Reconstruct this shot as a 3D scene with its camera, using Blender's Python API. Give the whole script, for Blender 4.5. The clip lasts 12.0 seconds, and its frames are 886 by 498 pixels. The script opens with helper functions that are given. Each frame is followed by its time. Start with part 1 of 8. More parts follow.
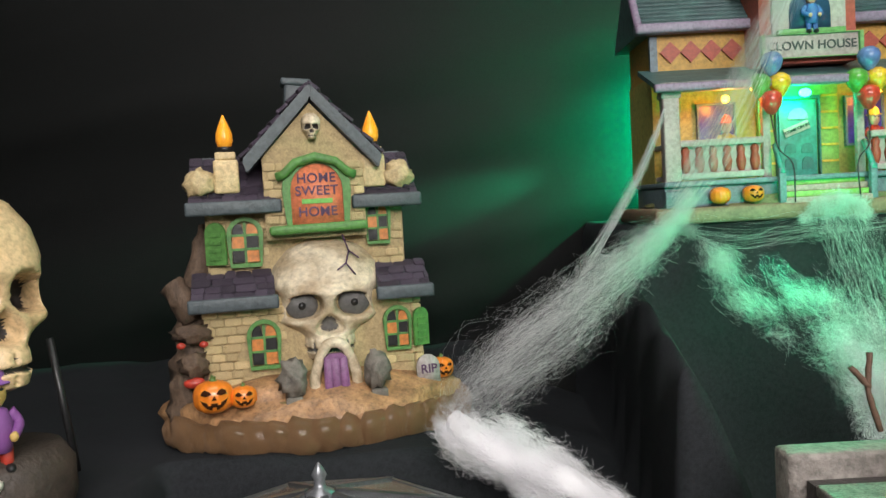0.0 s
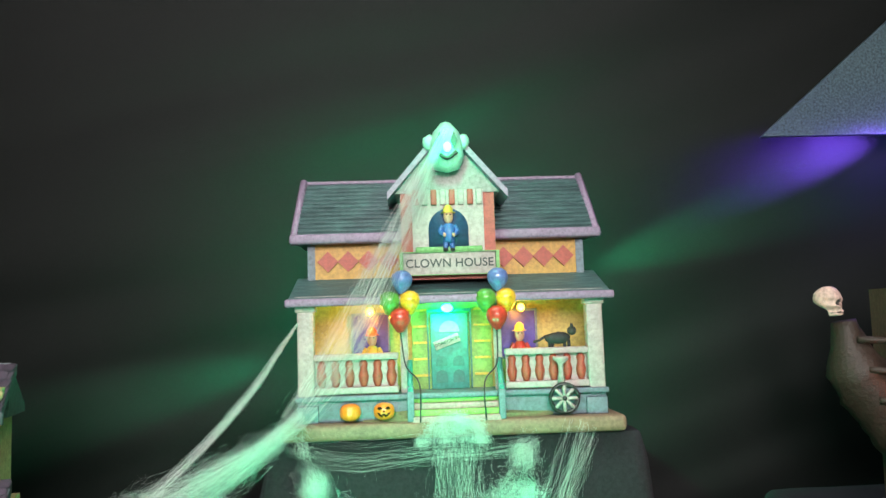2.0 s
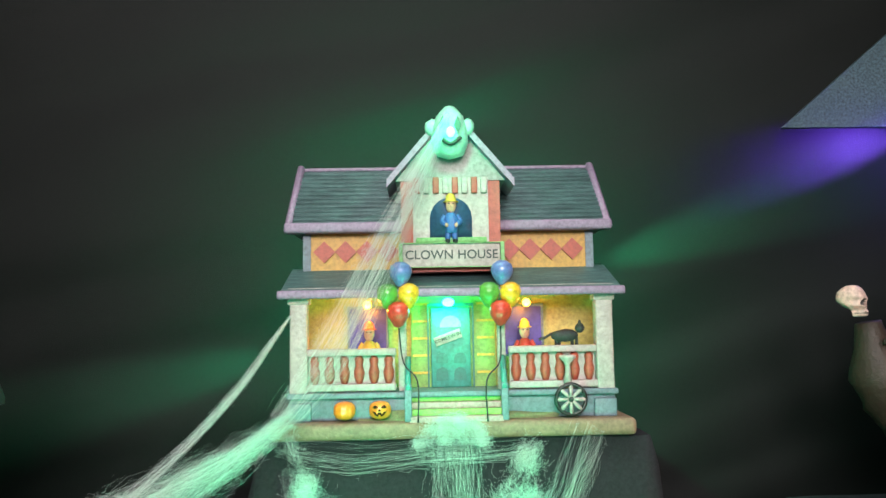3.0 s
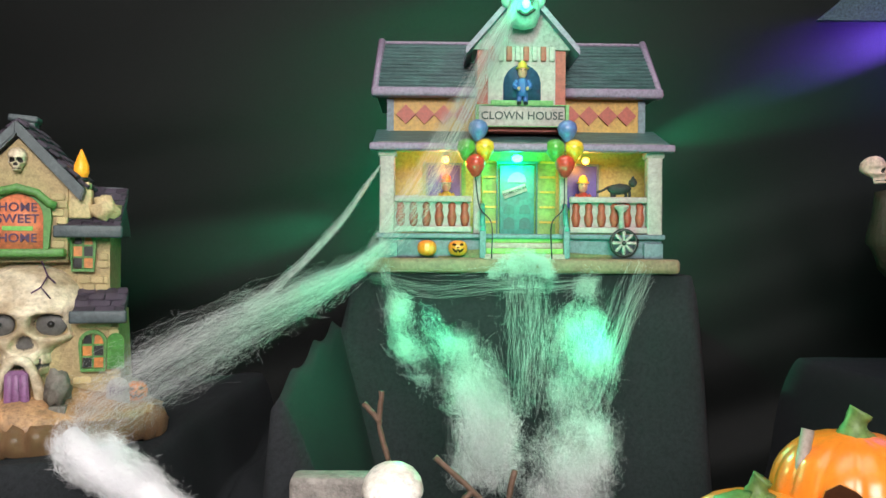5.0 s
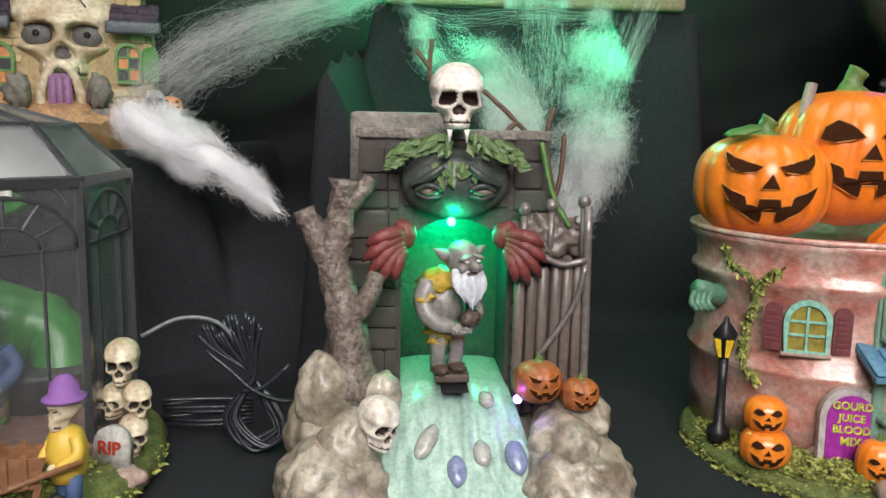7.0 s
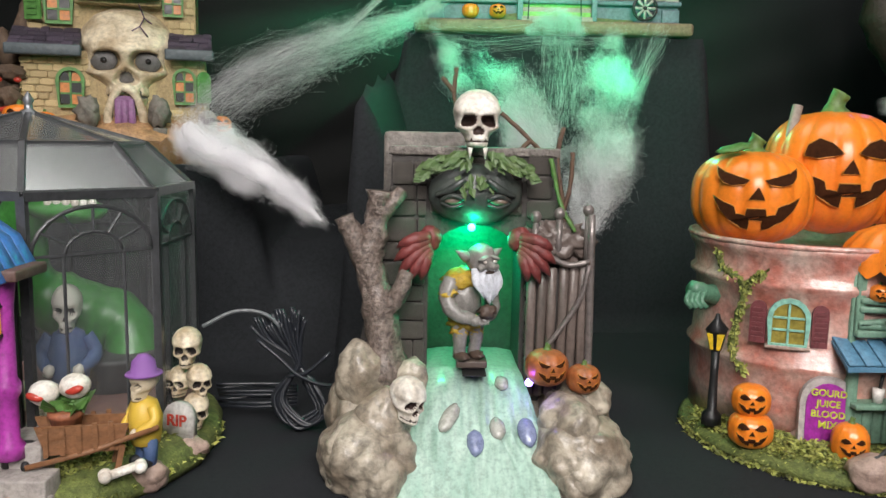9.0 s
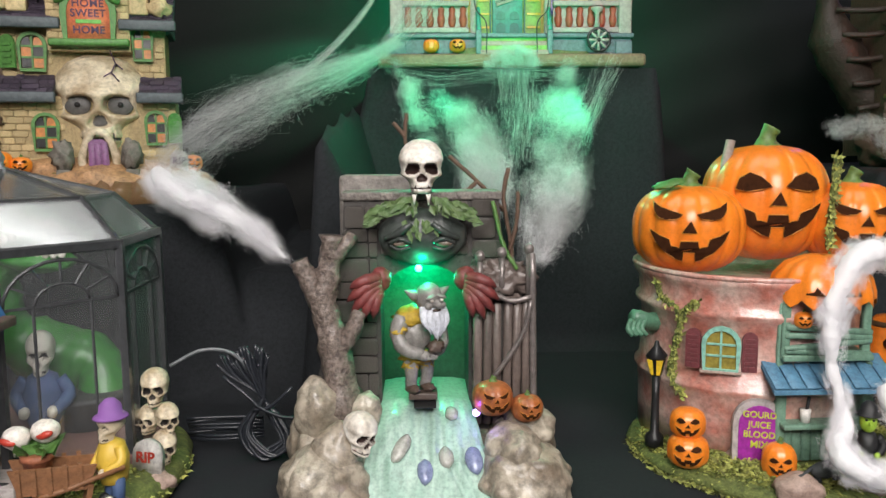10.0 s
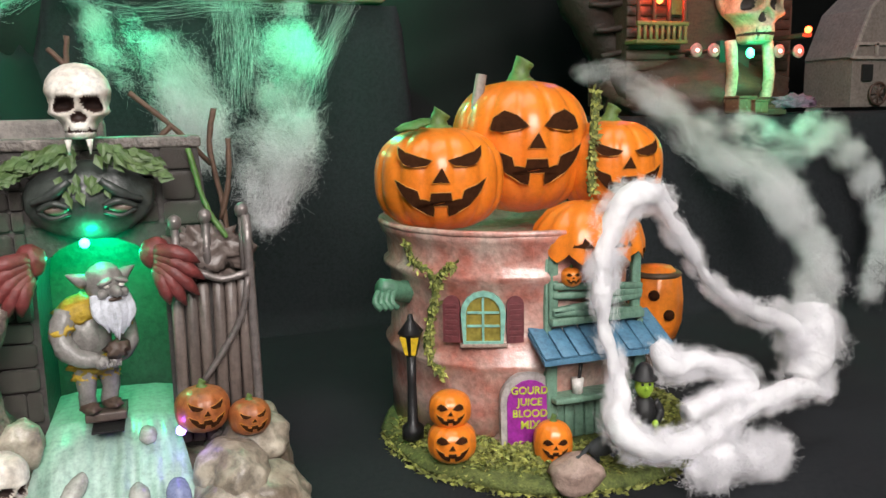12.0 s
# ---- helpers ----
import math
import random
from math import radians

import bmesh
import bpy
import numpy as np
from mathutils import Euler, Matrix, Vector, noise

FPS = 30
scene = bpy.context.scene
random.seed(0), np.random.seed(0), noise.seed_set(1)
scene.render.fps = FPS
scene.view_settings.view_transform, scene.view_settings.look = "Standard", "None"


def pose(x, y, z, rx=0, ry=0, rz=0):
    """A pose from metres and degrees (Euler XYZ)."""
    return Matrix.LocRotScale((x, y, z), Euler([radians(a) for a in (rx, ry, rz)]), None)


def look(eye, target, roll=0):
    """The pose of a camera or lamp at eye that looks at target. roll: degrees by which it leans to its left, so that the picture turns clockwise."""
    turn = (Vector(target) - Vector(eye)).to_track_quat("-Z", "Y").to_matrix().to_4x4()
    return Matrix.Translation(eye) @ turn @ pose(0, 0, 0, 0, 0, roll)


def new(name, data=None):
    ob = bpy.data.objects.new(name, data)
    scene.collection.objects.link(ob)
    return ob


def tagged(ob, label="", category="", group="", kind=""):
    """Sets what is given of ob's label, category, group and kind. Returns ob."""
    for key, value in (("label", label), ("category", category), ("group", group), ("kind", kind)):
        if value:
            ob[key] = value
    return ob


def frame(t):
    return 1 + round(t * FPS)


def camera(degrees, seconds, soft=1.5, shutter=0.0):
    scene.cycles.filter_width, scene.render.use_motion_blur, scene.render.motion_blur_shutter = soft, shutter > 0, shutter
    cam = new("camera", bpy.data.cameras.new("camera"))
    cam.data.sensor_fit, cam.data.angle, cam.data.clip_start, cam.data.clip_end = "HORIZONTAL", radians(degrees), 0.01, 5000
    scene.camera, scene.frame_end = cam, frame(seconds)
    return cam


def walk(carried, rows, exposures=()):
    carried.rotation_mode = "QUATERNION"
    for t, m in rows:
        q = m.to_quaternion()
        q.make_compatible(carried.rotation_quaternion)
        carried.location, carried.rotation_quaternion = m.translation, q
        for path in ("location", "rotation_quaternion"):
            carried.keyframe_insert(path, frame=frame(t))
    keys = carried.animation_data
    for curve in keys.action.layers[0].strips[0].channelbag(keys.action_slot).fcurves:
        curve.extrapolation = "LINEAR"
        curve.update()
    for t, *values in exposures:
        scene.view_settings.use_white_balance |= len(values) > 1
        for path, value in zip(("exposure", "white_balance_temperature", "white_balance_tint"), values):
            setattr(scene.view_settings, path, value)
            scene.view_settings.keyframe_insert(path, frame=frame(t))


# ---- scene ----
from mathutils.bvhtree import BVHTree

cam = camera(57.8, 12.0)
METRES, EYE, TILT, LEAN, TURN = 1.2, 0.292, -3.0, 3.2, 0.0
ROWS = [
    (0.0, 0.0, 0.0, 0.0, -0.0, 0.0, 0.0),
    (0.5, 0.0617, -0.0099, 0.0117, -0.51, 3.23, -0.88),
    (1.0, 0.1292, -0.0326, 0.0441, -1.59, 6.45, -1.05),
    (1.5, 0.1855, -0.0343, 0.0475, -2.19, 8.28, -1.06),
    (2.0, 0.2122, -0.0044, 0.0601, -2.1, 8.66, -1.24),
    (2.5, 0.2195, 0.0229, 0.0647, -1.81, 8.63, -1.64),
    (4.5, 0.1977, -0.002, 0.0222, -0.75, 4.89, -3.21),
    (5.0, 0.1768, -0.0395, 0.0041, -1.05, 3.11, -3.57),
    (5.5, 0.1332, -0.0906, -0.0079, -1.88, 1.0, -3.78),
    (6.0, 0.1038, -0.1397, -0.032, -2.93, -1.24, -3.95),
    (6.5, 0.1142, -0.1511, -0.0607, -3.62, -3.31, -4.0),
    (7.0, 0.1458, -0.0733, -0.0986, -3.58, -5.51, -4.11),
    (9.0, 0.1462, -0.1216, -0.099, -1.51, -4.69, -4.19),
    (9.5, 0.1379, -0.1639, -0.0915, -1.62, -4.22, -3.56),
    (10.0, 0.167, -0.1444, -0.0796, -1.93, -4.24, -2.76),
    (10.5, 0.2507, -0.1095, -0.08, -2.11, -4.6, -2.22),
    (11.0, 0.2273, -0.0802, -0.0904, -8.54, -5.39, -1.29),
    (11.5, 0.1946, -0.0647, -0.0891, -15.48, -5.6, -0.61),
    (12.0, 0.197, -0.0635, -0.0908, -19.0, -5.56, -0.95),
]
EXPOSURES = [(0.0, 0.0), (0.6, 0.05), (1.3, 0.4), (2.5, 0.5), (4.0, 0.45), (4.7, 0.3), (5.5, 0.12), (6.5, 0.05), (7.5, -0.02), (12.0, -0.05)]
walk(cam, [(t, pose(0, 0, EYE, TILT, LEAN, TURN) @ pose(METRES * x, METRES * y, METRES * z, 90 + pitch, roll, yaw)) for t, x, y, z, yaw, pitch, roll in ROWS], EXPOSURES)

# ---- world and lights ----
TABLE = -0.006        # top of the front display board
world = bpy.data.worlds.new("room_air")
world.use_nodes = True
world.node_tree.nodes["Background"].inputs[0].default_value = (0.75, 0.8, 0.85, 1)
world.node_tree.nodes["Background"].inputs[1].default_value = 0.06
scene.world = world


def lamp(name, kind, m, power, colour, size=0.1, size_y=None):
    data = bpy.data.lights.new(name, kind)
    data.energy, data.color = power, colour
    if kind == "AREA":
        data.shape, data.size, data.size_y = "RECTANGLE", size, size_y or size
    elif kind != "SUN":
        data.shadow_soft_size = size
    ob = new(name, data)
    ob.matrix_world = m
    return ob


# added front fill, unseen; stands in for the room's general light
lamp("room_panel_light", "AREA", look((0.24, -0.74, 0.74), (0.24, 0.25, 0.0)), 22.0, (1.0, 0.95, 0.92), 0.8, 0.5)
# added overhead fill, unseen; gives the greenhouse roof a pale reflection
lamp("ceiling_panel_light", "AREA", look((0.1, 0.1, 1.82), (0.1, 0.1, 0.0)), 14.0, (1.0, 0.97, 0.95), 1.6, 0.9)
GREEN, ORANGE, VIOLET, RED = (0.0, 1.0, 0.42), (1.0, 0.35, 0.03), (0.2, 0.08, 1.0), (1.0, 0.08, 0.02)
lamp("porch_green_light", "POINT", pose(0.283, 0.630, 0.362), 0.085, GREEN, 0.004)
lamp("gable_green_light", "POINT", pose(0.286, 0.570, 0.492), 0.18, GREEN, 0.004)
# added spot hidden behind the house; spreads green over the backdrop
rear = lamp("rear_green_light", "SPOT", look((0.286, 0.765, 0.372), (0.286, 0.90, 0.372)), 15.0, GREEN, 0.004)
rear.data.spot_size, rear.data.spot_blend = radians(168), 0.25
lamp("step_green_light", "POINT", pose(0.284, 0.552, 0.298), 0.07, GREEN, 0.004)
# two unseen lamps added among the cotton to turn it green
lamp("step_green_light", "POINT", pose(0.206, 0.490, 0.258), 0.44, GREEN, 0.004)
lamp("step_green_light", "POINT", pose(0.332, 0.485, 0.250), 0.42, GREEN, 0.004)
lamp("cave_green_light", "POINT", pose(0.197, 0.283, 0.124), 0.03, GREEN, 0.003)
lamp("cave_green_light", "POINT", pose(0.197, 0.318, 0.118), 0.15, GREEN, 0.003)
lamp("cave_violet_light", "POINT", pose(0.2265, 0.262, 0.048), 0.004, VIOLET, 0.002)
lamp("backdrop_violet_light", "POINT", pose(0.79, 0.790, 0.515), 0.25, VIOLET, 0.01)
lamp("porch_orange_light", "POINT", pose(0.223, 0.626, 0.360), 0.06, ORANGE, 0.003)
lamp("porch_orange_light", "POINT", pose(0.342, 0.626, 0.360), 0.035, ORANGE, 0.003)

# added spots without fixtures, aimed to draw the backdrop's glinting streaks
for nm, eye, to, power, colour, cone in (("side_green_light", (0.330, 0.815, 0.372), (0.66, 0.852, 0.472), 60.0, GREEN, 17), ("side_green_light", (0.240, 0.815, 0.354), (-0.09, 0.852, 0.272), 45.0, GREEN, 17),
                                         ("side_green_light", (0.225, 0.815, 0.545), (0.42, 0.848, 0.590), 4.0, GREEN, 34), ("side_violet_light", (0.92, 0.800, 0.565), (0.56, 0.850, 0.495), 60.0, VIOLET, 18)):
    beam = lamp(nm, "SPOT", look(eye, to), power, colour, 0.003)
    beam.data.spot_size, beam.data.spot_blend = radians(cone), 1.0
lamp("pirate_green_light", "POINT", pose(0.776, 0.562, 0.222), 0.07, GREEN, 0.004)
# added lamp with no bulb; tints the cotton below the pirate house
lamp("pirate_step_light", "POINT", pose(0.772, 0.515, 0.186), 0.12, GREEN, 0.004)
lamp("pirate_red_light", "POINT", pose(0.692, 0.600, 0.290), 0.24, RED, 0.004)
lamp("pirate_red_light", "POINT", pose(0.838, 0.566, 0.252), 0.10, RED, 0.004)

# ---- materials ----
MATS = {}


def mat(name, colour, rough=0.6, metal=0.0, second=None, scale=60.0, amount=0.5, bump=0.22, bump_scale=320.0, fine=0.15, coat=0.0,
        emit=None, power=0.0, alpha=1.0, sss=0.0, stretch=(1, 1, 1), vary=0.0, island=0.0, sharp=0.25, wash=0.28, wash_scale=340.0):
    """A painted or natural surface: base colour, blotches of a second colour, fine grain and relief, at real size."""
    if name in MATS:
        return MATS[name]
    m = MATS[name] = bpy.data.materials.new(name)
    m.use_nodes = True
    nt = m.node_tree
    n, link = nt.nodes, nt.links.new
    b = n["Principled BSDF"]
    b.inputs["Roughness"].default_value, b.inputs["Metallic"].default_value = rough, metal
    b.inputs["Coat Weight"].default_value = coat
    b.inputs["Coat Roughness"].default_value = 0.2
    b.inputs["Alpha"].default_value = alpha
    if sss:
        b.inputs["Subsurface Weight"].default_value, b.inputs["Subsurface Scale"].default_value = sss, 0.004
    tc, mp = n.new("ShaderNodeTexCoord"), n.new("ShaderNodeMapping")
    mp.inputs["Scale"].default_value = stretch
    link(tc.outputs["Object"], mp.inputs["Vector"])
    no = n.new("ShaderNodeTexNoise")
    no.inputs["Scale"].default_value, no.inputs["Detail"].default_value = scale, 5
    link(mp.outputs["Vector"], no.inputs["Vector"])
    ramp = n.new("ShaderNodeValToRGB")
    ramp.color_ramp.elements[0].position, ramp.color_ramp.elements[1].position = 0.5 - sharp, 0.5 + sharp
    s = second or tuple(c * 0.6 for c in colour)
    mixed = tuple(c + (d - c) * amount for c, d in zip(colour, s))
    ramp.color_ramp.elements[0].color, ramp.color_ramp.elements[1].color = (*mixed, 1), (*colour, 1)
    link(no.outputs["Fac"], ramp.inputs["Fac"])
    gr = n.new("ShaderNodeTexNoise")
    gr.inputs["Scale"].default_value, gr.inputs["Detail"].default_value = bump_scale, 4
    link(mp.outputs["Vector"], gr.inputs["Vector"])
    rng = n.new("ShaderNodeMapRange")
    rng.inputs["From Min"].default_value, rng.inputs["From Max"].default_value = 0.25, 0.75
    rng.inputs["To Min"].default_value, rng.inputs["To Max"].default_value = 1 - fine, 1 + fine
    link(gr.outputs["Fac"], rng.inputs["Value"])
    mul = n.new("ShaderNodeVectorMath")
    mul.operation = "SCALE"
    link(ramp.outputs["Color"], mul.inputs[0])
    link(rng.outputs["Result"], mul.inputs["Scale"])
    out = mul.outputs["Vector"]
    if wash:
        wn1, wr1, wm1 = n.new("ShaderNodeTexNoise"), n.new("ShaderNodeMapRange"), n.new("ShaderNodeVectorMath")
        wn1.inputs["Scale"].default_value, wn1.inputs["Detail"].default_value, wn1.inputs["Roughness"].default_value = wash_scale, 8, 0.7
        wr1.inputs["From Min"].default_value, wr1.inputs["From Max"].default_value = 0.34, 0.56
        wr1.inputs["To Min"].default_value, wr1.inputs["To Max"].default_value = 1 - wash, 1.08
        wm1.operation = "SCALE"
        link(tc.outputs["Object"], wn1.inputs["Vector"])
        link(wn1.outputs["Fac"], wr1.inputs["Value"])
        link(out, wm1.inputs[0])
        link(wr1.outputs["Result"], wm1.inputs["Scale"])
        out = wm1.outputs["Vector"]
    if vary:
        oi, r2, m2 = n.new("ShaderNodeObjectInfo"), n.new("ShaderNodeMapRange"), n.new("ShaderNodeVectorMath")
        r2.inputs["To Min"].default_value, r2.inputs["To Max"].default_value = 1 - vary, 1 + vary
        m2.operation = "SCALE"
        link(oi.outputs["Random"], r2.inputs["Value"])
        link(out, m2.inputs[0])
        link(r2.outputs["Result"], m2.inputs["Scale"])
        out = m2.outputs["Vector"]
    if island:
        geo, r3, m3 = n.new("ShaderNodeNewGeometry"), n.new("ShaderNodeMapRange"), n.new("ShaderNodeVectorMath")
        r3.inputs["To Min"].default_value, r3.inputs["To Max"].default_value = 1 - island, 1 + island
        m3.operation = "SCALE"
        link(geo.outputs["Random Per Island"], r3.inputs["Value"])
        link(out, m3.inputs[0])
        link(r3.outputs["Result"], m3.inputs["Scale"])
        out = m3.outputs["Vector"]
    link(out, b.inputs["Base Color"])
    if bump:
        bp = n.new("ShaderNodeBump")
        bp.inputs["Strength"].default_value, bp.inputs["Distance"].default_value = bump, 0.0014
        link(gr.outputs["Fac"], bp.inputs["Height"])
        link(bp.outputs["Normal"], b.inputs["Normal"])
    if emit:
        b.inputs["Emission Color"].default_value, b.inputs["Emission Strength"].default_value = (*emit, 1), power
    return m


# ---- mesh helpers ----
def M(x=0, y=0, z=0, rx=0, ry=0, rz=0, s=1.0):
    sc = s if isinstance(s, tuple) else (s, s, s)
    return pose(x, y, z, rx, ry, rz) @ Matrix.Diagonal((*sc, 1))


def thing(name, m, label, category, group="", kind=""):
    ob = new(name)
    ob.empty_display_size = 0.01
    ob.matrix_world = m
    return tagged(ob, label, category, group, kind)


def mesh_of(name, bm, material, smooth=True):
    me = bpy.data.meshes.new(name)
    bmesh.ops.recalc_face_normals(bm, faces=bm.faces)
    bm.to_mesh(me)
    bm.free()
    me.materials.append(material)
    me.polygons.foreach_set("use_smooth", [smooth] * len(me.polygons))
    return me


def part(name, bm, material, parent=None, label="", smooth=True):
    ob = new(name, mesh_of(name, bm, material, smooth))
    ob.parent = parent
    if label:
        ob["label"] = label
    return ob


def lone(name, bm, material, label, category, group="", kind="", smooth=True, m=None):
    ob = part(name, bm, material, None, "", smooth)
    if m:
        ob.matrix_world = m
    return tagged(ob, label, category, group, kind)


def box(sx, sy, sz, m=None, bevel=0.0, bm=None, seg=2):
    """A box on its base: z from 0 to sz, centred in x and y."""
    b = bmesh.new()
    bmesh.ops.create_cube(b, size=1, matrix=Matrix.Translation((0, 0, sz / 2)) @ Matrix.Diagonal((sx, sy, sz, 1)))
    if bevel:
        bmesh.ops.bevel(b, geom=b.edges[:], offset=bevel, segments=seg, affect="EDGES", profile=0.6)
    return joined(b, m, bm)


def joined(b, m=None, bm=None):
    if m is not None:
        bmesh.ops.transform(b, matrix=m, verts=b.verts)
    if bm is None:
        return b
    me = bpy.data.meshes.new("tmp")
    b.to_mesh(me)
    b.free()
    bm.from_mesh(me)
    bpy.data.meshes.remove(me)
    return bm


def lathe(profile, n=24, m=None, bm=None, ribs=0, depth=0.0, closed=True):
    """Profile of (radius, z) turned round z; ribs: so many grooves of that relative depth."""
    b = bmesh.new()
    rings = []
    for r, z in profile:
        ring = []
        for i in range(n):
            a = 2 * math.pi * i / n
            k = 1 - depth * (1 - abs(math.sin(a * ribs / 2)) ** 0.6) if ribs else 1
            ring.append(b.verts.new((r * k * math.cos(a), r * k * math.sin(a), z)))
        rings.append(ring)
    for p, q in zip(rings, rings[1:]):
        for i in range(n):
            b.faces.new((p[i], p[(i + 1) % n], q[(i + 1) % n], q[i]))
    if closed:
        b.faces.new(rings[0][::-1])
        b.faces.new(rings[-1])
    return joined(b, m, bm)


def tube(points, radii, n=8, bm=None, m=None, rough=0.0, seed=0):
    """A tapered tube along a line of points."""
    b = bmesh.new()
    pts = [Vector(p) for p in points]
    if not isinstance(radii, (list, tuple)):
        radii = [radii] * len(pts)
    rnd = random.Random(seed)
    rings, side = [], None
    for i, p in enumerate(pts):
        d = (pts[min(i + 1, len(pts) - 1)] - pts[max(i - 1, 0)]).normalized()
        if side is None:
            side = d.orthogonal().normalized()
        side = (side - d * side.dot(d)).normalized()
        up = d.cross(side)
        rings.append([b.verts.new(p + (side * math.cos(2 * math.pi * k / n) + up * math.sin(2 * math.pi * k / n)) * radii[i] * (1 + rough * rnd.uniform(-1, 1))) for k in range(n)])
    for p, q in zip(rings, rings[1:]):
        for k in range(n):
            b.faces.new((p[k], p[(k + 1) % n], q[(k + 1) % n], q[k]))
    b.faces.new(rings[0][::-1])
    b.faces.new(rings[-1])
    return joined(b, m, bm)


def smooth_line(points, steps=6):
    """A smooth line through the points (Catmull-Rom)."""
    p = [Vector(v) for v in points]
    p = [2 * p[0] - p[1]] + p + [2 * p[-1] - p[-2]]
    out = []
    for i in range(1, len(p) - 2):
        for s in range(steps):
            t = s / steps
            out.append(0.5 * (2 * p[i] + (p[i + 1] - p[i - 1]) * t + (2 * p[i - 1] - 5 * p[i] + 4 * p[i + 1] - p[i + 2]) * t * t + (3 * p[i] - p[i - 1] - 3 * p[i + 1] + p[i + 2]) * t ** 3))
    return out + [p[-2]]


def blob(sx, sy, sz, m=None, bm=None, sub=3, lump=0.15, freq=2.0, seed=0, flat=None):
    """A lumpy rounded form (rock, figure's limb): half-axes sx, sy, sz."""
    b = bmesh.new()
    bmesh.ops.create_icosphere(b, subdivisions=sub, radius=1)
    off = Vector((seed * 3.1, seed * 1.7, seed * 0.9))
    for v in b.verts:
        k = 1 + lump * noise.noise(v.co * freq + off) + lump * 0.5 * noise.noise(v.co * freq * 2.3 + off)
        v.co = Vector((v.co.x * sx, v.co.y * sy, v.co.z * sz)) * k
        if flat is not None and v.co.z < flat * sz:
            v.co.z = flat * sz
    return joined(b, m, bm)


def prism(outline, depth, m=None, bm=None, bevel=0.0):
    """An outline of (x, z) pushed back along y from 0 to depth."""
    b = bmesh.new()
    f = b.faces.new([b.verts.new((x, 0, z)) for x, z in outline])
    r = bmesh.ops.extrude_face_region(b, geom=[f])
    bmesh.ops.translate(b, verts=[v for v in r["geom"] if isinstance(v, bmesh.types.BMVert)], vec=(0, depth, 0))
    bmesh.ops.recalc_face_normals(b, faces=b.faces)
    if bevel:
        bmesh.ops.bevel(b, geom=[e for e in b.edges if e.calc_face_angle(0) > 0.5], offset=bevel, segments=2, affect="EDGES")
    return joined(b, m, bm)


def arch(w, h, n=8, base=0.0):
    """Outline of a round-headed opening of that width and full height."""
    r = w / 2
    return [(-r, base), (r, base)] + [(r * math.cos(math.pi * i / n), base + h - r + r * math.sin(math.pi * i / n)) for i in range(n + 1)]


def ring_of(outline, t, depth, m=None, bm=None):
    """A frame of thickness t round an outline of (x, z), standing from y = 0 to depth."""
    cx = sum(p[0] for p in outline) / len(outline)
    cz = sum(p[1] for p in outline) / len(outline)
    b = bmesh.new()
    n = len(outline)
    inner = [(x, z) for x, z in outline]
    outer = []
    for x, z in outline:
        d = Vector((x - cx, z - cz))
        d = d.normalized() * t * 1.25 if d.length else d
        outer.append((x + d.x, z + d.y))
    v = [[b.verts.new((x, y, z)) for x, z in o] for o, y in ((inner, 0), (outer, 0), (outer, depth), (inner, depth))]
    for j in range(4):
        p, q = v[j], v[(j + 1) % 4]
        for i in range(n):
            b.faces.new((p[i], p[(i + 1) % n], q[(i + 1) % n], q[i]))
    return joined(b, m, bm)


def lettering(text, size, m, material, parent, name="lettering", depth=0.0004, spacing=1.0, line=1.0):
    cu = bpy.data.curves.new("text", "FONT")
    cu.body, cu.size, cu.extrude, cu.align_x, cu.align_y = text, size, depth, "CENTER", "CENTER"
    cu.space_character, cu.space_line, cu.offset = spacing, line, size * 0.012
    tmp = bpy.data.objects.new("tmp", cu)
    scene.collection.objects.link(tmp)
    me = bpy.data.meshes.new_from_object(tmp.evaluated_get(bpy.context.evaluated_depsgraph_get()))
    bpy.data.objects.remove(tmp)
    me.materials.clear()
    me.materials.append(material)
    ob = new(name, me)
    ob.parent = parent
    ob.matrix_local = m @ pose(0, 0, 0, 90, 0, 0)
    return ob


# ---- the display: cloth-covered boards, backdrop, room ----
cloth = mat("black_cloth", (0.0042, 0.0050, 0.0048), 0.5, bump=0.35, bump_scale=1400, scale=9, amount=0.35, fine=0.25)
cloth_felt = mat("black_felt", (0.021, 0.023, 0.026), 0.8, bump=0.5, bump_scale=1800, scale=14, amount=0.3, fine=0.3)

for c in (cloth, cloth_felt):
    c.node_tree.nodes["Principled BSDF"].inputs["Specular IOR Level"].default_value = 0.15


def step(v, at, w):
    t = min(1.0, max(0.0, (v - at) / w + 0.5))
    return t * t * (3 - 2 * t)


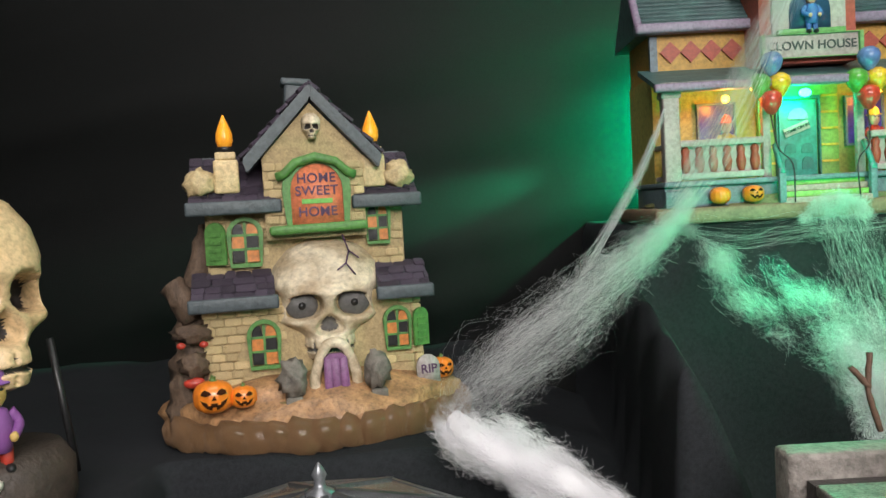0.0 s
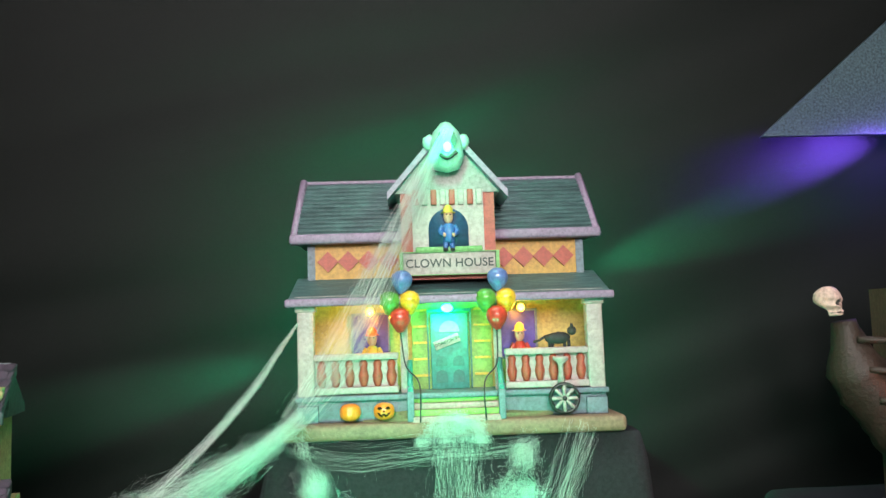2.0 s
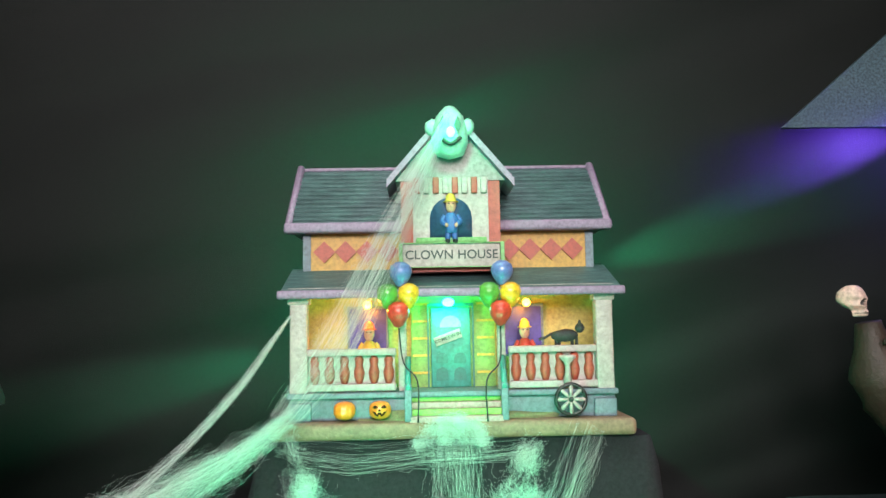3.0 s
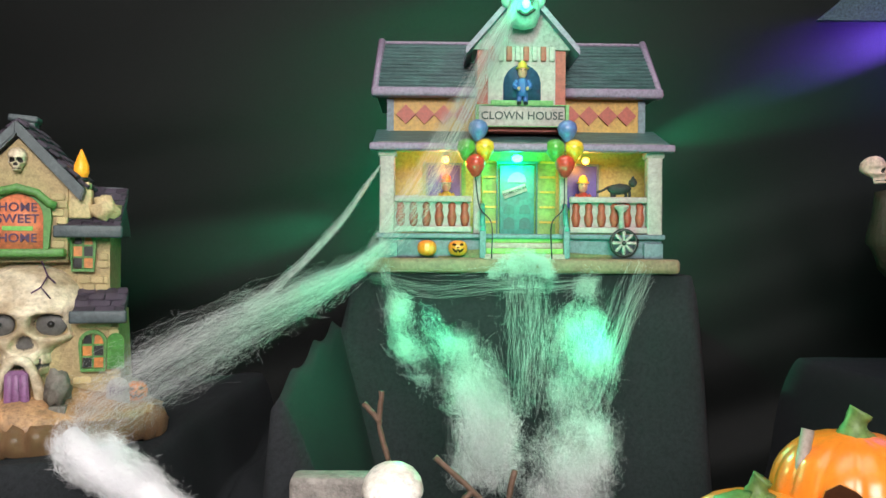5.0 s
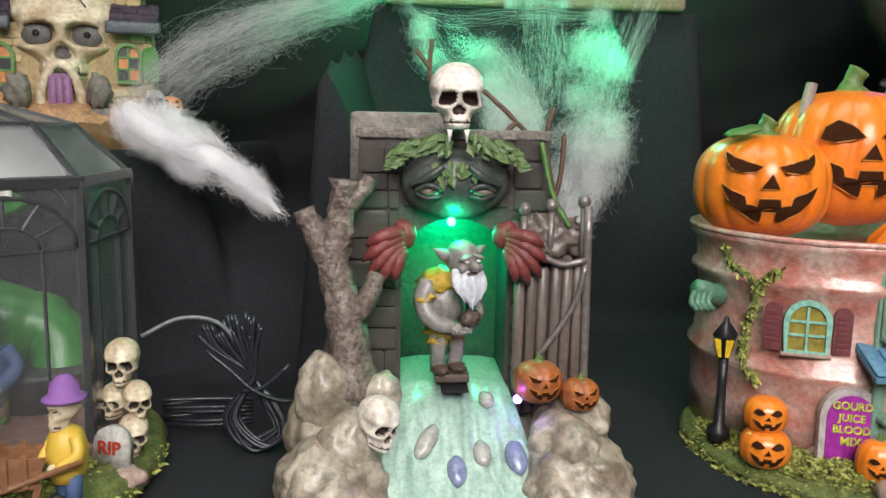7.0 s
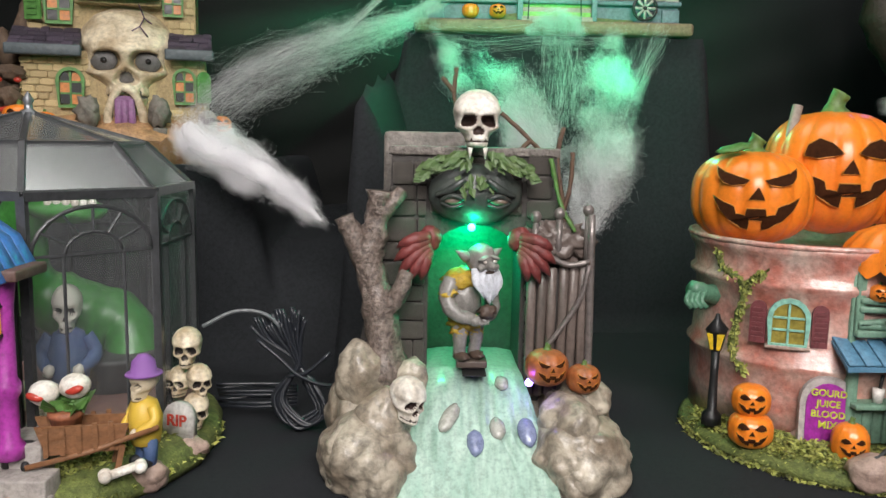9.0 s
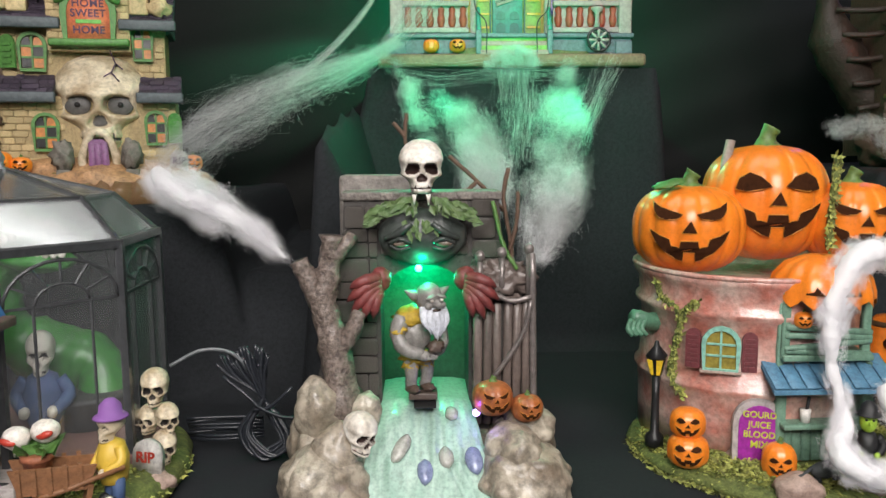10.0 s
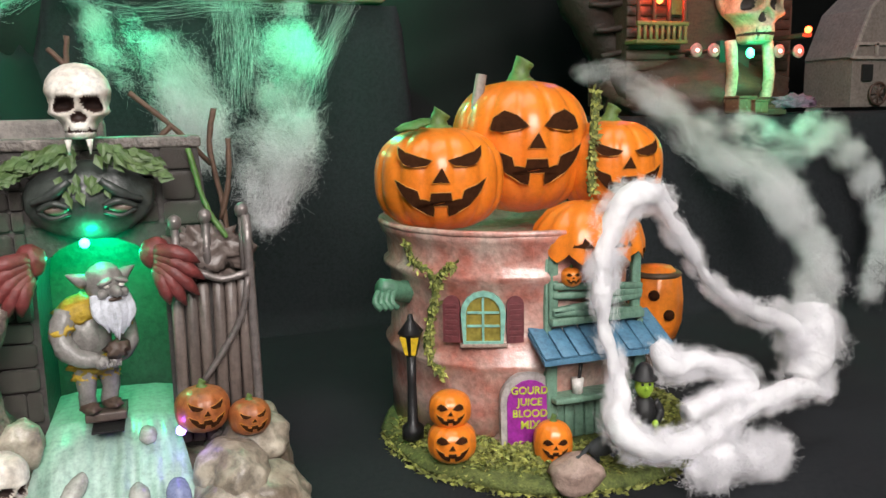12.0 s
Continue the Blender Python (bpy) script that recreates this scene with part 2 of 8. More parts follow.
def cloth_height(x, y):
    wave = 0.010 * noise.noise(Vector((x * 9, y * 6, 0.3)))
    h = 0.153 * step(y, 0.462 + wave, 0.022) * (1 - step(x, 0.045 + 0.6 * wave, 0.05))
    h = max(h, 0.153 * step(y, 0.325, 0.03) * (1 - step(x, -0.165, 0.03)))
    h = max(h, 0.274 * step(y, 0.596, 0.018) * step(x, 0.135 + wave, 0.03) * (1 - step(x, 0.44, 0.03)))
    h = max(h, 0.095 * step(y, 0.47 + wave, 0.08) * step(x, 0.03, 0.05) * (1 - step(x, 0.2, 0.12)))
    h = max(h, 0.176 * step(y, 0.535 + wave, 0.05) * step(x, 0.60 + wave, 0.06))
    ridge = 0.213 * step(y, 0.408 + 0.4 * wave, 0.022) + 0.35 * max(0.0, min(y, 0.6) - 0.408)
    h = max(h, ridge * step(x, 0.112 + 0.08 * (y - 0.408), 0.02) * (1 - step(x, 0.165, 0.11)))
    slack = max(0.0, 1 - abs(h - 0.09) / 0.09) if h > 0.004 else 0
    h += slack * 0.012 * noise.noise(Vector((x * 28 + y * 9, y * 5, 1.7))) + 0.0008 * noise.noise(Vector((x * 30, y * 30, 4)))
    return TABLE + h


def sheet(nx, ny, place):
    vs = [place(i / nx, j / ny) for j in range(ny + 1) for i in range(nx + 1)]
    fs = [(j * (nx + 1) + i, j * (nx + 1) + i + 1, (j + 1) * (nx + 1) + i + 1, (j + 1) * (nx + 1) + i) for j in range(ny) for i in range(nx)]
    me = bpy.data.meshes.new("sheet")
    me.from_pydata(vs, [], fs)
    b = bmesh.new()
    b.from_mesh(me)
    bpy.data.meshes.remove(me)
    return b


def board_point(u, v):
    x, y = -0.62 + 2.0 * u, -0.40 + 1.27 * v
    return (x, y, cloth_height(x, y))


def drape_point(u, v):
    x, z = -0.62 + 2.0 * u, TABLE - 0.01 + 1.0 * v
    fan = z - 0.30 * (x - 0.28) * (1 if x > 0.28 else 0.75)
    y = 0.845 + 0.012 * noise.noise(Vector((x * 0.9, fan * 7.5, 2.2))) + 0.006 * noise.noise(Vector((x * 2.0 + 5, fan * 17, 0)))
    return (x, y, z)


lone("display_board", sheet(400, 254, board_point), cloth_felt, "stepped display board under matt black cloth", "display board", kind="structure")
lone("backdrop_cloth", sheet(240, 200, drape_point), cloth, "black cloth hung in slanting folds behind the houses", "backdrop", kind="structure")
glitter = mat("blue_glitter", (0.10, 0.17, 0.20), 0.3, 0.3, (0.01, 0.02, 0.025), 420, 1.0, bump=0.8, bump_scale=1500, fine=0.5)
lone("glitter_panel", prism([(0.0, 0.0), (0.26, 0.0), (0.26, 0.22)], 0.006, M(0.622, 0.80, 0.535)), glitter, "blue-grey glitter panel leaning on the backdrop", "backdrop", kind="structure", smooth=False)
plaster = mat("room_plaster", (0.55, 0.53, 0.5), 0.9, scale=3, amount=0.2, bump=0.1)
lone("floor", box(6, 6, 0.1, M(0.3, -1.0, -0.95)), mat("room_floor", (0.3, 0.27, 0.24), 0.6, scale=5), "plain grey room floor", "floor", kind="structure", smooth=False)
lone("ceiling", box(6, 6, 0.1, M(0.3, -1.0, 1.85)), plaster, "plain pale room ceiling", "ceiling", kind="structure", smooth=False)
for nm, sx, sy, x, y in (("wall_north", 6, 0.1, 0.3, 1.95), ("wall_south", 6, 0.1, 0.3, -3.95), ("wall_west", 0.1, 5.8, -2.65, -1.0), ("wall_east", 0.1, 5.8, 3.25, -1.0)):
    lone(nm, box(sx, sy, 2.7, M(x, y, -0.85)), plaster, "plain pale plaster room wall", "wall", kind="structure", smooth=False)

# ---- shared finishes ----
white_paint = mat("white_paint", (0.70, 0.66, 0.62), 0.45, scale=80, amount=0.25, bump=0.15, coat=0.2, wash=0.14)
bone = mat("bone", (0.72, 0.64, 0.48), 0.45, second=(0.30, 0.19, 0.09), scale=130, amount=0.7, bump=0.3, bump_scale=400, coat=0.15, sharp=0.18)
bone_pale = mat("bone_pale", (0.78, 0.75, 0.69), 0.4, second=(0.35, 0.25, 0.16), scale=110, amount=0.5, bump=0.2, bump_scale=400, coat=0.2, sharp=0.15)
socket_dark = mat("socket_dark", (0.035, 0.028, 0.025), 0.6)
orange_resin = mat("orange_resin", (0.80, 0.235, 0.02), 0.32, second=(0.62, 0.10, 0.01), scale=30, amount=0.45, bump=0.08, coat=0.35, fine=0.05, wash=0.07)
cut_flesh = mat("cut_flesh", (0.55, 0.20, 0.02), 0.5, scale=120)
# dark colour for the shade inside carved openings, which are not cut through
hollow = mat("hollow_shade", (0.045, 0.016, 0.006), 0.95, scale=90, amount=0.6)
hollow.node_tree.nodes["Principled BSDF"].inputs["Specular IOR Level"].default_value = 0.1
stem_green = mat("stem_green", (0.14, 0.24, 0.06), 0.5, second=(0.05, 0.08, 0.02), scale=200, amount=0.7, bump=0.5, stretch=(1, 1, 0.2))
moss = mat("moss", (0.17, 0.20, 0.05), 0.8, second=(0.03, 0.05, 0.012), scale=160, amount=0.85, bump=0.8, bump_scale=700, fine=0.35)
soil = mat("soil", (0.54, 0.30, 0.14), 0.5, second=(0.11, 0.055, 0.025), scale=70, amount=0.9, bump=1.0, bump_scale=190, coat=0.2, wash=0.45)
stone_tan = mat("stone_tan", (0.70, 0.56, 0.31), 0.55, second=(0.40, 0.27, 0.12), scale=120, amount=0.6, bump=0.5, bump_scale=600, vary=0.2)
iron = mat("black_iron", (0.015, 0.015, 0.016), 0.4, bump=0.2)
leaf_green = mat("leaf_green", (0.10, 0.22, 0.05), 0.45, second=(0.03, 0.07, 0.02), scale=150, bump=0.3)
blue_paint = mat("blue_paint", (0.05, 0.17, 0.48), 0.4, second=(0.03, 0.08, 0.24), scale=120, bump=0.3, coat=0.2)
red_paint = mat("red_paint", (0.50, 0.05, 0.03), 0.4, scale=120, coat=0.2)
yellow_paint = mat("yellow_paint", (0.72, 0.48, 0.06), 0.45, scale=120, coat=0.2)
skin_paint = mat("skin_paint", (0.66, 0.42, 0.27), 0.5, scale=150)


def pumpkin_profile(h, r, steps=22):
    out = []
    for i in range(steps + 1):
        q = -1 + 2 * i / steps
        out.append((max(0.0015, r * (1 - abs(q) ** 2.7) ** (1 / 2.1)) if abs(q) < 1 else 0.0015, h * (q + 0.10 * max(0, abs(q) - 0.85) * (-1 if q > 0 else 0))))
    return out


def on_pumpkin(outline, tree, lift, reach):
    """A closed outline of (x, z), laid on a pumpkin's front as a fine patch."""
    b = bmesh.new()
    b.faces.new([b.verts.new((x, 0, z)) for x, z in outline])
    b.normal_update()
    bmesh.ops.triangulate(b, faces=b.faces[:], ngon_method="EAR_CLIP")
    for _ in range(3):
        bmesh.ops.subdivide_edges(b, edges=b.edges[:], cuts=1)
    for v in b.verts:
        v.co.y = front_at(tree, v.co.x, v.co.z, reach) - lift
    return b


def front_at(tree, x, z, reach):
    hits = [tree.ray_cast(Vector((x + dx, -1, z)), Vector((0, 1, 0)))[0] for dx in (-reach, -0.5 * reach, 0, 0.5 * reach, reach)]
    return min([h.y for h in hits if h] or [0.0])


def grin(w, hgt, z, r):
    """A toothed grin: width, height at the middle, height of its corners."""
    up = [(w * q, z - hgt * 0.55 * (1 - q * q)) for q in (-1, -0.75, -0.5)]
    up += [(-0.45 * w, z - hgt * 0.72), (-0.25 * w, z - hgt * 0.78), (-0.22 * w, z - hgt * 0.48), (0.22 * w, z - hgt * 0.48), (0.25 * w, z - hgt * 0.78), (0.45 * w, z - hgt * 0.72)]
    up += [(w * q, z - hgt * 0.55 * (1 - q * q)) for q in (0.5, 0.75, 1)]
    low = [(w * q, z - hgt * 1.45 * (1 - q * q) ** 0.75) for q in (0.85, 0.6, 0.35, 0.16)]
    low += [(0.14 * w, z - hgt * 1.0), (-0.14 * w, z - hgt * 1.0)]
    low += [(w * q, z - hgt * 1.45 * (1 - q * q) ** 0.75) for q in (-0.16, -0.35, -0.6, -0.85)]
    return up + low


def pumpkin(parent, m, r, h, ribs=12, face=True, angry=False, body=None, name="pumpkin", stem=True, tilt_face=0.0, skin=None):
    """A carved pumpkin under a thing: skin, two eyes, nose, grin, stem."""
    depth = 0.055
    n = 112 if r > 0.02 else 48
    shell = lathe(pumpkin_profile(h, r), n, None, None, ribs, depth)
    tree = BVHTree.FromBMesh(shell)
    ob = part(name, shell, skin or orange_resin, parent)
    ob.matrix_local = m
    if face:
        s = r
        w = 0.26 * s
        if angry:
            eye = [(-0.95 * w, 0.16 * s), (-0.9 * w, 0.0), (-0.6 * w, -0.10 * s), (0.0, -0.14 * s), (0.6 * w, -0.12 * s), (0.95 * w, -0.04 * s), (0.2 * w, 0.02 * s), (-0.5 * w, 0.08 * s)]
        else:
            eye = [(-w, -0.10 * s), (-0.8 * w, 0.06 * s), (-0.2 * w, 0.16 * s), (0.4 * w, 0.10 * s), (w, -0.06 * s), (0.4 * w, -0.11 * s), (-0.3 * w, -0.14 * s)]
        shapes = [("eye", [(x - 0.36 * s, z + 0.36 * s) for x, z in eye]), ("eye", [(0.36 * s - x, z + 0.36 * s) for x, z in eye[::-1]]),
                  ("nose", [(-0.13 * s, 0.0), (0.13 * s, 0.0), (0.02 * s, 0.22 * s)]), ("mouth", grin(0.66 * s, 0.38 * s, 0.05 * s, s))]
        # each opening is a dark patch on the skin, its inner shade painted
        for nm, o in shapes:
            p = part(nm, on_pumpkin(o, tree, 0.0003 + 0.012 * r, 0.10 * r), hollow, ob, "dark patch laid on the skin as a carved opening's shade")
            line = [(x, front_at(tree, x, z, 0.10 * r) - 0.0001 - 0.012 * r, z) for x, z in o]
            part("cut_edge", tube(line + line[:1], max(0.00022, 0.011 * r), 5), cut_flesh, p)
    if stem:
        line = [(0, 0, h * 0.93), (0.0, 0, h * 1.03), (0.03 * r, 0, h * 1.15), (0.08 * r, 0, h * 1.25)]
        part("stem", tube(smooth_line(line, 3), [0.26 * r, 0.2 * r, 0.17 * r, 0.15 * r, 0.14 * r, 0.13 * r, 0.13 * r, 0.13 * r, 0.14 * r, 0.14 * r], 10, rough=0.12), stem_green, ob, "green ribbed stem", smooth=True)
    return ob


SKULL_Z = [-1.0, -0.95, -0.80, -0.62, -0.46, -0.30, -0.12, 0.0, 0.25, 0.55, 0.80, 0.95, 1.0]
SKULL_W = [0.22, 0.31, 0.35, 0.39, 0.50, 0.62, 0.66, 0.69, 0.73, 0.67, 0.50, 0.27, 0.0]
SKULL_F = [0.55, 0.74, 0.80, 0.79, 0.75, 0.74, 0.76, 0.79, 0.76, 0.66, 0.50, 0.27, 0.0]
SKULL_B = [0.02, 0.05, 0.06, 0.14, 0.36, 0.66, 0.90, 0.98, 1.00, 0.90, 0.66, 0.36, 0.0]


def skull_bm(s, eye=1.0, sub=5):
    """A skull of height about 2 s, face to -y; hollows and the gaps of the teeth take material 1, their shade put into
    its dark colour.
    """
    b = bmesh.new()
    bmesh.ops.create_icosphere(b, subdivisions=sub, radius=1)
    dark = set()
    for v in b.verts:
        x, y, z = v.co
        z = max(-1.0, min(1.0, z * 1.02))
        flat = math.hypot(x, y) or 1.0
        cx, cy = x / flat, y / flat
        w, f, k = np.interp(z, SKULL_Z, SKULL_W), np.interp(z, SKULL_Z, SKULL_F), np.interp(z, SKULL_Z, SKULL_B)
        fill = min(1.0, flat / 0.22)
        px = w * math.copysign(abs(cx) ** 0.82, cx) * fill
        py = (f if cy < 0 else k) * math.copysign(abs(cy) ** 0.82, cy) * fill
        ax = abs(px)
        deep, hollow_here = 0.0, False
        if cy < 0.15:
            py -= 0.075 * math.exp(-((z - 0.13) / 0.09) ** 2) * max(0.0, 1 - ax / 0.62)
            py -= 0.10 * math.exp(-((z + 0.36) / 0.09) ** 2 - ((ax - 0.46) / 0.14) ** 2)
            px *= 1 + 0.10 * math.exp(-((z + 0.32) / 0.10) ** 2) * (cy < 0)
            px *= 1 - 0.12 * math.exp(-((z + 0.58) / 0.13) ** 2) * (cy < 0)
            px *= 1 - 0.09 * math.exp(-((z - 0.02) / 0.14) ** 2) * (ax > 0.5)
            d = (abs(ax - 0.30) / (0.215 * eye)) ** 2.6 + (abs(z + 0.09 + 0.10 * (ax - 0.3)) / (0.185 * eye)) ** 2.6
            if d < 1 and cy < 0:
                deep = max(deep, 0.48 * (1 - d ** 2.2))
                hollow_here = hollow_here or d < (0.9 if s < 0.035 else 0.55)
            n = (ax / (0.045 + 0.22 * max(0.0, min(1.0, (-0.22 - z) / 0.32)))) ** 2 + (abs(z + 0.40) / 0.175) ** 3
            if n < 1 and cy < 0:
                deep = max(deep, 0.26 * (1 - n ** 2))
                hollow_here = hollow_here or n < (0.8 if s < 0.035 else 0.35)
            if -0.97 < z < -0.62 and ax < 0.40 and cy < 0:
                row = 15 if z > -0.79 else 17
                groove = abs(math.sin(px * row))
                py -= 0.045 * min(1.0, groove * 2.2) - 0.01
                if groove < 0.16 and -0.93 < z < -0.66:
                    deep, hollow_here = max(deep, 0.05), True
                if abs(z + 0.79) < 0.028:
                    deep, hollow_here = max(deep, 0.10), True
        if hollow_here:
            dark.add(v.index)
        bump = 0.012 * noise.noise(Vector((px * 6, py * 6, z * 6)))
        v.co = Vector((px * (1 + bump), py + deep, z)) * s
    # shade of the deep hollows and tooth gaps goes in as dark colour
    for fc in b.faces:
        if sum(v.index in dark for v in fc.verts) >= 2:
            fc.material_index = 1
    return b


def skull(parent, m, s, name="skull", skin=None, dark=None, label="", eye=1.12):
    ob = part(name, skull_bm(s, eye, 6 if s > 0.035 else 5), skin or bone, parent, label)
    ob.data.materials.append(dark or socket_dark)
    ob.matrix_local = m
    return ob


def arch_window(parent, m, w, h, frame_mat, pane_mats, name="window", shutter=0, cols=2, rows=3):
    """A round-headed window: frame, bars and one pane for each field; shutter: -1 or 1 hangs an open leaf on that side."""
    o = arch(w, h, 8)
    win = part(name, ring_of(o, w * 0.13, -0.0024), frame_mat, parent, "", False)
    win.matrix_local = m
    k = 0
    for i in range(cols):
        for j in range(rows):
            pw, ph = w / cols, h / rows
            x, z = -w / 2 + pw * (i + 0.5), ph * (j + 0.5)
            top = ph * 0.42 if j < rows - 1 else ph * 0.30
            part("pane", prism([(x - pw * 0.44, z - ph * 0.42), (x + pw * 0.44, z - ph * 0.42), (x + pw * (0.44 if j < rows - 1 else 0.25), z + top), (x - pw * (0.44 if j < rows - 1 else 0.25), z + top)], 0.001, M(0, -0.0008, 0)), pane_mats[(i + j) % len(pane_mats)], win, "", False)
    bars = bmesh.new()
    for i in range(1, cols):
        box(w * 0.09, 0.0014, h * 0.97, M(-w / 2 + w / cols * i, -0.001, 0), bm=bars)
    for j in range(1, rows):
        box(w, 0.0014, w * 0.09, M(0, -0.001, h / rows * j - w * 0.045), bm=bars)
    part("glazing_bar", bars, frame_mat, win, "", False)
    if shutter:
        leaf = part("shutter", prism(arch(w * 0.8, h, 8), -0.002), frame_mat, win, "open shutter leaf", False)
        leaf.matrix_local = M(shutter * w * 1.02, -0.002, 0, 0, 0, shutter * 25)
        for j in range(4):
            part("slat", box(w * 0.5, 0.001, h * 0.08, M(0, -0.0026, h * (0.12 + 0.18 * j))), frame_mat, leaf, "", False)
    return win


# ---- the clown house on its high step ----
HX, HY, HZ = 0.286, 0.655, 0.269
clown = thing("clown_house", M(HX, HY, HZ, 0, 0, 0), "painted resin toy house with striped porch, lit green", "model house")
pink_white = mat("pink_white_paint", (0.40, 0.34, 0.325), 0.5, scale=80, amount=0.3, bump=0.2, wash=0.2)
cream_wall = mat("cream_wall", (0.46, 0.41, 0.11), 0.5, scale=70, amount=0.3, bump=0.2)
gold_wall = mat("gold_wall", (0.50, 0.28, 0.05), 0.5, scale=70, amount=0.3)
lilac = mat("lilac_paint", (0.25, 0.18, 0.27), 0.5, scale=90, amount=0.3)
slate = mat("teal_shingle", (0.07, 0.135, 0.135), 0.5, second=(0.02, 0.035, 0.04), scale=160, amount=0.7, bump=0.4, stretch=(0.3, 1, 1))
blue_grey = mat("blue_grey_paint", (0.14, 0.19, 0.23), 0.5, scale=90, amount=0.4)
green_wall = mat("green_wall", (0.24, 0.42, 0.10), 0.5, scale=90, amount=0.3)
teal_door = mat("teal_door", (0.05, 0.27, 0.24), 0.45, scale=120, amount=0.4)
coral = mat("coral_paint", (0.40, 0.075, 0.045), 0.5, scale=90, amount=0.3)
purple = mat("purple_glass", (0.06, 0.04, 0.32), 0.3)

# ground slab and planting
part("ground_slab", box(0.256, 0.125, 0.012, M(0, 0.005, 0), 0.004, seg=3), mat("clay_base", (0.24, 0.16, 0.10), 0.6, scale=60, bump=0.4), clown)
part("grass_bed", blob(0.122, 0.058, 0.016, M(0, 0.004, 0.010), sub=4, lump=0.12, freq=6, flat=-0.2), mat("painted_grass", (0.12, 0.17, 0.07), 0.7, second=(0.25, 0.2, 0.1), scale=120, bump=0.6, bump_scale=500), clown)
part("foundation", box(0.234, 0.085, 0.016, M(0, 0.0, 0.012), 0.0015), blue_grey, clown)
for sx in (-1, 1):
    part("foundation_block", box(0.016, 0.008, 0.013, M(sx * 0.109, -0.042, 0.012), 0.001), blue_grey, clown)
part("porch_floor", box(0.236, 0.09, 0.004, M(0, -0.003, 0.028), 0.001), blue_grey, clown)
# ground floor walls, the door bay
part("ground_wall", box(0.226, 0.075, 0.088, M(0, 0.035, 0.030)), cream_wall, clown, "", False)
part("door_bay", box(0.064, 0.006, 0.072, M(0.002, -0.0045, 0.032)), green_wall, clown, "", False)
for j in range(5):
    for sx in (-1, 1):
        part("clapboard", box(0.013, 0.002, 0.0018, M(0.002 + sx * 0.0245, -0.0082, 0.042 + j * 0.013)), yellow_paint, clown, "", False)
door = part("door", box(0.030, 0.003, 0.060, M(0.000, -0.0095, 0.032), 0.0006), teal_door, clown, "teal panelled front door")
for x in (-1, 1):
    for z, h in ((0.037, 0.010), (0.050, 0.008)):
        part("door_panel", prism(arch(0.009, h), -0.001, M(x * 0.0068, -0.011, z)), mat("teal_door_dark", (0.03, 0.17, 0.16), 0.5), door, "", False)
part("fanlight", prism(arch(0.016, 0.009), -0.001, M(0, -0.011, 0.077)), mat("pale_teal", (0.30, 0.55, 0.45), 0.4), door, "", False)
part("door_frame", ring_of([(-0.0165, 0.032), (0.0165, 0.032), (0.0165, 0.093), (-0.0165, 0.093)], 0.002, -0.004, M(0, -0.0085, 0)), mat("dark_teal", (0.03, 0.15, 0.14), 0.5), clown, "", False)
plate = part("door_sign", box(0.021, 0.0012, 0.007, M(), 0.0003), pink_white, door, "white hanging sign")
plate.matrix_local = M(-0.001, -0.0135, 0.066, 0, -20, 0)
lettering("COME ON IN", 0.0035, M(0, -0.0012, 0.0035), mat("ink", (0.03, 0.06, 0.05), 0.6), plate)
# steps and hand rails
for j in range(4):
    part("step", box(0.066, 0.008, 0.0045, M(0.002, -0.052 + j * 0.004, 0.011 + j * 0.0045), 0.0006), green_wall if j % 2 else mat("pink_step", (0.45, 0.3, 0.28), 0.5), clown)
for sx in (-1, 1):
    rail = part("stair_rail", tube([(0, 0, 0), (0, 0.014, 0.022)], 0.0022, 6), teal_door, clown)
    rail.matrix_local = M(0.002 + sx * 0.034, -0.056, 0.034)
    part("newel_post", box(0.005, 0.004, 0.026, M(0.002 + sx * 0.034, -0.054, 0.012), 0.0006), blue_grey, clown)
# porch posts, railing with balusters
for x in (-0.110, 0.110):
    post = part("porch_post", box(0.0125, 0.011, 0.069, M(x, -0.040, 0.031), 0.0014), pink_white, clown)
    part("post_cap", box(0.0155, 0.013, 0.005, M(x, -0.040, 0.095), 0.0012), pink_white, post)
for x in (-0.036, 0.036):
    part("porch_pilaster", box(0.006, 0.005, 0.068, M(x, -0.036, 0.032), 0.0008), pink_white, clown)
part("porch_beam", box(0.236, 0.010, 0.007, M(0, -0.040, 0.100), 0.001), pink_white, clown)
for sx in (-1, 1):
    part("top_rail", box(0.064, 0.007, 0.005, M(sx * 0.0725, -0.041, 0.058), 0.001), pink_white, clown)
    part("bottom_rail", box(0.064, 0.007, 0.005, M(sx * 0.0725, -0.041, 0.033), 0.001), pink_white, clown)
    part("rail_backing", box(0.062, 0.002, 0.022, M(sx * 0.0725, -0.0375, 0.037)), pink_white, clown, "", False)
    for j in range(6):
        part("baluster", lathe([(0.0017, 0), (0.0034, 0.005), (0.0040, 0.009), (0.0026, 0.014), (0.0034, 0.018), (0.0018, 0.021)], 8, M(sx * 0.0725 - 0.0265 + j * 0.0106, -0.0395, 0.037)), coral, clown)
    part("side_rail", box(0.005, 0.034, 0.004, M(sx * 0.110, -0.018, 0.058), 0.001), pink_white, clown)
    part("side_rail", box(0.005, 0.034, 0.004, M(sx * 0.110, -0.018, 0.033), 0.001), pink_white, clown)
# porch roof: a sloping slab with shingle courses and a lilac edge
part("porch_roof", prism([(-0.052, 0.104), (0.004, 0.124), (0.004, 0.120), (-0.052, 0.100)], 0.244, M(-0.122, 0, 0, 0, 0, 0) @ pose(0, 0, 0, 0, 0, -90) @ Matrix.Diagonal((-1, 1, 1, 1))), slate, clown, "", False)
part("porch_fascia", box(0.248, 0.006, 0.006, M(0, -0.052, 0.099), 0.0015), lilac, clown)
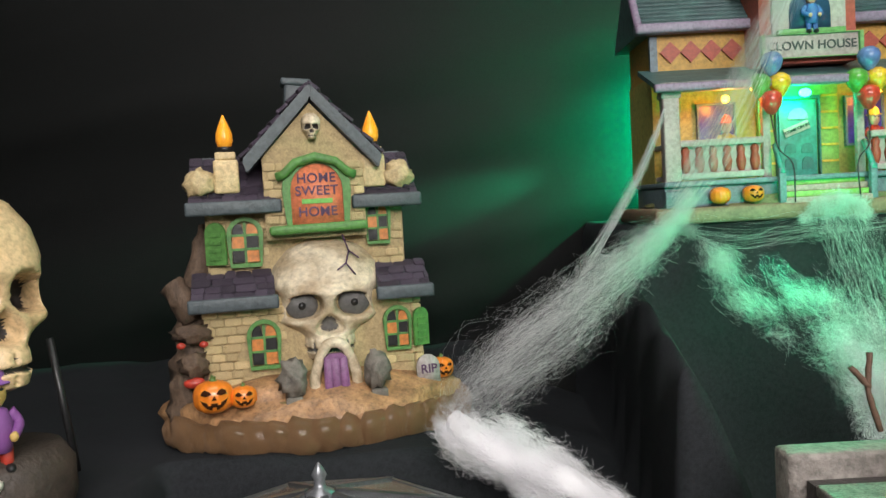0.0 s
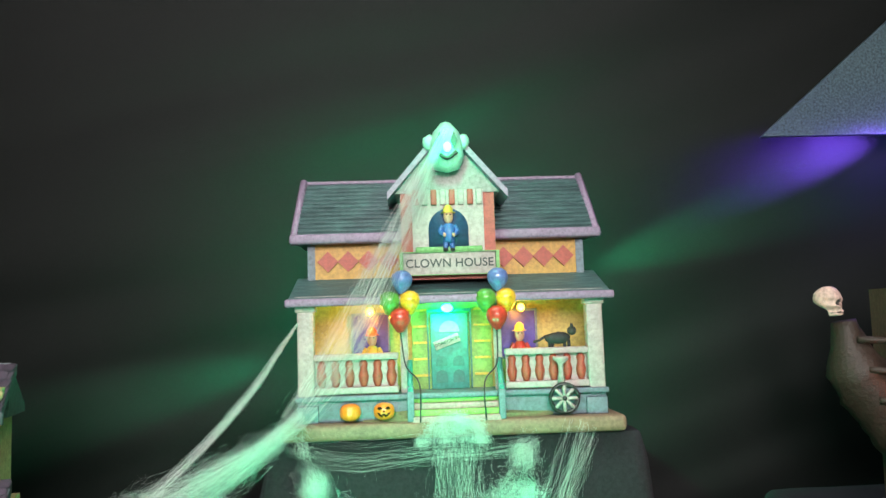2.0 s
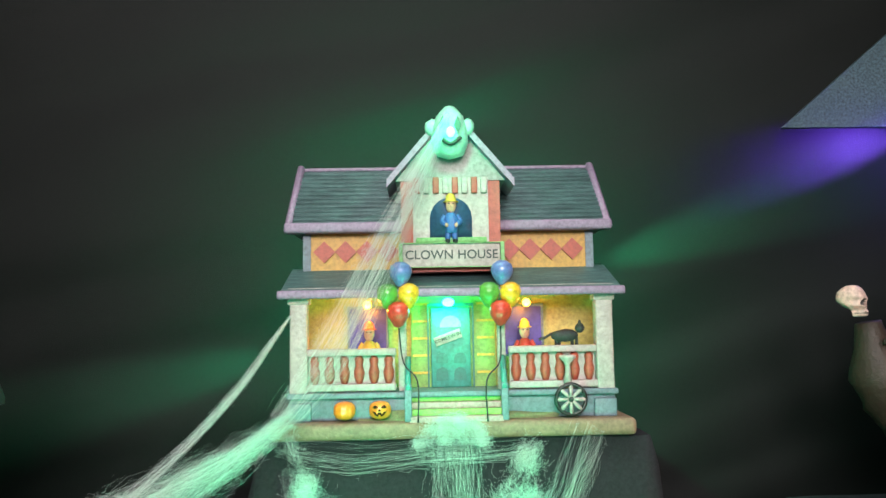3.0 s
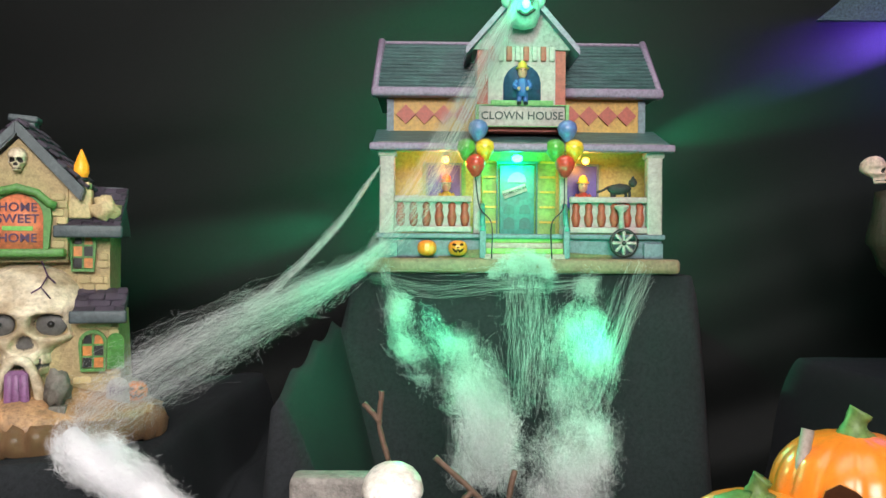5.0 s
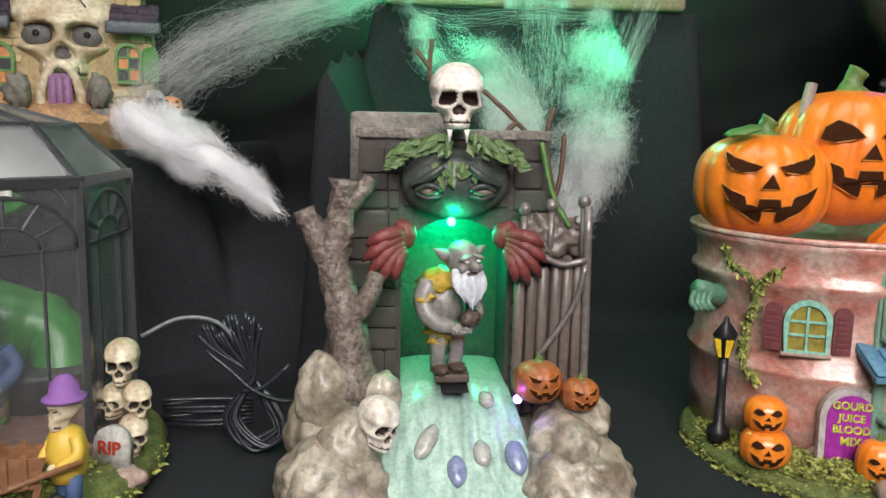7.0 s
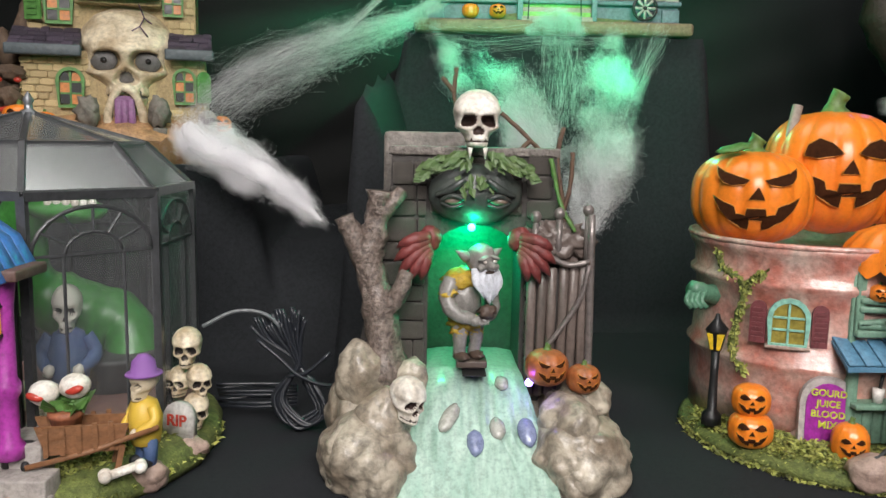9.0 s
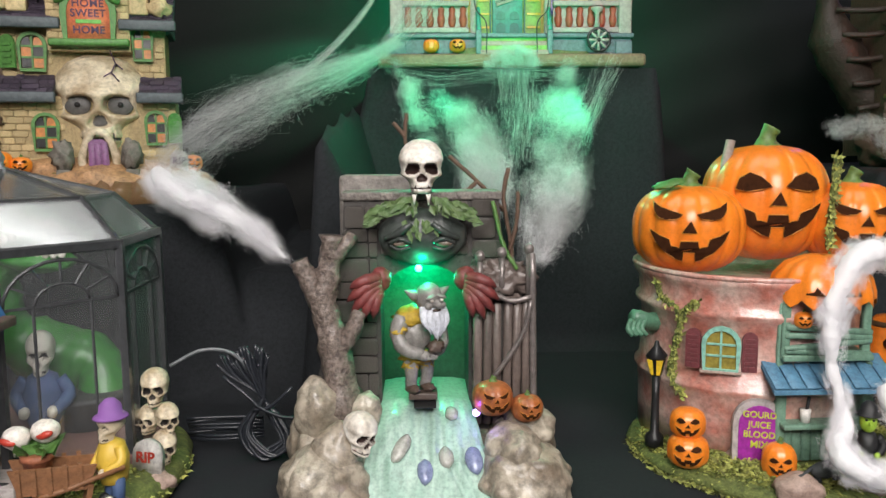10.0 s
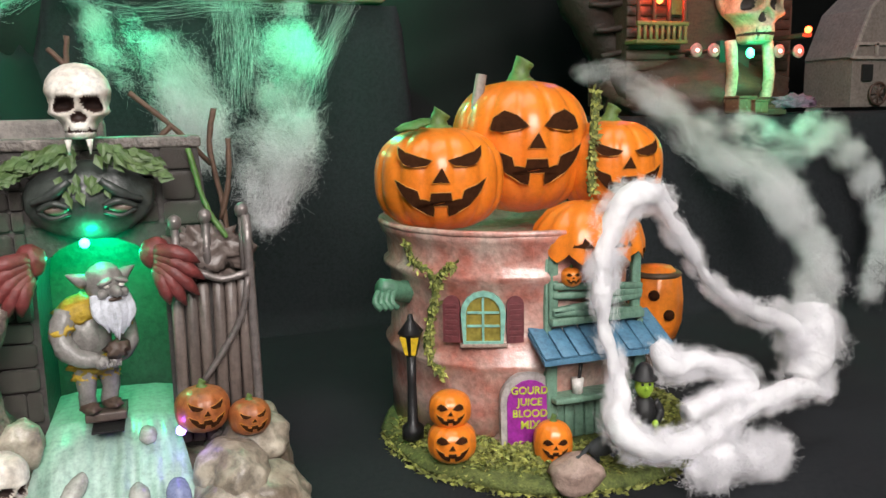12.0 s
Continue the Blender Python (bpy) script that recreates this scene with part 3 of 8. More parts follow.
# upper storey
part("upper_wall", box(0.222, 0.075, 0.036, M(0, 0.037, 0.116)), gold_wall, clown, "", False)
for sx in (-1, 1):
    part("corner_board", box(0.006, 0.004, 0.034, M(sx * 0.110, 0.0, 0.116)), blue_grey, clown, "", False)
    for j in range(4):
        part("diamond", prism([(0, -0.0085), (0.0085, 0), (0, 0.0085), (-0.0085, 0)], -0.0018, M(sx * (0.047 + j * 0.0165), -0.0012, 0.1365)), coral, clown, "", False)
part("eave", box(0.252, 0.012, 0.008, M(0, -0.008, 0.1505), 0.002), lilac, clown)
# main roof with shingle courses
for j in range(13):
    q = j / 13
    part("shingle_course", box(0.240, 0.0078, 0.0028, M(0, -0.008 + q * 0.046, 0.157 + q * 0.050, 34, 0, 0), 0.0004, seg=1), slate, clown)
part("roof_slope", prism([(-0.010, 0.152), (0.038, 0.208), (0.086, 0.152)], 0.244, M(-0.122) @ pose(0, 0, 0, 0, 0, -90) @ Matrix.Diagonal((-1, 1, 1, 1))), slate, clown, "", False)
for sx in (-1, 1):
    part("barge_board", tube([(sx * 0.123, -0.012, 0.153), (sx * 0.1215, 0.014, 0.183), (sx * 0.120, 0.037, 0.210)], 0.0035, 6), lilac, clown)
part("ridge_cap", box(0.242, 0.006, 0.003, M(0, 0.038, 0.207), 0.001), lilac, clown)
# tower with the sign, the clown window and the gable
part("tower", box(0.074, 0.05, 0.078, M(0.001, -0.006, 0.118)), coral, clown, "red-sided tower", False)
part("tower_front", box(0.056, 0.004, 0.048, M(0.001, -0.032, 0.140)), pink_white, clown, "", False)
board = part("name_board", box(0.072, 0.004, 0.018, M(0.001, -0.035, 0.121), 0.001), pink_white, clown, "white name board")
part("sign_trim", ring_of([(-0.035, 0.1215), (0.037, 0.1215), (0.037, 0.1385), (-0.035, 0.1385)], 0.0022, -0.005, M(0, -0.0345, 0)), mat("leaf_trim", (0.16, 0.36, 0.12), 0.5), clown, "", False)
lettering("CLOWN HOUSE", 0.0092, M(0.001, -0.0374, 0.130), mat("ink_grey", (0.05, 0.06, 0.06), 0.6), board, spacing=1.02)
win = part("round_window", prism(arch(0.031, 0.030, 10), -0.002, M(0.001, -0.034, 0.143)), mat("night_blue", (0.03, 0.08, 0.16), 0.4), clown, "arched dark blue window")
part("window_sill", box(0.052, 0.005, 0.004, M(0.001, -0.036, 0.139), 0.001), mat("leaf_trim", (0.16, 0.36, 0.12)), win)
gable = prism([(-0.040, 0.186), (0.042, 0.186), (0.001, 0.236)], 0.05, M(0, -0.033, 0))
part("gable", gable, mat("pink_gable", (0.30, 0.27, 0.27), 0.5, scale=80), clown, "", False)
for j in range(8):
    part("frieze_block", box(0.0045, 0.003, 0.012, M(-0.024 + j * 0.0071, -0.0355, 0.176), 0.0005), pink_white if j % 2 else coral, clown)
for sx in (-1, 1):
    part("gable_roof", prism([(0, 0.241), (sx * 0.047, 0.186), (sx * 0.047, 0.180), (0, 0.234)], 0.060, M(0.001, -0.042, 0)), lilac, clown, "", False)
face = lathe([(0.001, -0.018), (0.010, -0.015), (0.0135, -0.006), (0.013, 0.005), (0.010, 0.014), (0.004, 0.021), (0.001, 0.022)], 16, M(0.001, -0.043, 0.218))
for sx in (-1, 1):
    blob(0.0055, 0.004, 0.0065, M(0.001 + sx * 0.013, -0.043, 0.224), face, 2, 0.2)
# green lamplight on the white mask is put into its colour and emission
mask = part("clown_mask", face, mat("mask_green_glow", (0.32, 0.46, 0.40), 0.4, emit=(0.0, 1.0, 0.50), power=0.12), clown, "white grinning clown mask, its green light painted in")
part("grin_line", tube(smooth_line([(-0.0065, -0.0556, 0.2135), (0.001, -0.0572, 0.2085), (0.0085, -0.0556, 0.2135)], 4), 0.0015, 6), socket_dark, mask)
for sx in (-1, 1):
    part("mask_eye", prism([(0, -0.0065), (0.0027, 0), (0, 0.0065), (-0.0027, 0)], 0.003, M(0.001 + sx * 0.0054, -0.0582, 0.2225)), socket_dark, mask, "", False)
# chimney stub, porch lamps, windows under the porch
part("chimney", box(0.010, 0.008, 0.012, M(0.034, 0.036, 0.204), 0.001), blue_grey, clown)
for x in (-0.063, 0.056):
    w = part("porch_window", box(0.028, 0.003, 0.036, M(x, -0.0035, 0.056)), purple, clown, "purple-lit window", False)
    part("window_frame", ring_of([(x - 0.014, 0.056), (x + 0.014, 0.056), (x + 0.014, 0.092), (x - 0.014, 0.092)], 0.002, -0.004, M(0, -0.003, 0)), blue_grey, w, "", False)
glow_o = mat("orange_bulb", (1, 0.5, 0.1), 0.4, emit=(1.0, 0.34, 0.03), power=14)
glow_g = mat("green_bulb", (0.4, 1, 0.6), 0.4, emit=(0.04, 1.0, 0.45), power=11)
for x in (-0.062, 0.0565):
    part("porch_bulb", blob(0.0030, 0.0030, 0.0030, M(x, -0.025, 0.0945), lump=0), glow_o, clown, "lit orange bulb")
part("porch_bulb", blob(0.0045, 0.004, 0.0032, M(-0.002, -0.030, 0.0955), lump=0), glow_g, clown, "lit green bulb")
part("gable_bulb", blob(0.0032, 0.003, 0.004, M(0.001, -0.0595, 0.2165), lump=0), glow_g, mask, "lit green bulb")


def figurine(name, m, s, coat, trousers, skin, hat=None, label="", category="figurine"):
    """A small painted figure in one plain mesh: body, arms, head; colours by material slots."""
    b = bmesh.new()

    def add(piece, i):
        n0 = len(b.faces)
        joined(piece, None, b)
        b.faces.ensure_lookup_table()
        for f in b.faces[n0:]:
            f.material_index = i
    add(lathe([(0.26, 0.35), (0.30, 0.5), (0.33, 0.8), (0.24, 1.05), (0.1, 1.12)], 14), 0)
    for sx in (-1, 1):
        add(tube(smooth_line([(sx * 0.28, 0, 1.0), (sx * 0.42, -0.05, 0.78), (sx * 0.25, -0.32, 0.62)], 4), [0.11] * 6 + [0.1, 0.09, 0.08], 8), 0)
        add(blob(0.09, 0.09, 0.09, M(sx * 0.22, -0.36, 0.62), sub=2), 2)
        add(tube([(sx * 0.14, 0, 0.45), (sx * 0.16, 0, 0.2), (sx * 0.17, -0.02, 0.02)], [0.16, 0.13, 0.12], 8), 1)
        add(blob(0.12, 0.2, 0.09, M(sx * 0.17, -0.08, 0.06), sub=2, lump=0), 3)
    if skin in (bone, bone_pale):
        head, n0 = joined(skull_bm(0.31, 1.1, 4), M(0, -0.02, 1.38)), len(b.faces)
        hollows = [fc.material_index for fc in head.faces]
        add(head, 2)
        b.faces.ensure_lookup_table()
        for fc, h in zip(b.faces[n0:], hollows):
            fc.material_index = 5 if h else 2
    else:
        add(blob(0.24, 0.24, 0.29, M(0, -0.02, 1.36), lump=0.05), 2)
        add(blob(0.05, 0.09, 0.05, M(0, -0.26, 1.34), sub=2, lump=0), 2)
        for sx in (-1, 1):
            add(blob(0.045, 0.03, 0.035, M(sx * 0.09, -0.235, 1.42), sub=1, lump=0), 3)
    if hat:
        add(lathe([(0.36, 1.50), (0.34, 1.53), (0.25, 1.55), (0.22, 1.72), (0.1, 1.82), (0.01, 1.84)], 14), 4)
    ob = lone(name, b, coat, label, category)
    for mm in (trousers, skin, iron, hat or coat, socket_dark):
        ob.data.materials.append(mm)
    ob.matrix_world = m @ Matrix.Diagonal((s * 0.80, s * 0.85, s, 1))
    return ob


hair_red = mat("hair_red", (0.6, 0.07, 0.02), 0.6)
figurine("clown_figurine", M(HX - 0.061, HY - 0.022, HZ + 0.046), 0.020, yellow_paint, purple, skin_paint, hair_red, "small painted clown figure behind the porch rail")
figurine("clown_figurine", M(HX + 0.055, HY - 0.022, HZ + 0.046), 0.020, red_paint, yellow_paint, skin_paint, yellow_paint, "small painted clown figure with a pale yellow wig")
figurine("clown_figurine", M(HX + 0.001, HY - 0.038, HZ + 0.139), 0.0200, blue_paint, blue_paint, skin_paint, yellow_paint, "small blue-clad clown figure in the tower window")
cat = bmesh.new()
blob(0.010, 0.004, 0.0045, M(0, 0, 0.0065), cat, 2, 0.15)
blob(0.0035, 0.0035, 0.0035, M(0.0105, 0, 0.0115), cat, 2, 0.1)
tube([(-0.009, 0, 0.008), (-0.014, 0, 0.005), (-0.018, 0, 0.004)], 0.001, 6, cat)
for x in (-0.006, -0.004, 0.005, 0.008):
    tube([(x, 0.001, 0.006), (x, 0, 0)], 0.0012, 6, cat)
for sx in (-1, 1):
    lathe([(0.0014, 0), (0.0002, 0.0035)], 6, M(0.0105, sx * 0.002, 0.0135), cat)
figure_grey = mat("dark_fur", (0.03, 0.035, 0.035), 0.7, scale=200, bump=0.4)
lone("cat_figurine", cat, figure_grey, "small dark cat figure on the porch rail", "figurine", m=M(HX + 0.082, HY - 0.040, HZ + 0.063, 0, 0, 0, 1.05))
wheel = thing("wagon_wheel", M(HX + 0.083, HY - 0.052, HZ + 0.025), "dark wheel with white spokes leaning on the porch", "wheel")
part("rim", tube([(0.0105 * math.cos(a * math.pi / 10), 0, 0.0105 * math.sin(a * math.pi / 10)) for a in range(21)], 0.0015, 6), iron, wheel)
for j in range(8):
    part("spoke", tube([(0, 0, 0), (0.0098 * math.cos(j * math.pi / 4), 0, 0.0098 * math.sin(j * math.pi / 4))], [0.001, 0.0016], 6), pink_white, wheel)
part("hub", blob(0.0022, 0.002, 0.0022, lump=0, sub=2), iron, wheel)
tall = thing("birdbath", M(HX + 0.082, HY - 0.048, HZ + 0.036), "white pedestal ornament beside the wheel", "ornament")
part("pedestal", lathe([(0.003, 0), (0.002, 0.008), (0.002, 0.014), (0.006, 0.018), (0.006, 0.020)], 10), pink_white, tall)
for sx in (-1, 1):
    x0 = HX - 0.001 + sx * 0.0362
    bunch = thing("balloon_bunch", M(x0, HY - 0.052, HZ + 0.098), "bunch of blue, green, yellow and red balloons on a string", "balloons", "balloon bunches")
    for nm, dx, dz, c in (("blue", 0.001, 0.0175, (0.12, 0.18, 0.42)), ("green", -0.0085, 0.002, (0.10, 0.32, 0.05)), ("yellow", 0.0065, 0.002, (0.75, 0.45, 0.03)), ("red", -0.001, -0.011, (0.55, 0.05, 0.03))):
        part("balloon", lathe([(0.0005, -0.0095), (0.003, -0.0085), (0.0072, -0.002), (0.0082, 0.002), (0.007, 0.006), (0.0035, 0.0085), (0.0003, 0.009)], 16, M(dx, -0.002 if nm == "red" else 0, dz)), mat("balloon_" + nm, c, 0.3, coat=0.4, scale=120, amount=0.2), bunch)
    e = -sx * 0.012
    part("string", tube(smooth_line([(-0.001, 0, -0.020), (e * 0.2, -0.004, -0.045), (e, -0.006, -0.058), (e, -0.008, -0.086)], 5), 0.0006, 5), iron, bunch)
for x, z in ((-0.077, 0.020), (-0.052, 0.020)):
    pk = thing("pumpkin", M(HX + x, HY - 0.049, HZ + z), "small orange pumpkin on the grass by the porch", "pumpkin", "pumpkins by the porch")
    pumpkin(pk, M(), 0.0078, 0.0065, face=x > -0.06, name="skin", stem=False)

# ---- the skull house on its step ----
home = thing("skull_house", M(-0.096, 0.566, 0.1465, 0, 0, 13), "tan stone toy house with a large skull front", "model house")
mortar = mat("mortar_tan", (0.46, 0.35, 0.18), 0.7, scale=150, amount=0.5, bump=0.5, bump_scale=700)
purple_tile = mat("plum_shingle", (0.085, 0.065, 0.095), 0.55, second=(0.03, 0.022, 0.035), scale=150, amount=0.7, bump=0.6, vary=0.35)
slate_edge = mat("slate_edge", (0.075, 0.095, 0.105), 0.5, second=(0.03, 0.04, 0.045), scale=130, bump=0.4)
green_trim = mat("green_trim", (0.10, 0.27, 0.06), 0.5, second=(0.04, 0.10, 0.03), scale=120, bump=0.4)
orange_pane = mat("orange_pane", (0.62, 0.22, 0.05), 0.4, scale=120)
dark_pane = mat("dark_pane", (0.02, 0.02, 0.02), 0.3)
panes = [dark_pane, orange_pane]
grey_stone = mat("grey_stone", (0.20, 0.18, 0.15), 0.65, second=(0.08, 0.07, 0.06), scale=140, amount=0.7, bump=0.6)
# rocky base
part("ground_base", blob(0.104, 0.066, 0.030, M(0, -0.008, 0.012), sub=4, lump=0.10, freq=3, flat=-0.40), soil, home)
rb = random.Random(4)
rock_me = mesh_of("rock", blob(1, 1, 1, sub=2, lump=0.35, freq=1.5, seed=3), soil)
for j in range(19):
    a = math.pi * (1.06 + 0.88 * j / 18)
    r = part("rock", bmesh.new(), soil, home)
    r.data = rock_me
    s = rb.uniform(0.009, 0.013)
    r.matrix_local = M(0.099 * math.cos(a), -0.011 + 0.064 * math.sin(a), 0.009, rb.uniform(-15, 15), rb.uniform(-15, 15), math.degrees(a) + 90, (s, s * 0.7, s * 0.95))
grass_tan = mat("dry_grass", (0.16, 0.17, 0.06), 0.8, second=(0.20, 0.11, 0.05), scale=110, amount=0.8, bump=0.8, bump_scale=600)
part("turf", blob(0.088, 0.052, 0.012, M(0, -0.008, 0.024), sub=4, lump=0.2, freq=5, flat=-0.3), grass_tan, home)
# walls
part("lower_wall", prism([(-0.076, 0.020), (0.074, 0.020), (0.070, 0.092), (-0.072, 0.092)], 0.062, M(0, -0.028, 0)), mortar, home, "", False)
part("upper_wall", box(0.132, 0.054, 0.056, M(-0.002, 0.006, 0.100)), mortar, home, "", False)
gab = prism([(-0.029, 0.130), (0.037, 0.130), (0.037, 0.184), (0.004, 0.219), (-0.029, 0.184)], 0.06, M(0, -0.034, 0))
part("gable_wall", gab, mortar, home, "", False)
brick_me = mesh_of("brick", box(1, 1, 1, None, 0.16, seg=1), stone_tan, False)


def bricks(parent, x0, x1, z0, z1, y, seed, skip=None, w=0.0105, h=0.0058):
    rnd = random.Random(seed)
    rows = int((z1 - z0) / h)
    for j in range(rows):
        x = x0 + (0.5 * w if j % 2 else 0) * rnd.uniform(0.6, 1)
        while x < x1 - 0.003:
            ww = min(w * rnd.uniform(0.75, 1.3), x1 - x)
            cx, cz = x + ww / 2, z0 + (j + 0.5) * h
            if not (skip and skip(cx, cz)):
                o = bpy.data.objects.new("brick", brick_me)
                scene.collection.objects.link(o)
                o.parent = parent
                o.matrix_local = M(cx, y, cz - h * 0.46, 0, rnd.uniform(-2, 2), 0, (ww * 0.93, 0.0022 + rnd.uniform(0, 0.0016), h * 0.9))
            x += ww


holes = [(-0.035, 0.0595, 0.012, 0.018), (0.0545, 0.063, 0.012, 0.018), (-0.043, 0.1285, 0.012, 0.018), (0.046, 0.1375, 0.011, 0.016)]
blocked = lambda x, z: any(abs(x - a) < c and abs(z - b) < d for a, b, c, d in holes)
bricks(home, -0.074, -0.020, 0.034, 0.091, -0.0285, 1, blocked)
bricks(home, 0.040, 0.072, 0.040, 0.091, -0.0285, 2, blocked)
bricks(home, -0.067, -0.028, 0.108, 0.152, -0.0215, 3, blocked)
bricks(home, 0.037, 0.063, 0.108, 0.152, -0.0215, 4, blocked)
bricks(home, -0.029, -0.016, 0.140, 0.186, -0.0345, 5, None, 0.008)
bricks(home, 0.026, 0.037, 0.140, 0.186, -0.0345, 6, None, 0.008)
# roofs: slab, slate edge, shingles
tile_me = mesh_of("shingle", box(1, 1, 1, None, 0.12, seg=1), purple_tile, False)


def shingled(parent, x0, x1, ya, za, yb, zb, rows, seed):
    rnd = random.Random(seed)
    part("roof_slab", prism([(ya, za - 0.003), (yb, zb - 0.003), (yb, zb - 0.010), (ya, za - 0.008)], x1 - x0, M(x0) @ pose(0, 0, 0, 0, 0, -90) @ Matrix.Diagonal((-1, 1, 1, 1))), slate_edge, parent, "", False)
    part("eave_board", box(x1 - x0 + 0.004, 0.005, 0.009, M((x0 + x1) / 2, ya - 0.001, za - 0.009), 0.0015), slate_edge, parent)
    slope = math.degrees(math.atan2(zb - za, yb - ya))
    for j in range(rows):
        q = j / rows
        x = x0
        while x < x1 - 0.002:
            w = min(rnd.uniform(0.007, 0.015), x1 - x)
            o = bpy.data.objects.new("shingle", tile_me)
            scene.collection.objects.link(o)
            o.parent = parent
            o.matrix_local = M(x + w / 2, ya + (yb - ya) * q + 0.003, za + (zb - za) * q - 0.0015 + rnd.uniform(0, 0.001), slope - 8 + rnd.uniform(-6, 6), 0, rnd.uniform(-6, 6), (w * 0.96, (yb - ya) / rows * 1.5, 0.0026))
            x += w


shingled(home, -0.079, -0.026, -0.042, 0.095, -0.020, 0.112, 4, 1)
shingled(home, 0.042, 0.077, -0.042, 0.095, -0.020, 0.112, 4, 2)
shingled(home, -0.077, -0.020, -0.036, 0.157, 0.006, 0.190, 6, 3)
shingled(home, 0.030, 0.073, -0.036, 0.157, 0.006, 0.190, 6, 4)
part("rear_roof", prism([(0.006, 0.188), (0.050, 0.155), (0.050, 0.150), (0.0, 0.150)], 0.144, M(-0.075) @ pose(0, 0, 0, 0, 0, -90) @ Matrix.Diagonal((-1, 1, 1, 1))), slate_edge, home, "", False)
for sx in (-1, 1):
    part("gable_roof", prism([(0.004, 0.231), (0.004 + sx * 0.0455, 0.183), (0.004 + sx * 0.043, 0.174), (0.004, 0.221)], 0.075, M(0, -0.042, 0), bevel=0.001), slate_edge, home, "grey slate gable roof", False)
    for j in range(7):
        for k in range(4):
            o = bpy.data.objects.new("shingle", tile_me)
            scene.collection.objects.link(o)
            o.parent = home
            q = (j + 0.5) / 7
            o.matrix_local = M(0.004 + sx * 0.0455 * q, -0.030 + k * 0.017, 0.231 - 0.048 * q + rb.uniform(0, 0.0012), 0, sx * (46 - 8), rb.uniform(-8, 8), (0.0095, 0.016, 0.0026))
part("chimney", box(0.017, 0.014, 0.022, M(-0.003, 0.008, 0.216, 0, 4, 0), 0.002), slate_edge, home)
part("chimney_cap", box(0.021, 0.017, 0.005, M(-0.002, 0.008, 0.236, 0, 4, 0), 0.0015), slate_edge, home)
# sign bay
sign = part("sign_panel", prism(arch(0.034, 0.040, 10), -0.002, M(0.005, -0.0365, 0.139)), mat("coral_sign", (0.82, 0.25, 0.12), 0.5, scale=140, amount=0.35), home, "coral sign with painted words")
part("sign_frame", ring_of(arch(0.034, 0.040, 10), 0.0045, -0.004, M(0.005, -0.0362, 0.139)), green_trim, home, "", False)
part("sign_hood", tube([(-0.0205, -0.040, 0.1705), (-0.016, -0.041, 0.172), (-0.008, -0.042, 0.1795), (0.005, -0.042, 0.183), (0.018, -0.042, 0.1795), (0.026, -0.041, 0.172), (0.0305, -0.040, 0.1705)], 0.0031, 8), green_trim, home)
part("sign_ledge", box(0.064, 0.010, 0.006, M(0.005, -0.040, 0.1335, 0, -1, 0), 0.002), green_trim, home)
ink = mat("plum_ink", (0.09, 0.04, 0.10), 0.6)
for words, z, c in (("HOME", 0.1690, ink), ("SWEET", 0.1608, ink), ("HOME", 0.1470, ink)):
    lettering(words, 0.0088, M(0.005, -0.0392, z), c, sign, spacing=1.05)
part("lettering_bar", box(0.020, 0.0008, 0.0032, M(0.005, -0.0390, 0.1525)), mat("lime_ink", (0.18, 0.50, 0.10), 0.6), sign, "green worn lettering", False)
skull(home, M(0.004, -0.036, 0.2035), 0.0088, label="small skull under the gable")
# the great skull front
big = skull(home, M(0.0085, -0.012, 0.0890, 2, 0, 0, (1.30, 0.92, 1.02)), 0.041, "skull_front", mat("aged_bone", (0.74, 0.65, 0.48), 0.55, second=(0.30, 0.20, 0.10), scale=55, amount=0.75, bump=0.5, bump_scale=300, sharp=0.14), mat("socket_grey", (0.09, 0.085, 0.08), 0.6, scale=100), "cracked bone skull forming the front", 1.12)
for sx in (-1, 1):
    e = part("eyeball", blob(0.0108, 0.0025, 0.0092, M(0.0085 + sx * 0.0175, -0.0300, 0.0848), lump=0.02), mat("eye_grey", (0.10, 0.095, 0.09), 0.5, scale=200), home)
    part("pupil", lathe([(0.0026, 0), (0.0024, 0.0012)], 12, M(0.0085 + sx * 0.0175, -0.0323, 0.0848, 90, 0, 0)), dark_pane, e)
for k, line in enumerate([[(0.020, 0.131), (0.024, 0.120), (0.021, 0.112), (0.027, 0.104)], [(0.024, 0.120), (0.030, 0.115)], [(0.021, 0.112), (0.015, 0.108)]]):
    part("crack", tube([(x, -0.0455 + 0.30 * abs(x - 0.0075) - (0.0 if z < 0.118 else -0.006), z) for x, z in line], 0.0006, 5), ink, home)
door = part("door", prism([(-0.008, 0.022), (0.009, 0.022), (0.0075, 0.052), (0.004, 0.055), (-0.004, 0.055), (-0.0075, 0.052)], -0.004, M(0.009, -0.052, 0)), mat("plum_wood", (0.24, 0.10, 0.23), 0.5, second=(0.10, 0.04, 0.09), scale=200, stretch=(1, 1, 0.15), bump=0.5), home, "purple plank door in the skull's mouth", False)
for j in range(3):
    part("plank", box(0.0046, 0.0014, 0.029, M(0.0040 + j * 0.0052, -0.0562, 0.023, 0, rb.uniform(-2, 2), 0), 0.0005, seg=1), mat("plum_wood", (0.24, 0.1, 0.23)), door)
part("door_surround", tube(smooth_line([(-0.003, -0.050, 0.020), (-0.0045, -0.051, 0.040), (0.002, -0.052, 0.058), (0.009, -0.052, 0.062), (0.016, -0.052, 0.058), (0.0225, -0.051, 0.040), (0.021, -0.050, 0.020)], 3), 0.0035, 8, rough=0.15), mat("aged_bone", (0.6, 0.5, 0.36)), home)
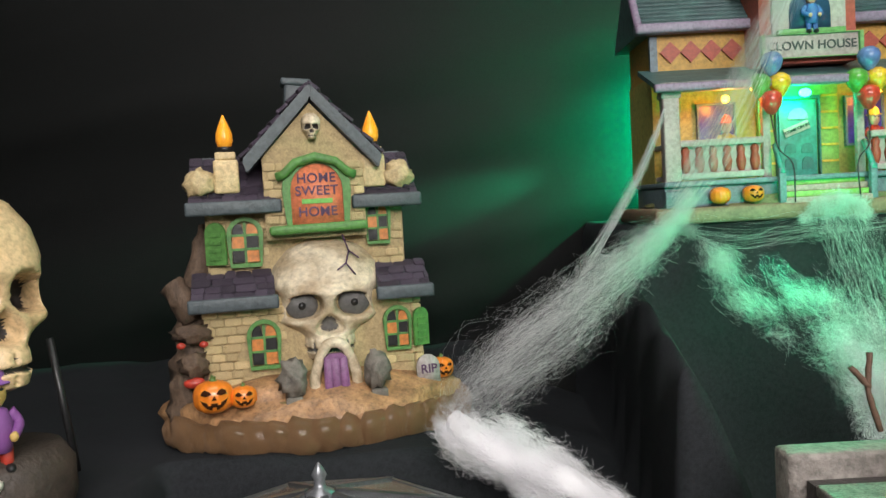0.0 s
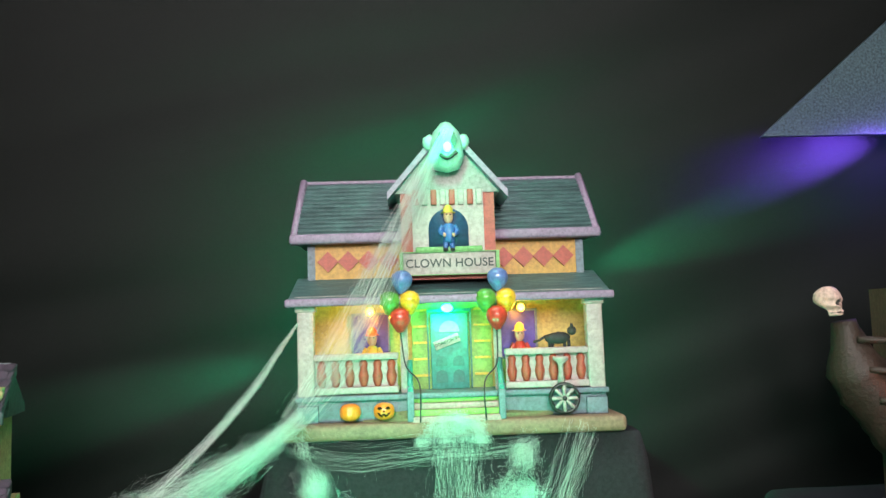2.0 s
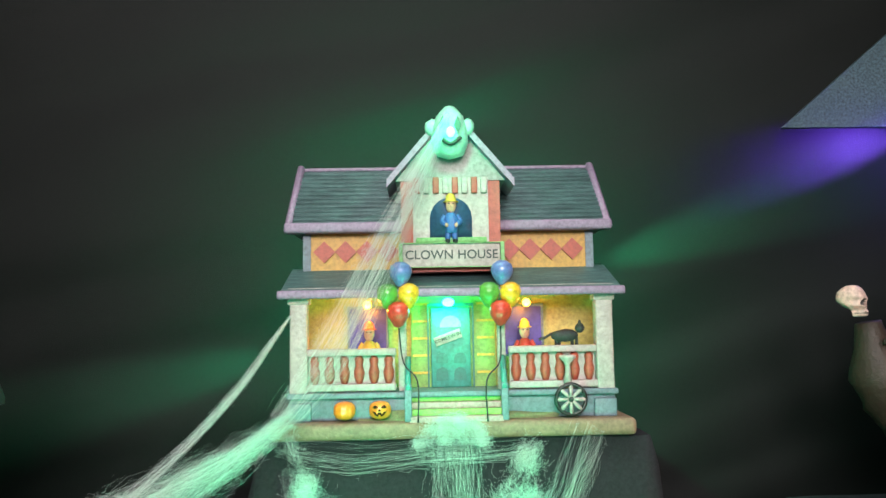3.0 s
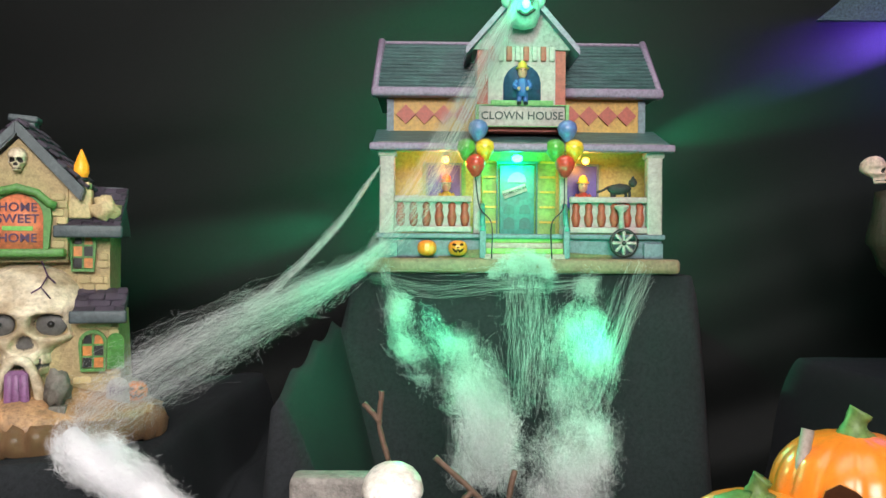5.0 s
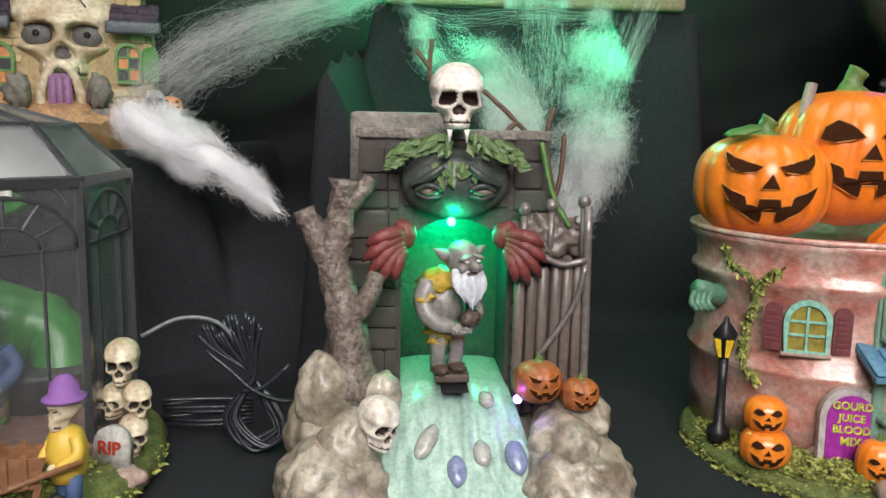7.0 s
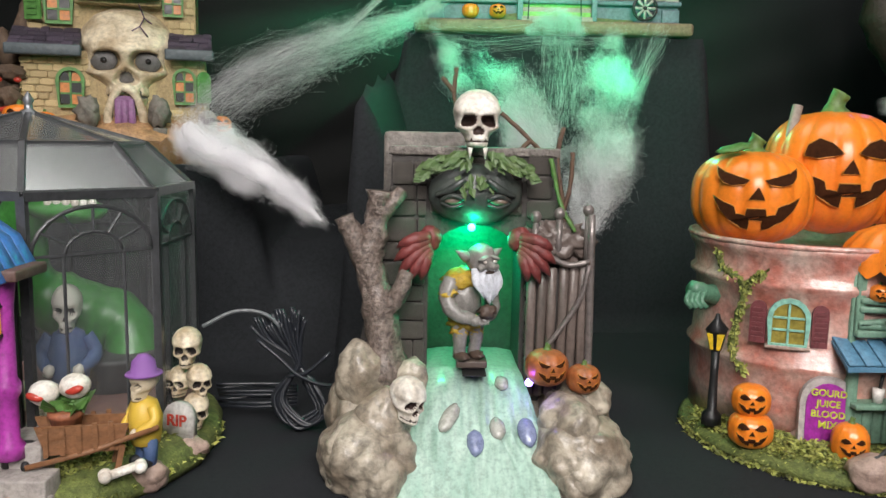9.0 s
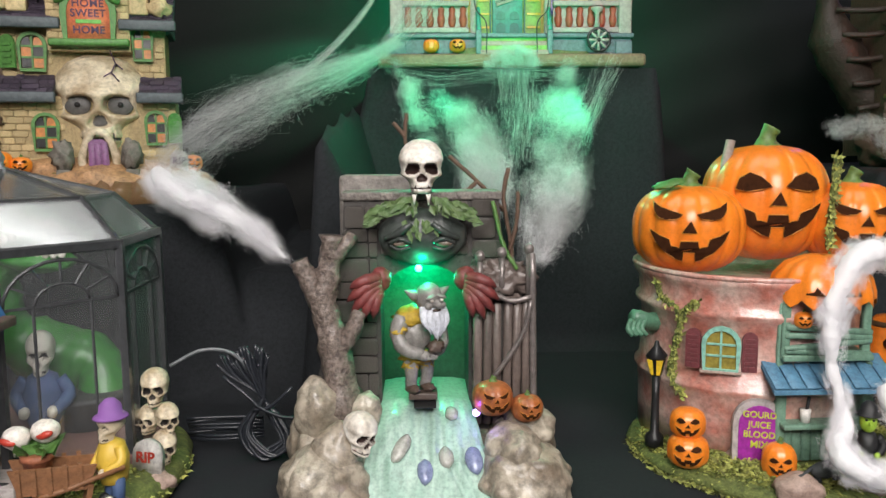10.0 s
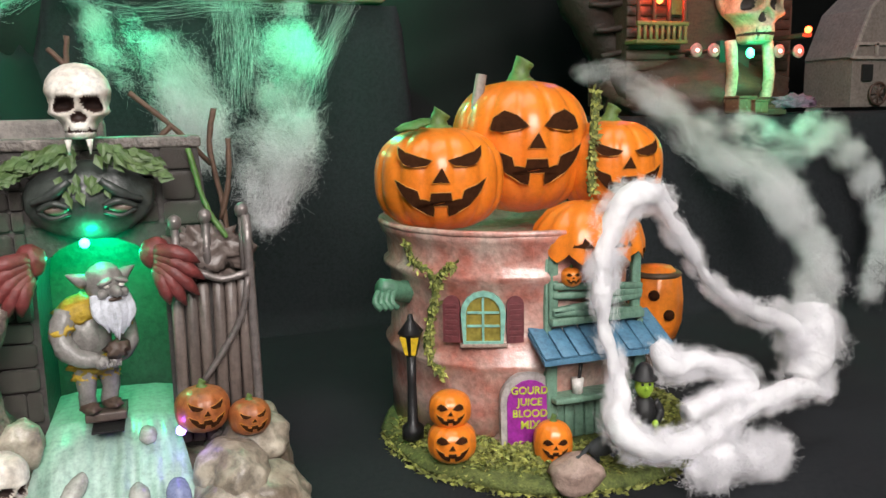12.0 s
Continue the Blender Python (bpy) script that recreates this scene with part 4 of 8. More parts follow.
for x, z, w, h, sh in ((-0.035, 0.0475, 0.017, 0.028, 0), (0.0545, 0.052, 0.015, 0.026, 1), (-0.043, 0.1155, 0.018, 0.028, -1), (0.046, 0.125, 0.014, 0.026, 0)):
    arch_window(home, M(x, -0.0315 if z < 0.1 else -0.0245, z), w, h, green_trim, panes, shutter=sh)
# stone figures by the door, pillars and candles
for x in (-0.0185, 0.0360):
    st = part("stone_figure", box(0.011, 0.009, 0.012, M(x, -0.056, 0.018), 0.001), grey_stone, home, "grey stone guardian")
    part("carving", blob(0.0085, 0.006, 0.0125, M(x, -0.056, 0.042), lump=0.5, freq=3, seed=int(x * 900)), grey_stone, st)
for x, z in ((-0.052, 0.166), (0.0445, 0.166)):
    part("pillar", box(0.016, 0.013, 0.022, M(x, -0.026, z - 0.004), 0.002), stone_tan, home)
    part("pillar_cap", box(0.013, 0.011, 0.005, M(x, -0.026, z + 0.018), 0.001), stone_tan, home)
    flame = part("flame_bulb", lathe([(0.0042, 0), (0.0055, 0.004), (0.0052, 0.009), (0.003, 0.015), (0.0004, 0.021)], 12, M(x, -0.026, z + 0.0265)), mat("flame_glow", (0.9, 0.35, 0.02), 0.3, second=(0.9, 0.55, 0.05), scale=90, emit=(1.0, 0.30, 0.02), power=0.25), home, "orange flame-shaped bulb")
    part("collar", lathe([(0.0052, 0), (0.0052, 0.003)], 12, M(x, -0.026, z + 0.0235)), iron, flame)
    sx = -1 if x < 0 else 1
    part("stone_ornament", blob(0.010, 0.008, 0.0095, M(x + sx * 0.017, -0.028, z + 0.003), lump=0.5, freq=2.5, seed=5 + sx), stone_tan, home)
# tree trunk with a carved face
bark = mat("bark", (0.13, 0.085, 0.055), 0.75, second=(0.05, 0.03, 0.02), scale=160, amount=0.7, bump=0.8, stretch=(1, 1, 0.3))
tr = part("face_tree", tube(smooth_line([(-0.084, -0.02, 0.015), (-0.082, -0.018, 0.045), (-0.078, -0.010, 0.075), (-0.074, 0.004, 0.110), (-0.070, 0.010, 0.142)], 5), [0.016] * 5 + [0.014] * 5 + [0.012] * 5 + [0.010, 0.009, 0.008, 0.007, 0.006, 0.005], 12, rough=0.25, seed=4), bark, home, "brown tree trunk with a carved face")
part("broken_branch", tube(smooth_line([(-0.080, -0.016, 0.080), (-0.087, -0.016, 0.095), (-0.093, -0.014, 0.104)], 4), [0.009] * 5 + [0.008] * 4, 10, rough=0.2), bark, tr)
part("brow", blob(0.012, 0.008, 0.006, M(-0.080, -0.030, 0.072), lump=0.5, freq=3), bark, tr)
part("snout", blob(0.009, 0.009, 0.008, M(-0.080, -0.034, 0.052), lump=0.5, freq=3), bark, tr)
for sx in (-1, 1):
    part("red_eye", blob(0.003, 0.002, 0.0022, M(-0.080 + sx * 0.007, -0.0385, 0.066), lump=0, sub=2), red_paint, tr)
part("red_mouth", blob(0.007, 0.003, 0.0035, M(-0.080, -0.041, 0.042), lump=0.2, sub=2), red_paint, tr)
HM = M(-0.096, 0.566, 0.1465, 0, 0, 13)
for x, z, r in ((-0.068, 0.036, 0.0125), (-0.050, 0.034, 0.0085)):
    pk = thing("pumpkin", HM @ M(x, -0.059, z, 0, 0, 5), "carved orange pumpkin on the skull house's base", "pumpkin", "pumpkins by the skull house")
    pumpkin(pk, M(), r, r * 0.82, name="skin", stem=True)
pk = thing("pumpkin", HM @ M(0.084, -0.030, 0.034, 0, 0, 10), "small carved pumpkin behind a gravestone", "pumpkin", "pumpkins by the skull house")
pumpkin(pk, M(), 0.0085, 0.0075, name="skin")
grave = thing("gravestone", HM @ M(0.073, -0.042, 0.024, -6, 0, 4), "pale gravestone lettered with three initials", "gravestone")
slab = part("stone_slab", prism(arch(0.016, 0.022, 8), 0.004, M(0, 0, 0), bevel=0.0006), mat("grave_grey", (0.42, 0.38, 0.36), 0.6, scale=120, bump=0.4), grave)
lettering("RIP", 0.0085, M(0, -0.0006, 0.012), mat("plum_ink", (0.09, 0.04, 0.1)), slab)

# ---- the goblin cave at the front ----
CX, CY = 0.197, 0.288
cave = thing("goblin_cave", M(CX, CY, TABLE), "grey resin cave gate with a pale green waterfall", "model scene")
cave_rock = mat("cave_rock", (0.46, 0.41, 0.33), 0.45, second=(0.15, 0.11, 0.075), scale=48, amount=0.9, bump=0.7, bump_scale=240, coat=0.35, sharp=0.17, wash=0.5, wash_scale=120)
ruin = mat("ruin_stone", (0.25, 0.22, 0.195), 0.5, second=(0.07, 0.06, 0.055), scale=150, amount=0.8, bump=1.0, bump_scale=560, wash=0.5, wash_scale=500, vary=0.12, coat=0.1)
ruin_dark = mat("ruin_joint", (0.055, 0.048, 0.044), 0.7, scale=110, bump=0.6)
aqua = mat("aqua_water", (0.40, 0.54, 0.46), 0.3, second=(0.17, 0.33, 0.26), scale=170, amount=0.75, bump=0.4, bump_scale=380, stretch=(1, 0.22, 0.28), coat=0.5, sharp=0.32)
for x, y, z, a, b2, c, sd in ((0, 0.014, 0.003, 0.076, 0.052, 0.030, 1), (-0.055, -0.038, 0.011, 0.026, 0.030, 0.024, 2), (0.056, -0.036, 0.011, 0.027, 0.030, 0.024, 3), (-0.060, 0.01, 0.02, 0.021, 0.038, 0.030, 4), (0.059, 0.01, 0.018, 0.022, 0.038, 0.026, 5)):
    part("rock_base", blob(a, b2, c, M(x, y, z), None, 5, 0.17, 1.7, sd, -z / c), cave_rock, cave)
for j, (x, y, z, a, b2, c) in enumerate([(-0.060, -0.012, 0.048, 0.014, 0.012, 0.020), (-0.048, -0.038, 0.030, 0.015, 0.013, 0.018), (-0.063, -0.044, 0.016, 0.015, 0.014, 0.020), (-0.034, -0.010, 0.046, 0.009, 0.010, 0.013), (0.050, -0.036, 0.032, 0.018, 0.014, 0.014), (0.062, -0.044, 0.014, 0.016, 0.016, 0.018), (0.062, -0.010, 0.036, 0.016, 0.015, 0.013), (-0.047, -0.056, 0.008, 0.012, 0.011, 0.013), (0.051, -0.056, 0.008, 0.011, 0.011, 0.014)]):
    part("boulder", blob(a, b2, c, M(x, y, z, 0, 8 * (j % 3 - 1), 30 * j), sub=4, lump=0.24, freq=1.1, seed=j + 7), cave_rock, cave)


def fall_point(u, v):
    y = 0.050 - 0.115 * v
    t = max(0.0, (v - 0.38) / 0.62)
    half = 0.0265 + 0.0150 * t ** 1.1
    x = (2 * u - 1) * half
    z = 0.049 - 0.0475 * (t ** 1.35) + (0.0004 * math.sin(u * 50 + 3.0 * math.sin(v * 4 + u * 5)) + 0.0022 * noise.noise(Vector((x * 150 + 2.5 * noise.noise(Vector((x * 40, y * 40, 0))), y * 34, 3)))) * min(1, t * 4 + 0.15) * (1 - 0.8 * t ** 6)
    z = max(0.0008, z - 0.002 * (2 * u - 1) ** 4)
    return (x + 0.0015, y, z)


part("waterfall", sheet(150, 70, fall_point), aqua, cave, "pale green painted waterfall")
part("fall_body", prism([(0.050, 0.0), (0.050, 0.040), (0.004, 0.040), (-0.020, 0.024), (-0.050, 0.002), (-0.050, 0.0)], 0.050, M(-0.0235) @ pose(0, 0, 0, 0, 0, -90) @ Matrix.Diagonal((-1, 1, 1, 1))), cave_rock, cave, "", False)
pebble_b, pebble_w = mat("pebble_blue", (0.22, 0.26, 0.42), 0.25, scale=150, coat=0.5), mat("pebble_grey", (0.42, 0.42, 0.38), 0.25, scale=150, coat=0.5)
for x, v, a, b2, rz, mm in ((-0.013, 0.70, 0.0045, 0.0095, -35, pebble_w), (0.0005, 0.80, 0.0045, 0.0075, 5, pebble_b), (0.0125, 0.74, 0.0042, 0.0068, 8, pebble_w), (0.028, 0.75, 0.0050, 0.0085, 12, pebble_b), (0.0165, 0.52, 0.0038, 0.0055, 5, pebble_w)):
    p = fall_point(0.5 + x / 0.08, v)
    part("pebble", blob(a, b2, 0.0035, M(x, p[1], p[2] + 0.001, 36 if v > 0.6 else 14, 0, rz), lump=0.12, freq=1.5, seed=int(v * 100)), mm, cave)
# ruined gate wall with its arch
opening = [(0.028, 0.040), (0.028, 0.108)] + [(0.0015 + 0.0265 * math.cos(math.pi * i / 10), 0.108 + 0.022 * math.sin(math.pi * i / 10)) for i in range(1, 10)] + [(-0.025, 0.108), (-0.025, 0.040)]
wall_line = [(-0.070, 0.0), (-0.070, 0.03), (-0.062, 0.07), (-0.056, 0.120), (-0.047, 0.150), (-0.046, 0.171), (0.046, 0.171), (0.050, 0.130), (0.058, 0.09), (0.064, 0.03), (0.064, 0.0), (0.028, 0.0)] + opening + [(-0.025, 0.0)]
part("gate_wall", prism(wall_line, 0.042, M(0, 0.012, 0)), ruin_dark, cave, "ruined stone gate wall", False)
part("cave_back", box(0.060, 0.003, 0.12, M(0.0015, 0.0555, 0.030)), mat("cave_green", (0.03, 0.11, 0.06), 0.5, scale=60, amount=0.5, bump=0.4), cave, "", False)
block_me = mesh_of("stone_block", box(1, 1, 1, None, 0.10, seg=1), ruin, False)


def stone_blocks(x0, x1, z0, z1, y, w, h, seed, depth=0.004):
    rnd = random.Random(seed)
    z = z0
    while z < z1 - 0.004:
        hh = min(h * rnd.uniform(0.7, 1.35), z1 - z)
        x = x0(z)
        while x < x1(z) - 0.004:
            ww = min(w * rnd.uniform(0.6, 1.4), x1(z) - x)
            o = bpy.data.objects.new("stone_block", block_me)
            scene.collection.objects.link(o)
            o.parent = cave
            o.matrix_local = M(x + ww / 2, y, z, 0, rnd.uniform(-1.5, 1.5), 0, (ww * 0.92, depth + rnd.uniform(0, 0.003), hh * 0.89))
            x += ww
        z += hh


lean_l = lambda z: -0.046 - 0.022 * max(0, (0.15 - z) / 0.15)
lean_r = lambda z: 0.047 + 0.015 * max(0, (0.15 - z) / 0.15)
stone_blocks(lean_l, lambda z: -0.0265, 0.03, 0.170, 0.012, 0.016, 0.011, 11)
stone_blocks(lambda z: 0.0295, lean_r, 0.03, 0.170, 0.012, 0.016, 0.011, 12)
stone_blocks(lambda z: -0.025, lambda z: 0.028, 0.136, 0.170, 0.012, 0.016, 0.011, 13)
part("wall_coping", box(0.096, 0.032, 0.005, M(0, 0.026, 0.1685), 0.0012), ruin, cave)
part("rear_wall", box(0.058, 0.018, 0.182, M(-0.024, 0.064, 0.0), 0.003), mat("pale_ruin", (0.27, 0.245, 0.22), 0.6, second=(0.12, 0.10, 0.09), scale=70, amount=0.7, bump=1.0, bump_scale=300, wash=0.45, wash_scale=160), cave, "higher rough wall behind the gate")
# dark mask over the arch with ivy
mask_black = mat("mask_black", (0.032, 0.038, 0.036), 0.42, second=(0.10, 0.12, 0.10), scale=110, amount=0.4, bump=0.4, coat=0.3)
mk = bmesh.new()
blob(0.026, 0.011, 0.017, M(0.0005, 0.006, 0.1475), mk, 4, 0.06, 2)
msk = part("dark_mask", mk, mask_black, cave, "black sad-eyed mask over the arch")
for sx in (-1, 1):
    part("brow", tube(smooth_line([(sx * 0.0215, -0.0030, 0.1475), (sx * 0.013, -0.0068, 0.1510), (sx * 0.006, -0.0075, 0.1565)], 4), [0.0014] * 3 + [0.0022] * 4 + [0.0016] * 2, 8), mask_black, msk)
    ey = part("eye", blob(0.0050, 0.002, 0.0022, M(0.0005 + sx * 0.0125, -0.0042, 0.1445), lump=0, sub=2), mat("eye_brown", (0.20, 0.15, 0.12), 0.25), msk)
    part("lid", tube(smooth_line([(sx * 0.019, -0.003, 0.1445), (sx * 0.013, -0.0072, 0.1475), (sx * 0.0065, -0.0065, 0.1455)], 4), 0.0013, 8), mask_black, ey)
    part("under_lid", tube(smooth_line([(sx * 0.019, -0.003, 0.1435), (sx * 0.013, -0.0068, 0.1412), (sx * 0.0065, -0.0065, 0.1430)], 4), 0.0009, 8), mask_black, ey)


def leaf_cluster(places, size, seed, bend=0.4):
    rnd = random.Random(seed)
    b = bmesh.new()
    for p, d in places:
        L, w = size * rnd.uniform(0.7, 1.3), size * rnd.uniform(0.28, 0.4)
        d = Vector(d).normalized()
        side = d.cross(Vector((rnd.uniform(-0.4, 0.4), -1, rnd.uniform(-0.2, 0.6)))).normalized()
        up = side.cross(d)
        p = Vector(p)
        a = b.verts.new(p)
        l, r2 = b.verts.new(p + d * L * 0.45 + side * w), b.verts.new(p + d * L * 0.45 - side * w)
        mid = b.verts.new(p + d * L * 0.5 - up * w * 0.35)
        tip = b.verts.new(p + d * L - up * L * bend * 0.4)
        for f in ((a, l, mid), (a, mid, r2), (l, tip, mid), (mid, tip, r2)):
            b.faces.new(f)
    return b


rl = random.Random(8)
pl = []
for j in range(230):
    q = rl.choice((-1, 1)) * rl.uniform(0.08, 1) ** 0.8
    x = 0.0005 + 0.029 * q
    z = 0.1700 - 0.010 * abs(q) ** 2 + rl.uniform(-0.004, 0.003)
    pl.append(((x, -0.002 - rl.uniform(0, 0.006), z), (q * 2.2 + rl.uniform(-0.6, 0.6), -0.35, -0.8)))
for j in range(16):
    q = rl.uniform(-0.6, 0.6)
    pl.append(((0.0005 + 0.016 * q, -0.0068, 0.160 - rl.uniform(0, 0.009)), (rl.uniform(-0.6, 0.6), -0.3, -1)))
part("ivy", leaf_cluster(pl, 0.0058, 3), mat("ivy_green", (0.075, 0.15, 0.05), 0.5, second=(0.16, 0.2, 0.06), scale=120, bump=0.2), cave, "green ivy leaves", False)
skull(cave, M(0.000, 0.000, 0.1890, 0, 0, 2, (1.08, 1.0, 0.95)), 0.0165, "skull", bone_pale, mat("socket_red", (0.035, 0.014, 0.010), 0.6), "white skull crowning the gate")
for dx in (-0.004, 0.004):
    part("fang", lathe([(0.0014, 0), (0.0003, -0.006)], 8, M(dx, -0.0135, 0.1735)), bone_pale, cave)
# red claws gripping the arch
claw_red = mat("claw_red", (0.20, 0.04, 0.037), 0.5, second=(0.08, 0.02, 0.02), scale=140, bump=0.5)
for sx in (-1, 1):
    cl = part("claw", blob(0.0062, 0.005, 0.0070, M(0.0005 + sx * 0.0245, 0.000, 0.1235, 0, sx * 20, 0), lump=0.15), claw_red, cave, "red wrinkled claw")
    for j in range(5):
        a = math.radians(16 + 15 * j)
        L = (0.018, 0.022, 0.0235, 0.022, 0.016)[j]
        p0 = Vector((0.0005 + sx * 0.0255, -0.003, 0.1245 - 0.0022 * j))
        d = Vector((sx * math.cos(a), -0.12, -math.sin(a) * 0.85))
        line = [p0, p0 + d * L * 0.4 + Vector((0, -0.003, 0.001)), p0 + d * L * 0.75 + Vector((0, -0.003, 0)), p0 + d * L + Vector((0, 0.001, -0.002))]
        part("talon", tube(smooth_line(line, 4), [0.0034] * 4 + [0.0037, 0.0034, 0.0032, 0.0032] + [0.0028, 0.0023, 0.0018, 0.0011, 0.0005], 8), claw_red, cl)
# dead tree on one side, plank gate on the other
bark_grey = mat("bark_grey", (0.25, 0.20, 0.17), 0.5, second=(0.075, 0.05, 0.042), scale=260, amount=0.9, bump=1.0, bump_scale=420, wash=0.55, wash_scale=420, coat=0.15)
dt = part("dead_tree", tube(smooth_line([(-0.047, -0.006, 0.030), (-0.049, -0.006, 0.060), (-0.053, -0.004, 0.090), (-0.058, -0.002, 0.112), (-0.054, 0.000, 0.130), (-0.052, 0.0, 0.149)], 5), [0.0125] * 5 + [0.0095] * 5 + [0.0085] * 5 + [0.008] * 5 + [0.0068] * 5 + [0.0075], 12, rough=0.2, seed=2), bark_grey, cave, "knotted bare tree trunk")
for line, r in (([(-0.058, -0.002, 0.108), (-0.066, -0.003, 0.122), (-0.071, -0.004, 0.135)], 0.0068), ([(-0.052, -0.006, 0.078), (-0.042, -0.008, 0.092), (-0.036, -0.008, 0.106)], 0.0055), ([(-0.047, -0.006, 0.05), (-0.037, -0.008, 0.035), (-0.033, -0.010, 0.025)], 0.005), ([(-0.053, -0.002, 0.135), (-0.044, -0.001, 0.144), (-0.040, 0.0, 0.150)], 0.0048)):
    part("limb", tube(smooth_line(line, 4), [r * (1 - 0.03 * k) for k in range(9)], 10, rough=0.2, seed=int(r * 9e4)), bark_grey, dt)
wood_grey = mat("plank_grey", (0.15, 0.115, 0.10), 0.5, second=(0.06, 0.045, 0.04), scale=160, stretch=(1, 1, 0.15), bump=0.7, coat=0.25, vary=0.2)
pewter = mat("pewter", (0.23, 0.20, 0.19), 0.35, 0.4, scale=150, bump=0.4)
gate = part("plank_gate", box(0.034, 0.003, 0.076, M(0.047, 0.004, 0.034, 0, 2, 0)), ruin_dark, cave, "leaning gate of dark planks", False)
for j in range(6):
    part("plank", box(0.0052, 0.004, 0.074 + 0.004 * (j % 2), M(0.0325 + j * 0.0058, 0.001, 0.034, 0, rl.uniform(-1, 2.5), 0), 0.001, seg=1), wood_grey, gate)
part("gate_rail", tube(smooth_line([(0.026, -0.002, 0.117), (0.040, -0.004, 0.115), (0.052, -0.004, 0.110), (0.064, -0.004, 0.112)], 4), 0.0016, 8), pewter, gate)
part("gate_brace", tube(smooth_line([(0.064, -0.004, 0.110), (0.060, -0.004, 0.092), (0.050, -0.004, 0.075), (0.042, -0.004, 0.064)], 4), 0.0015, 8), pewter, gate)
for x, z in ((0.034, 0.136), (0.047, 0.138), (0.063, 0.140)):
    pst = part("gate_spike", tube([(x, 0.0, 0.110), (x, 0, z - 0.003)], 0.0018, 8), pewter, gate)
    part("knob", blob(0.0032, 0.0032, 0.0036, M(x, 0, z), sub=2, lump=0.05), pewter, pst)
part("edge_post", tube(smooth_line([(0.066, -0.002, 0.030), (0.0655, -0.002, 0.08), (0.0645, -0.002, 0.138)], 4), 0.0022, 8), pewter, gate)
part("torn_curtain", blob(0.018, 0.005, 0.012, M(0.048, 0.004, 0.121, 0, 15, 0), sub=4, lump=0.6, freq=4), wood_grey, gate)
twig_brown = mat("twig_brown", (0.13, 0.075, 0.05), 0.65, scale=150, bump=0.6)
for line in ([(0.058, 0.05, 0.03), (0.060, 0.055, 0.12), (0.054, 0.056, 0.165), (0.057, 0.057, 0.186)], [(0.057, 0.055, 0.13), (0.062, 0.054, 0.15), (0.063, 0.054, 0.171)], [(0.054, 0.056, 0.158), (0.036, 0.05, 0.178), (0.018, 0.05, 0.194)], [(0.036, 0.05, 0.178), (0.030, 0.05, 0.172)], [(-0.005, 0.07, 0.186), (-0.010, 0.07, 0.204), (-0.009, 0.07, 0.222)], [(-0.0095, 0.07, 0.206), (-0.018, 0.07, 0.216)]):
    part("twig", tube(smooth_line(line, 5), 0.0014, 6, rough=0.25), twig_brown, cave)
part("vine", tube(smooth_line([(0.042, 0.006, 0.168), (0.046, 0.004, 0.150), (0.050, 0.002, 0.138), (0.056, 0.0, 0.128)], 6), 0.0012, 6, rough=0.3), leaf_green, cave)
# bulb over the arch, violet bulb, slot and pedestal
part("arch_bulb", blob(0.0022, 0.002, 0.0022, M(-0.002, -0.008, 0.1305), lump=0, sub=2), glow_g, cave, "lit green bulb")
violet_bulb = mat("violet_bulb", (0.5, 0.4, 1), 0.3, emit=(0.35, 0.2, 1.0), power=14)
part("violet_bulb", blob(0.0022, 0.002, 0.0022, M(0.0305, -0.019, 0.0475), lump=0, sub=2), violet_bulb, cave, "lit violet bulb")
part("red_bulb", blob(0.0016, 0.0016, 0.003, M(0.0655, -0.012, 0.040), lump=0, sub=2), mat("red_bulb", (1, 0.2, 0.05), 0.3, emit=(1, 0.12, 0.02), power=3), cave, "lit red bulb")
part("track_slot", box(0.013, 0.040, 0.001, M(0.001, 0.004, 0.0495)), mat("slot_black", (0.01, 0.01, 0.01), 0.6), cave, "", False)
part("pedestal", box(0.017, 0.014, 0.004, M(0.000, 0.000, 0.0515), 0.0008), mat("pedestal_brown", (0.10, 0.075, 0.06), 0.5, scale=100), cave)
part("pedestal_post", box(0.010, 0.003, 0.006, M(0.000, -0.003, 0.0475)), mat("pedestal_brown", (0.1, 0.075, 0.06)), cave, "", False)
sk2 = thing("skull", M(CX - 0.0345, CY - 0.044, TABLE + 0.046, 8, 8, 40), "bloodstained pale skull lying on the rocks", "skull")
skull(sk2, M(), 0.0115, "cranium", bone_pale, mat("socket_red", (0.09, 0.03, 0.02)))
rusty = mat("rusty_orange", (0.42, 0.13, 0.035), 0.45, second=(0.16, 0.05, 0.02), scale=120, amount=0.7, bump=0.4, coat=0.2)
for x, y, z, r in ((0.0400, -0.018, 0.0560, 0.0118), (0.0595, -0.022, 0.0510, 0.0092)):
    pk = thing("pumpkin", M(CX + x, CY + y, TABLE + z, 0, 0, 8), "weathered rust-orange carved pumpkin on the rocks", "pumpkin", "pumpkins on the cave rocks")
    pumpkin(pk, M(), r, r * 0.86, name="skin", skin=rusty, angry=True)
# the goblin: one painted figure
gb = bmesh.new()


def add_slot(piece, i, m=None):
    n0 = len(gb.faces)
    joined(piece, m, gb)
    gb.faces.ensure_lookup_table()
    for f in gb.faces[n0:]:
        f.material_index = i


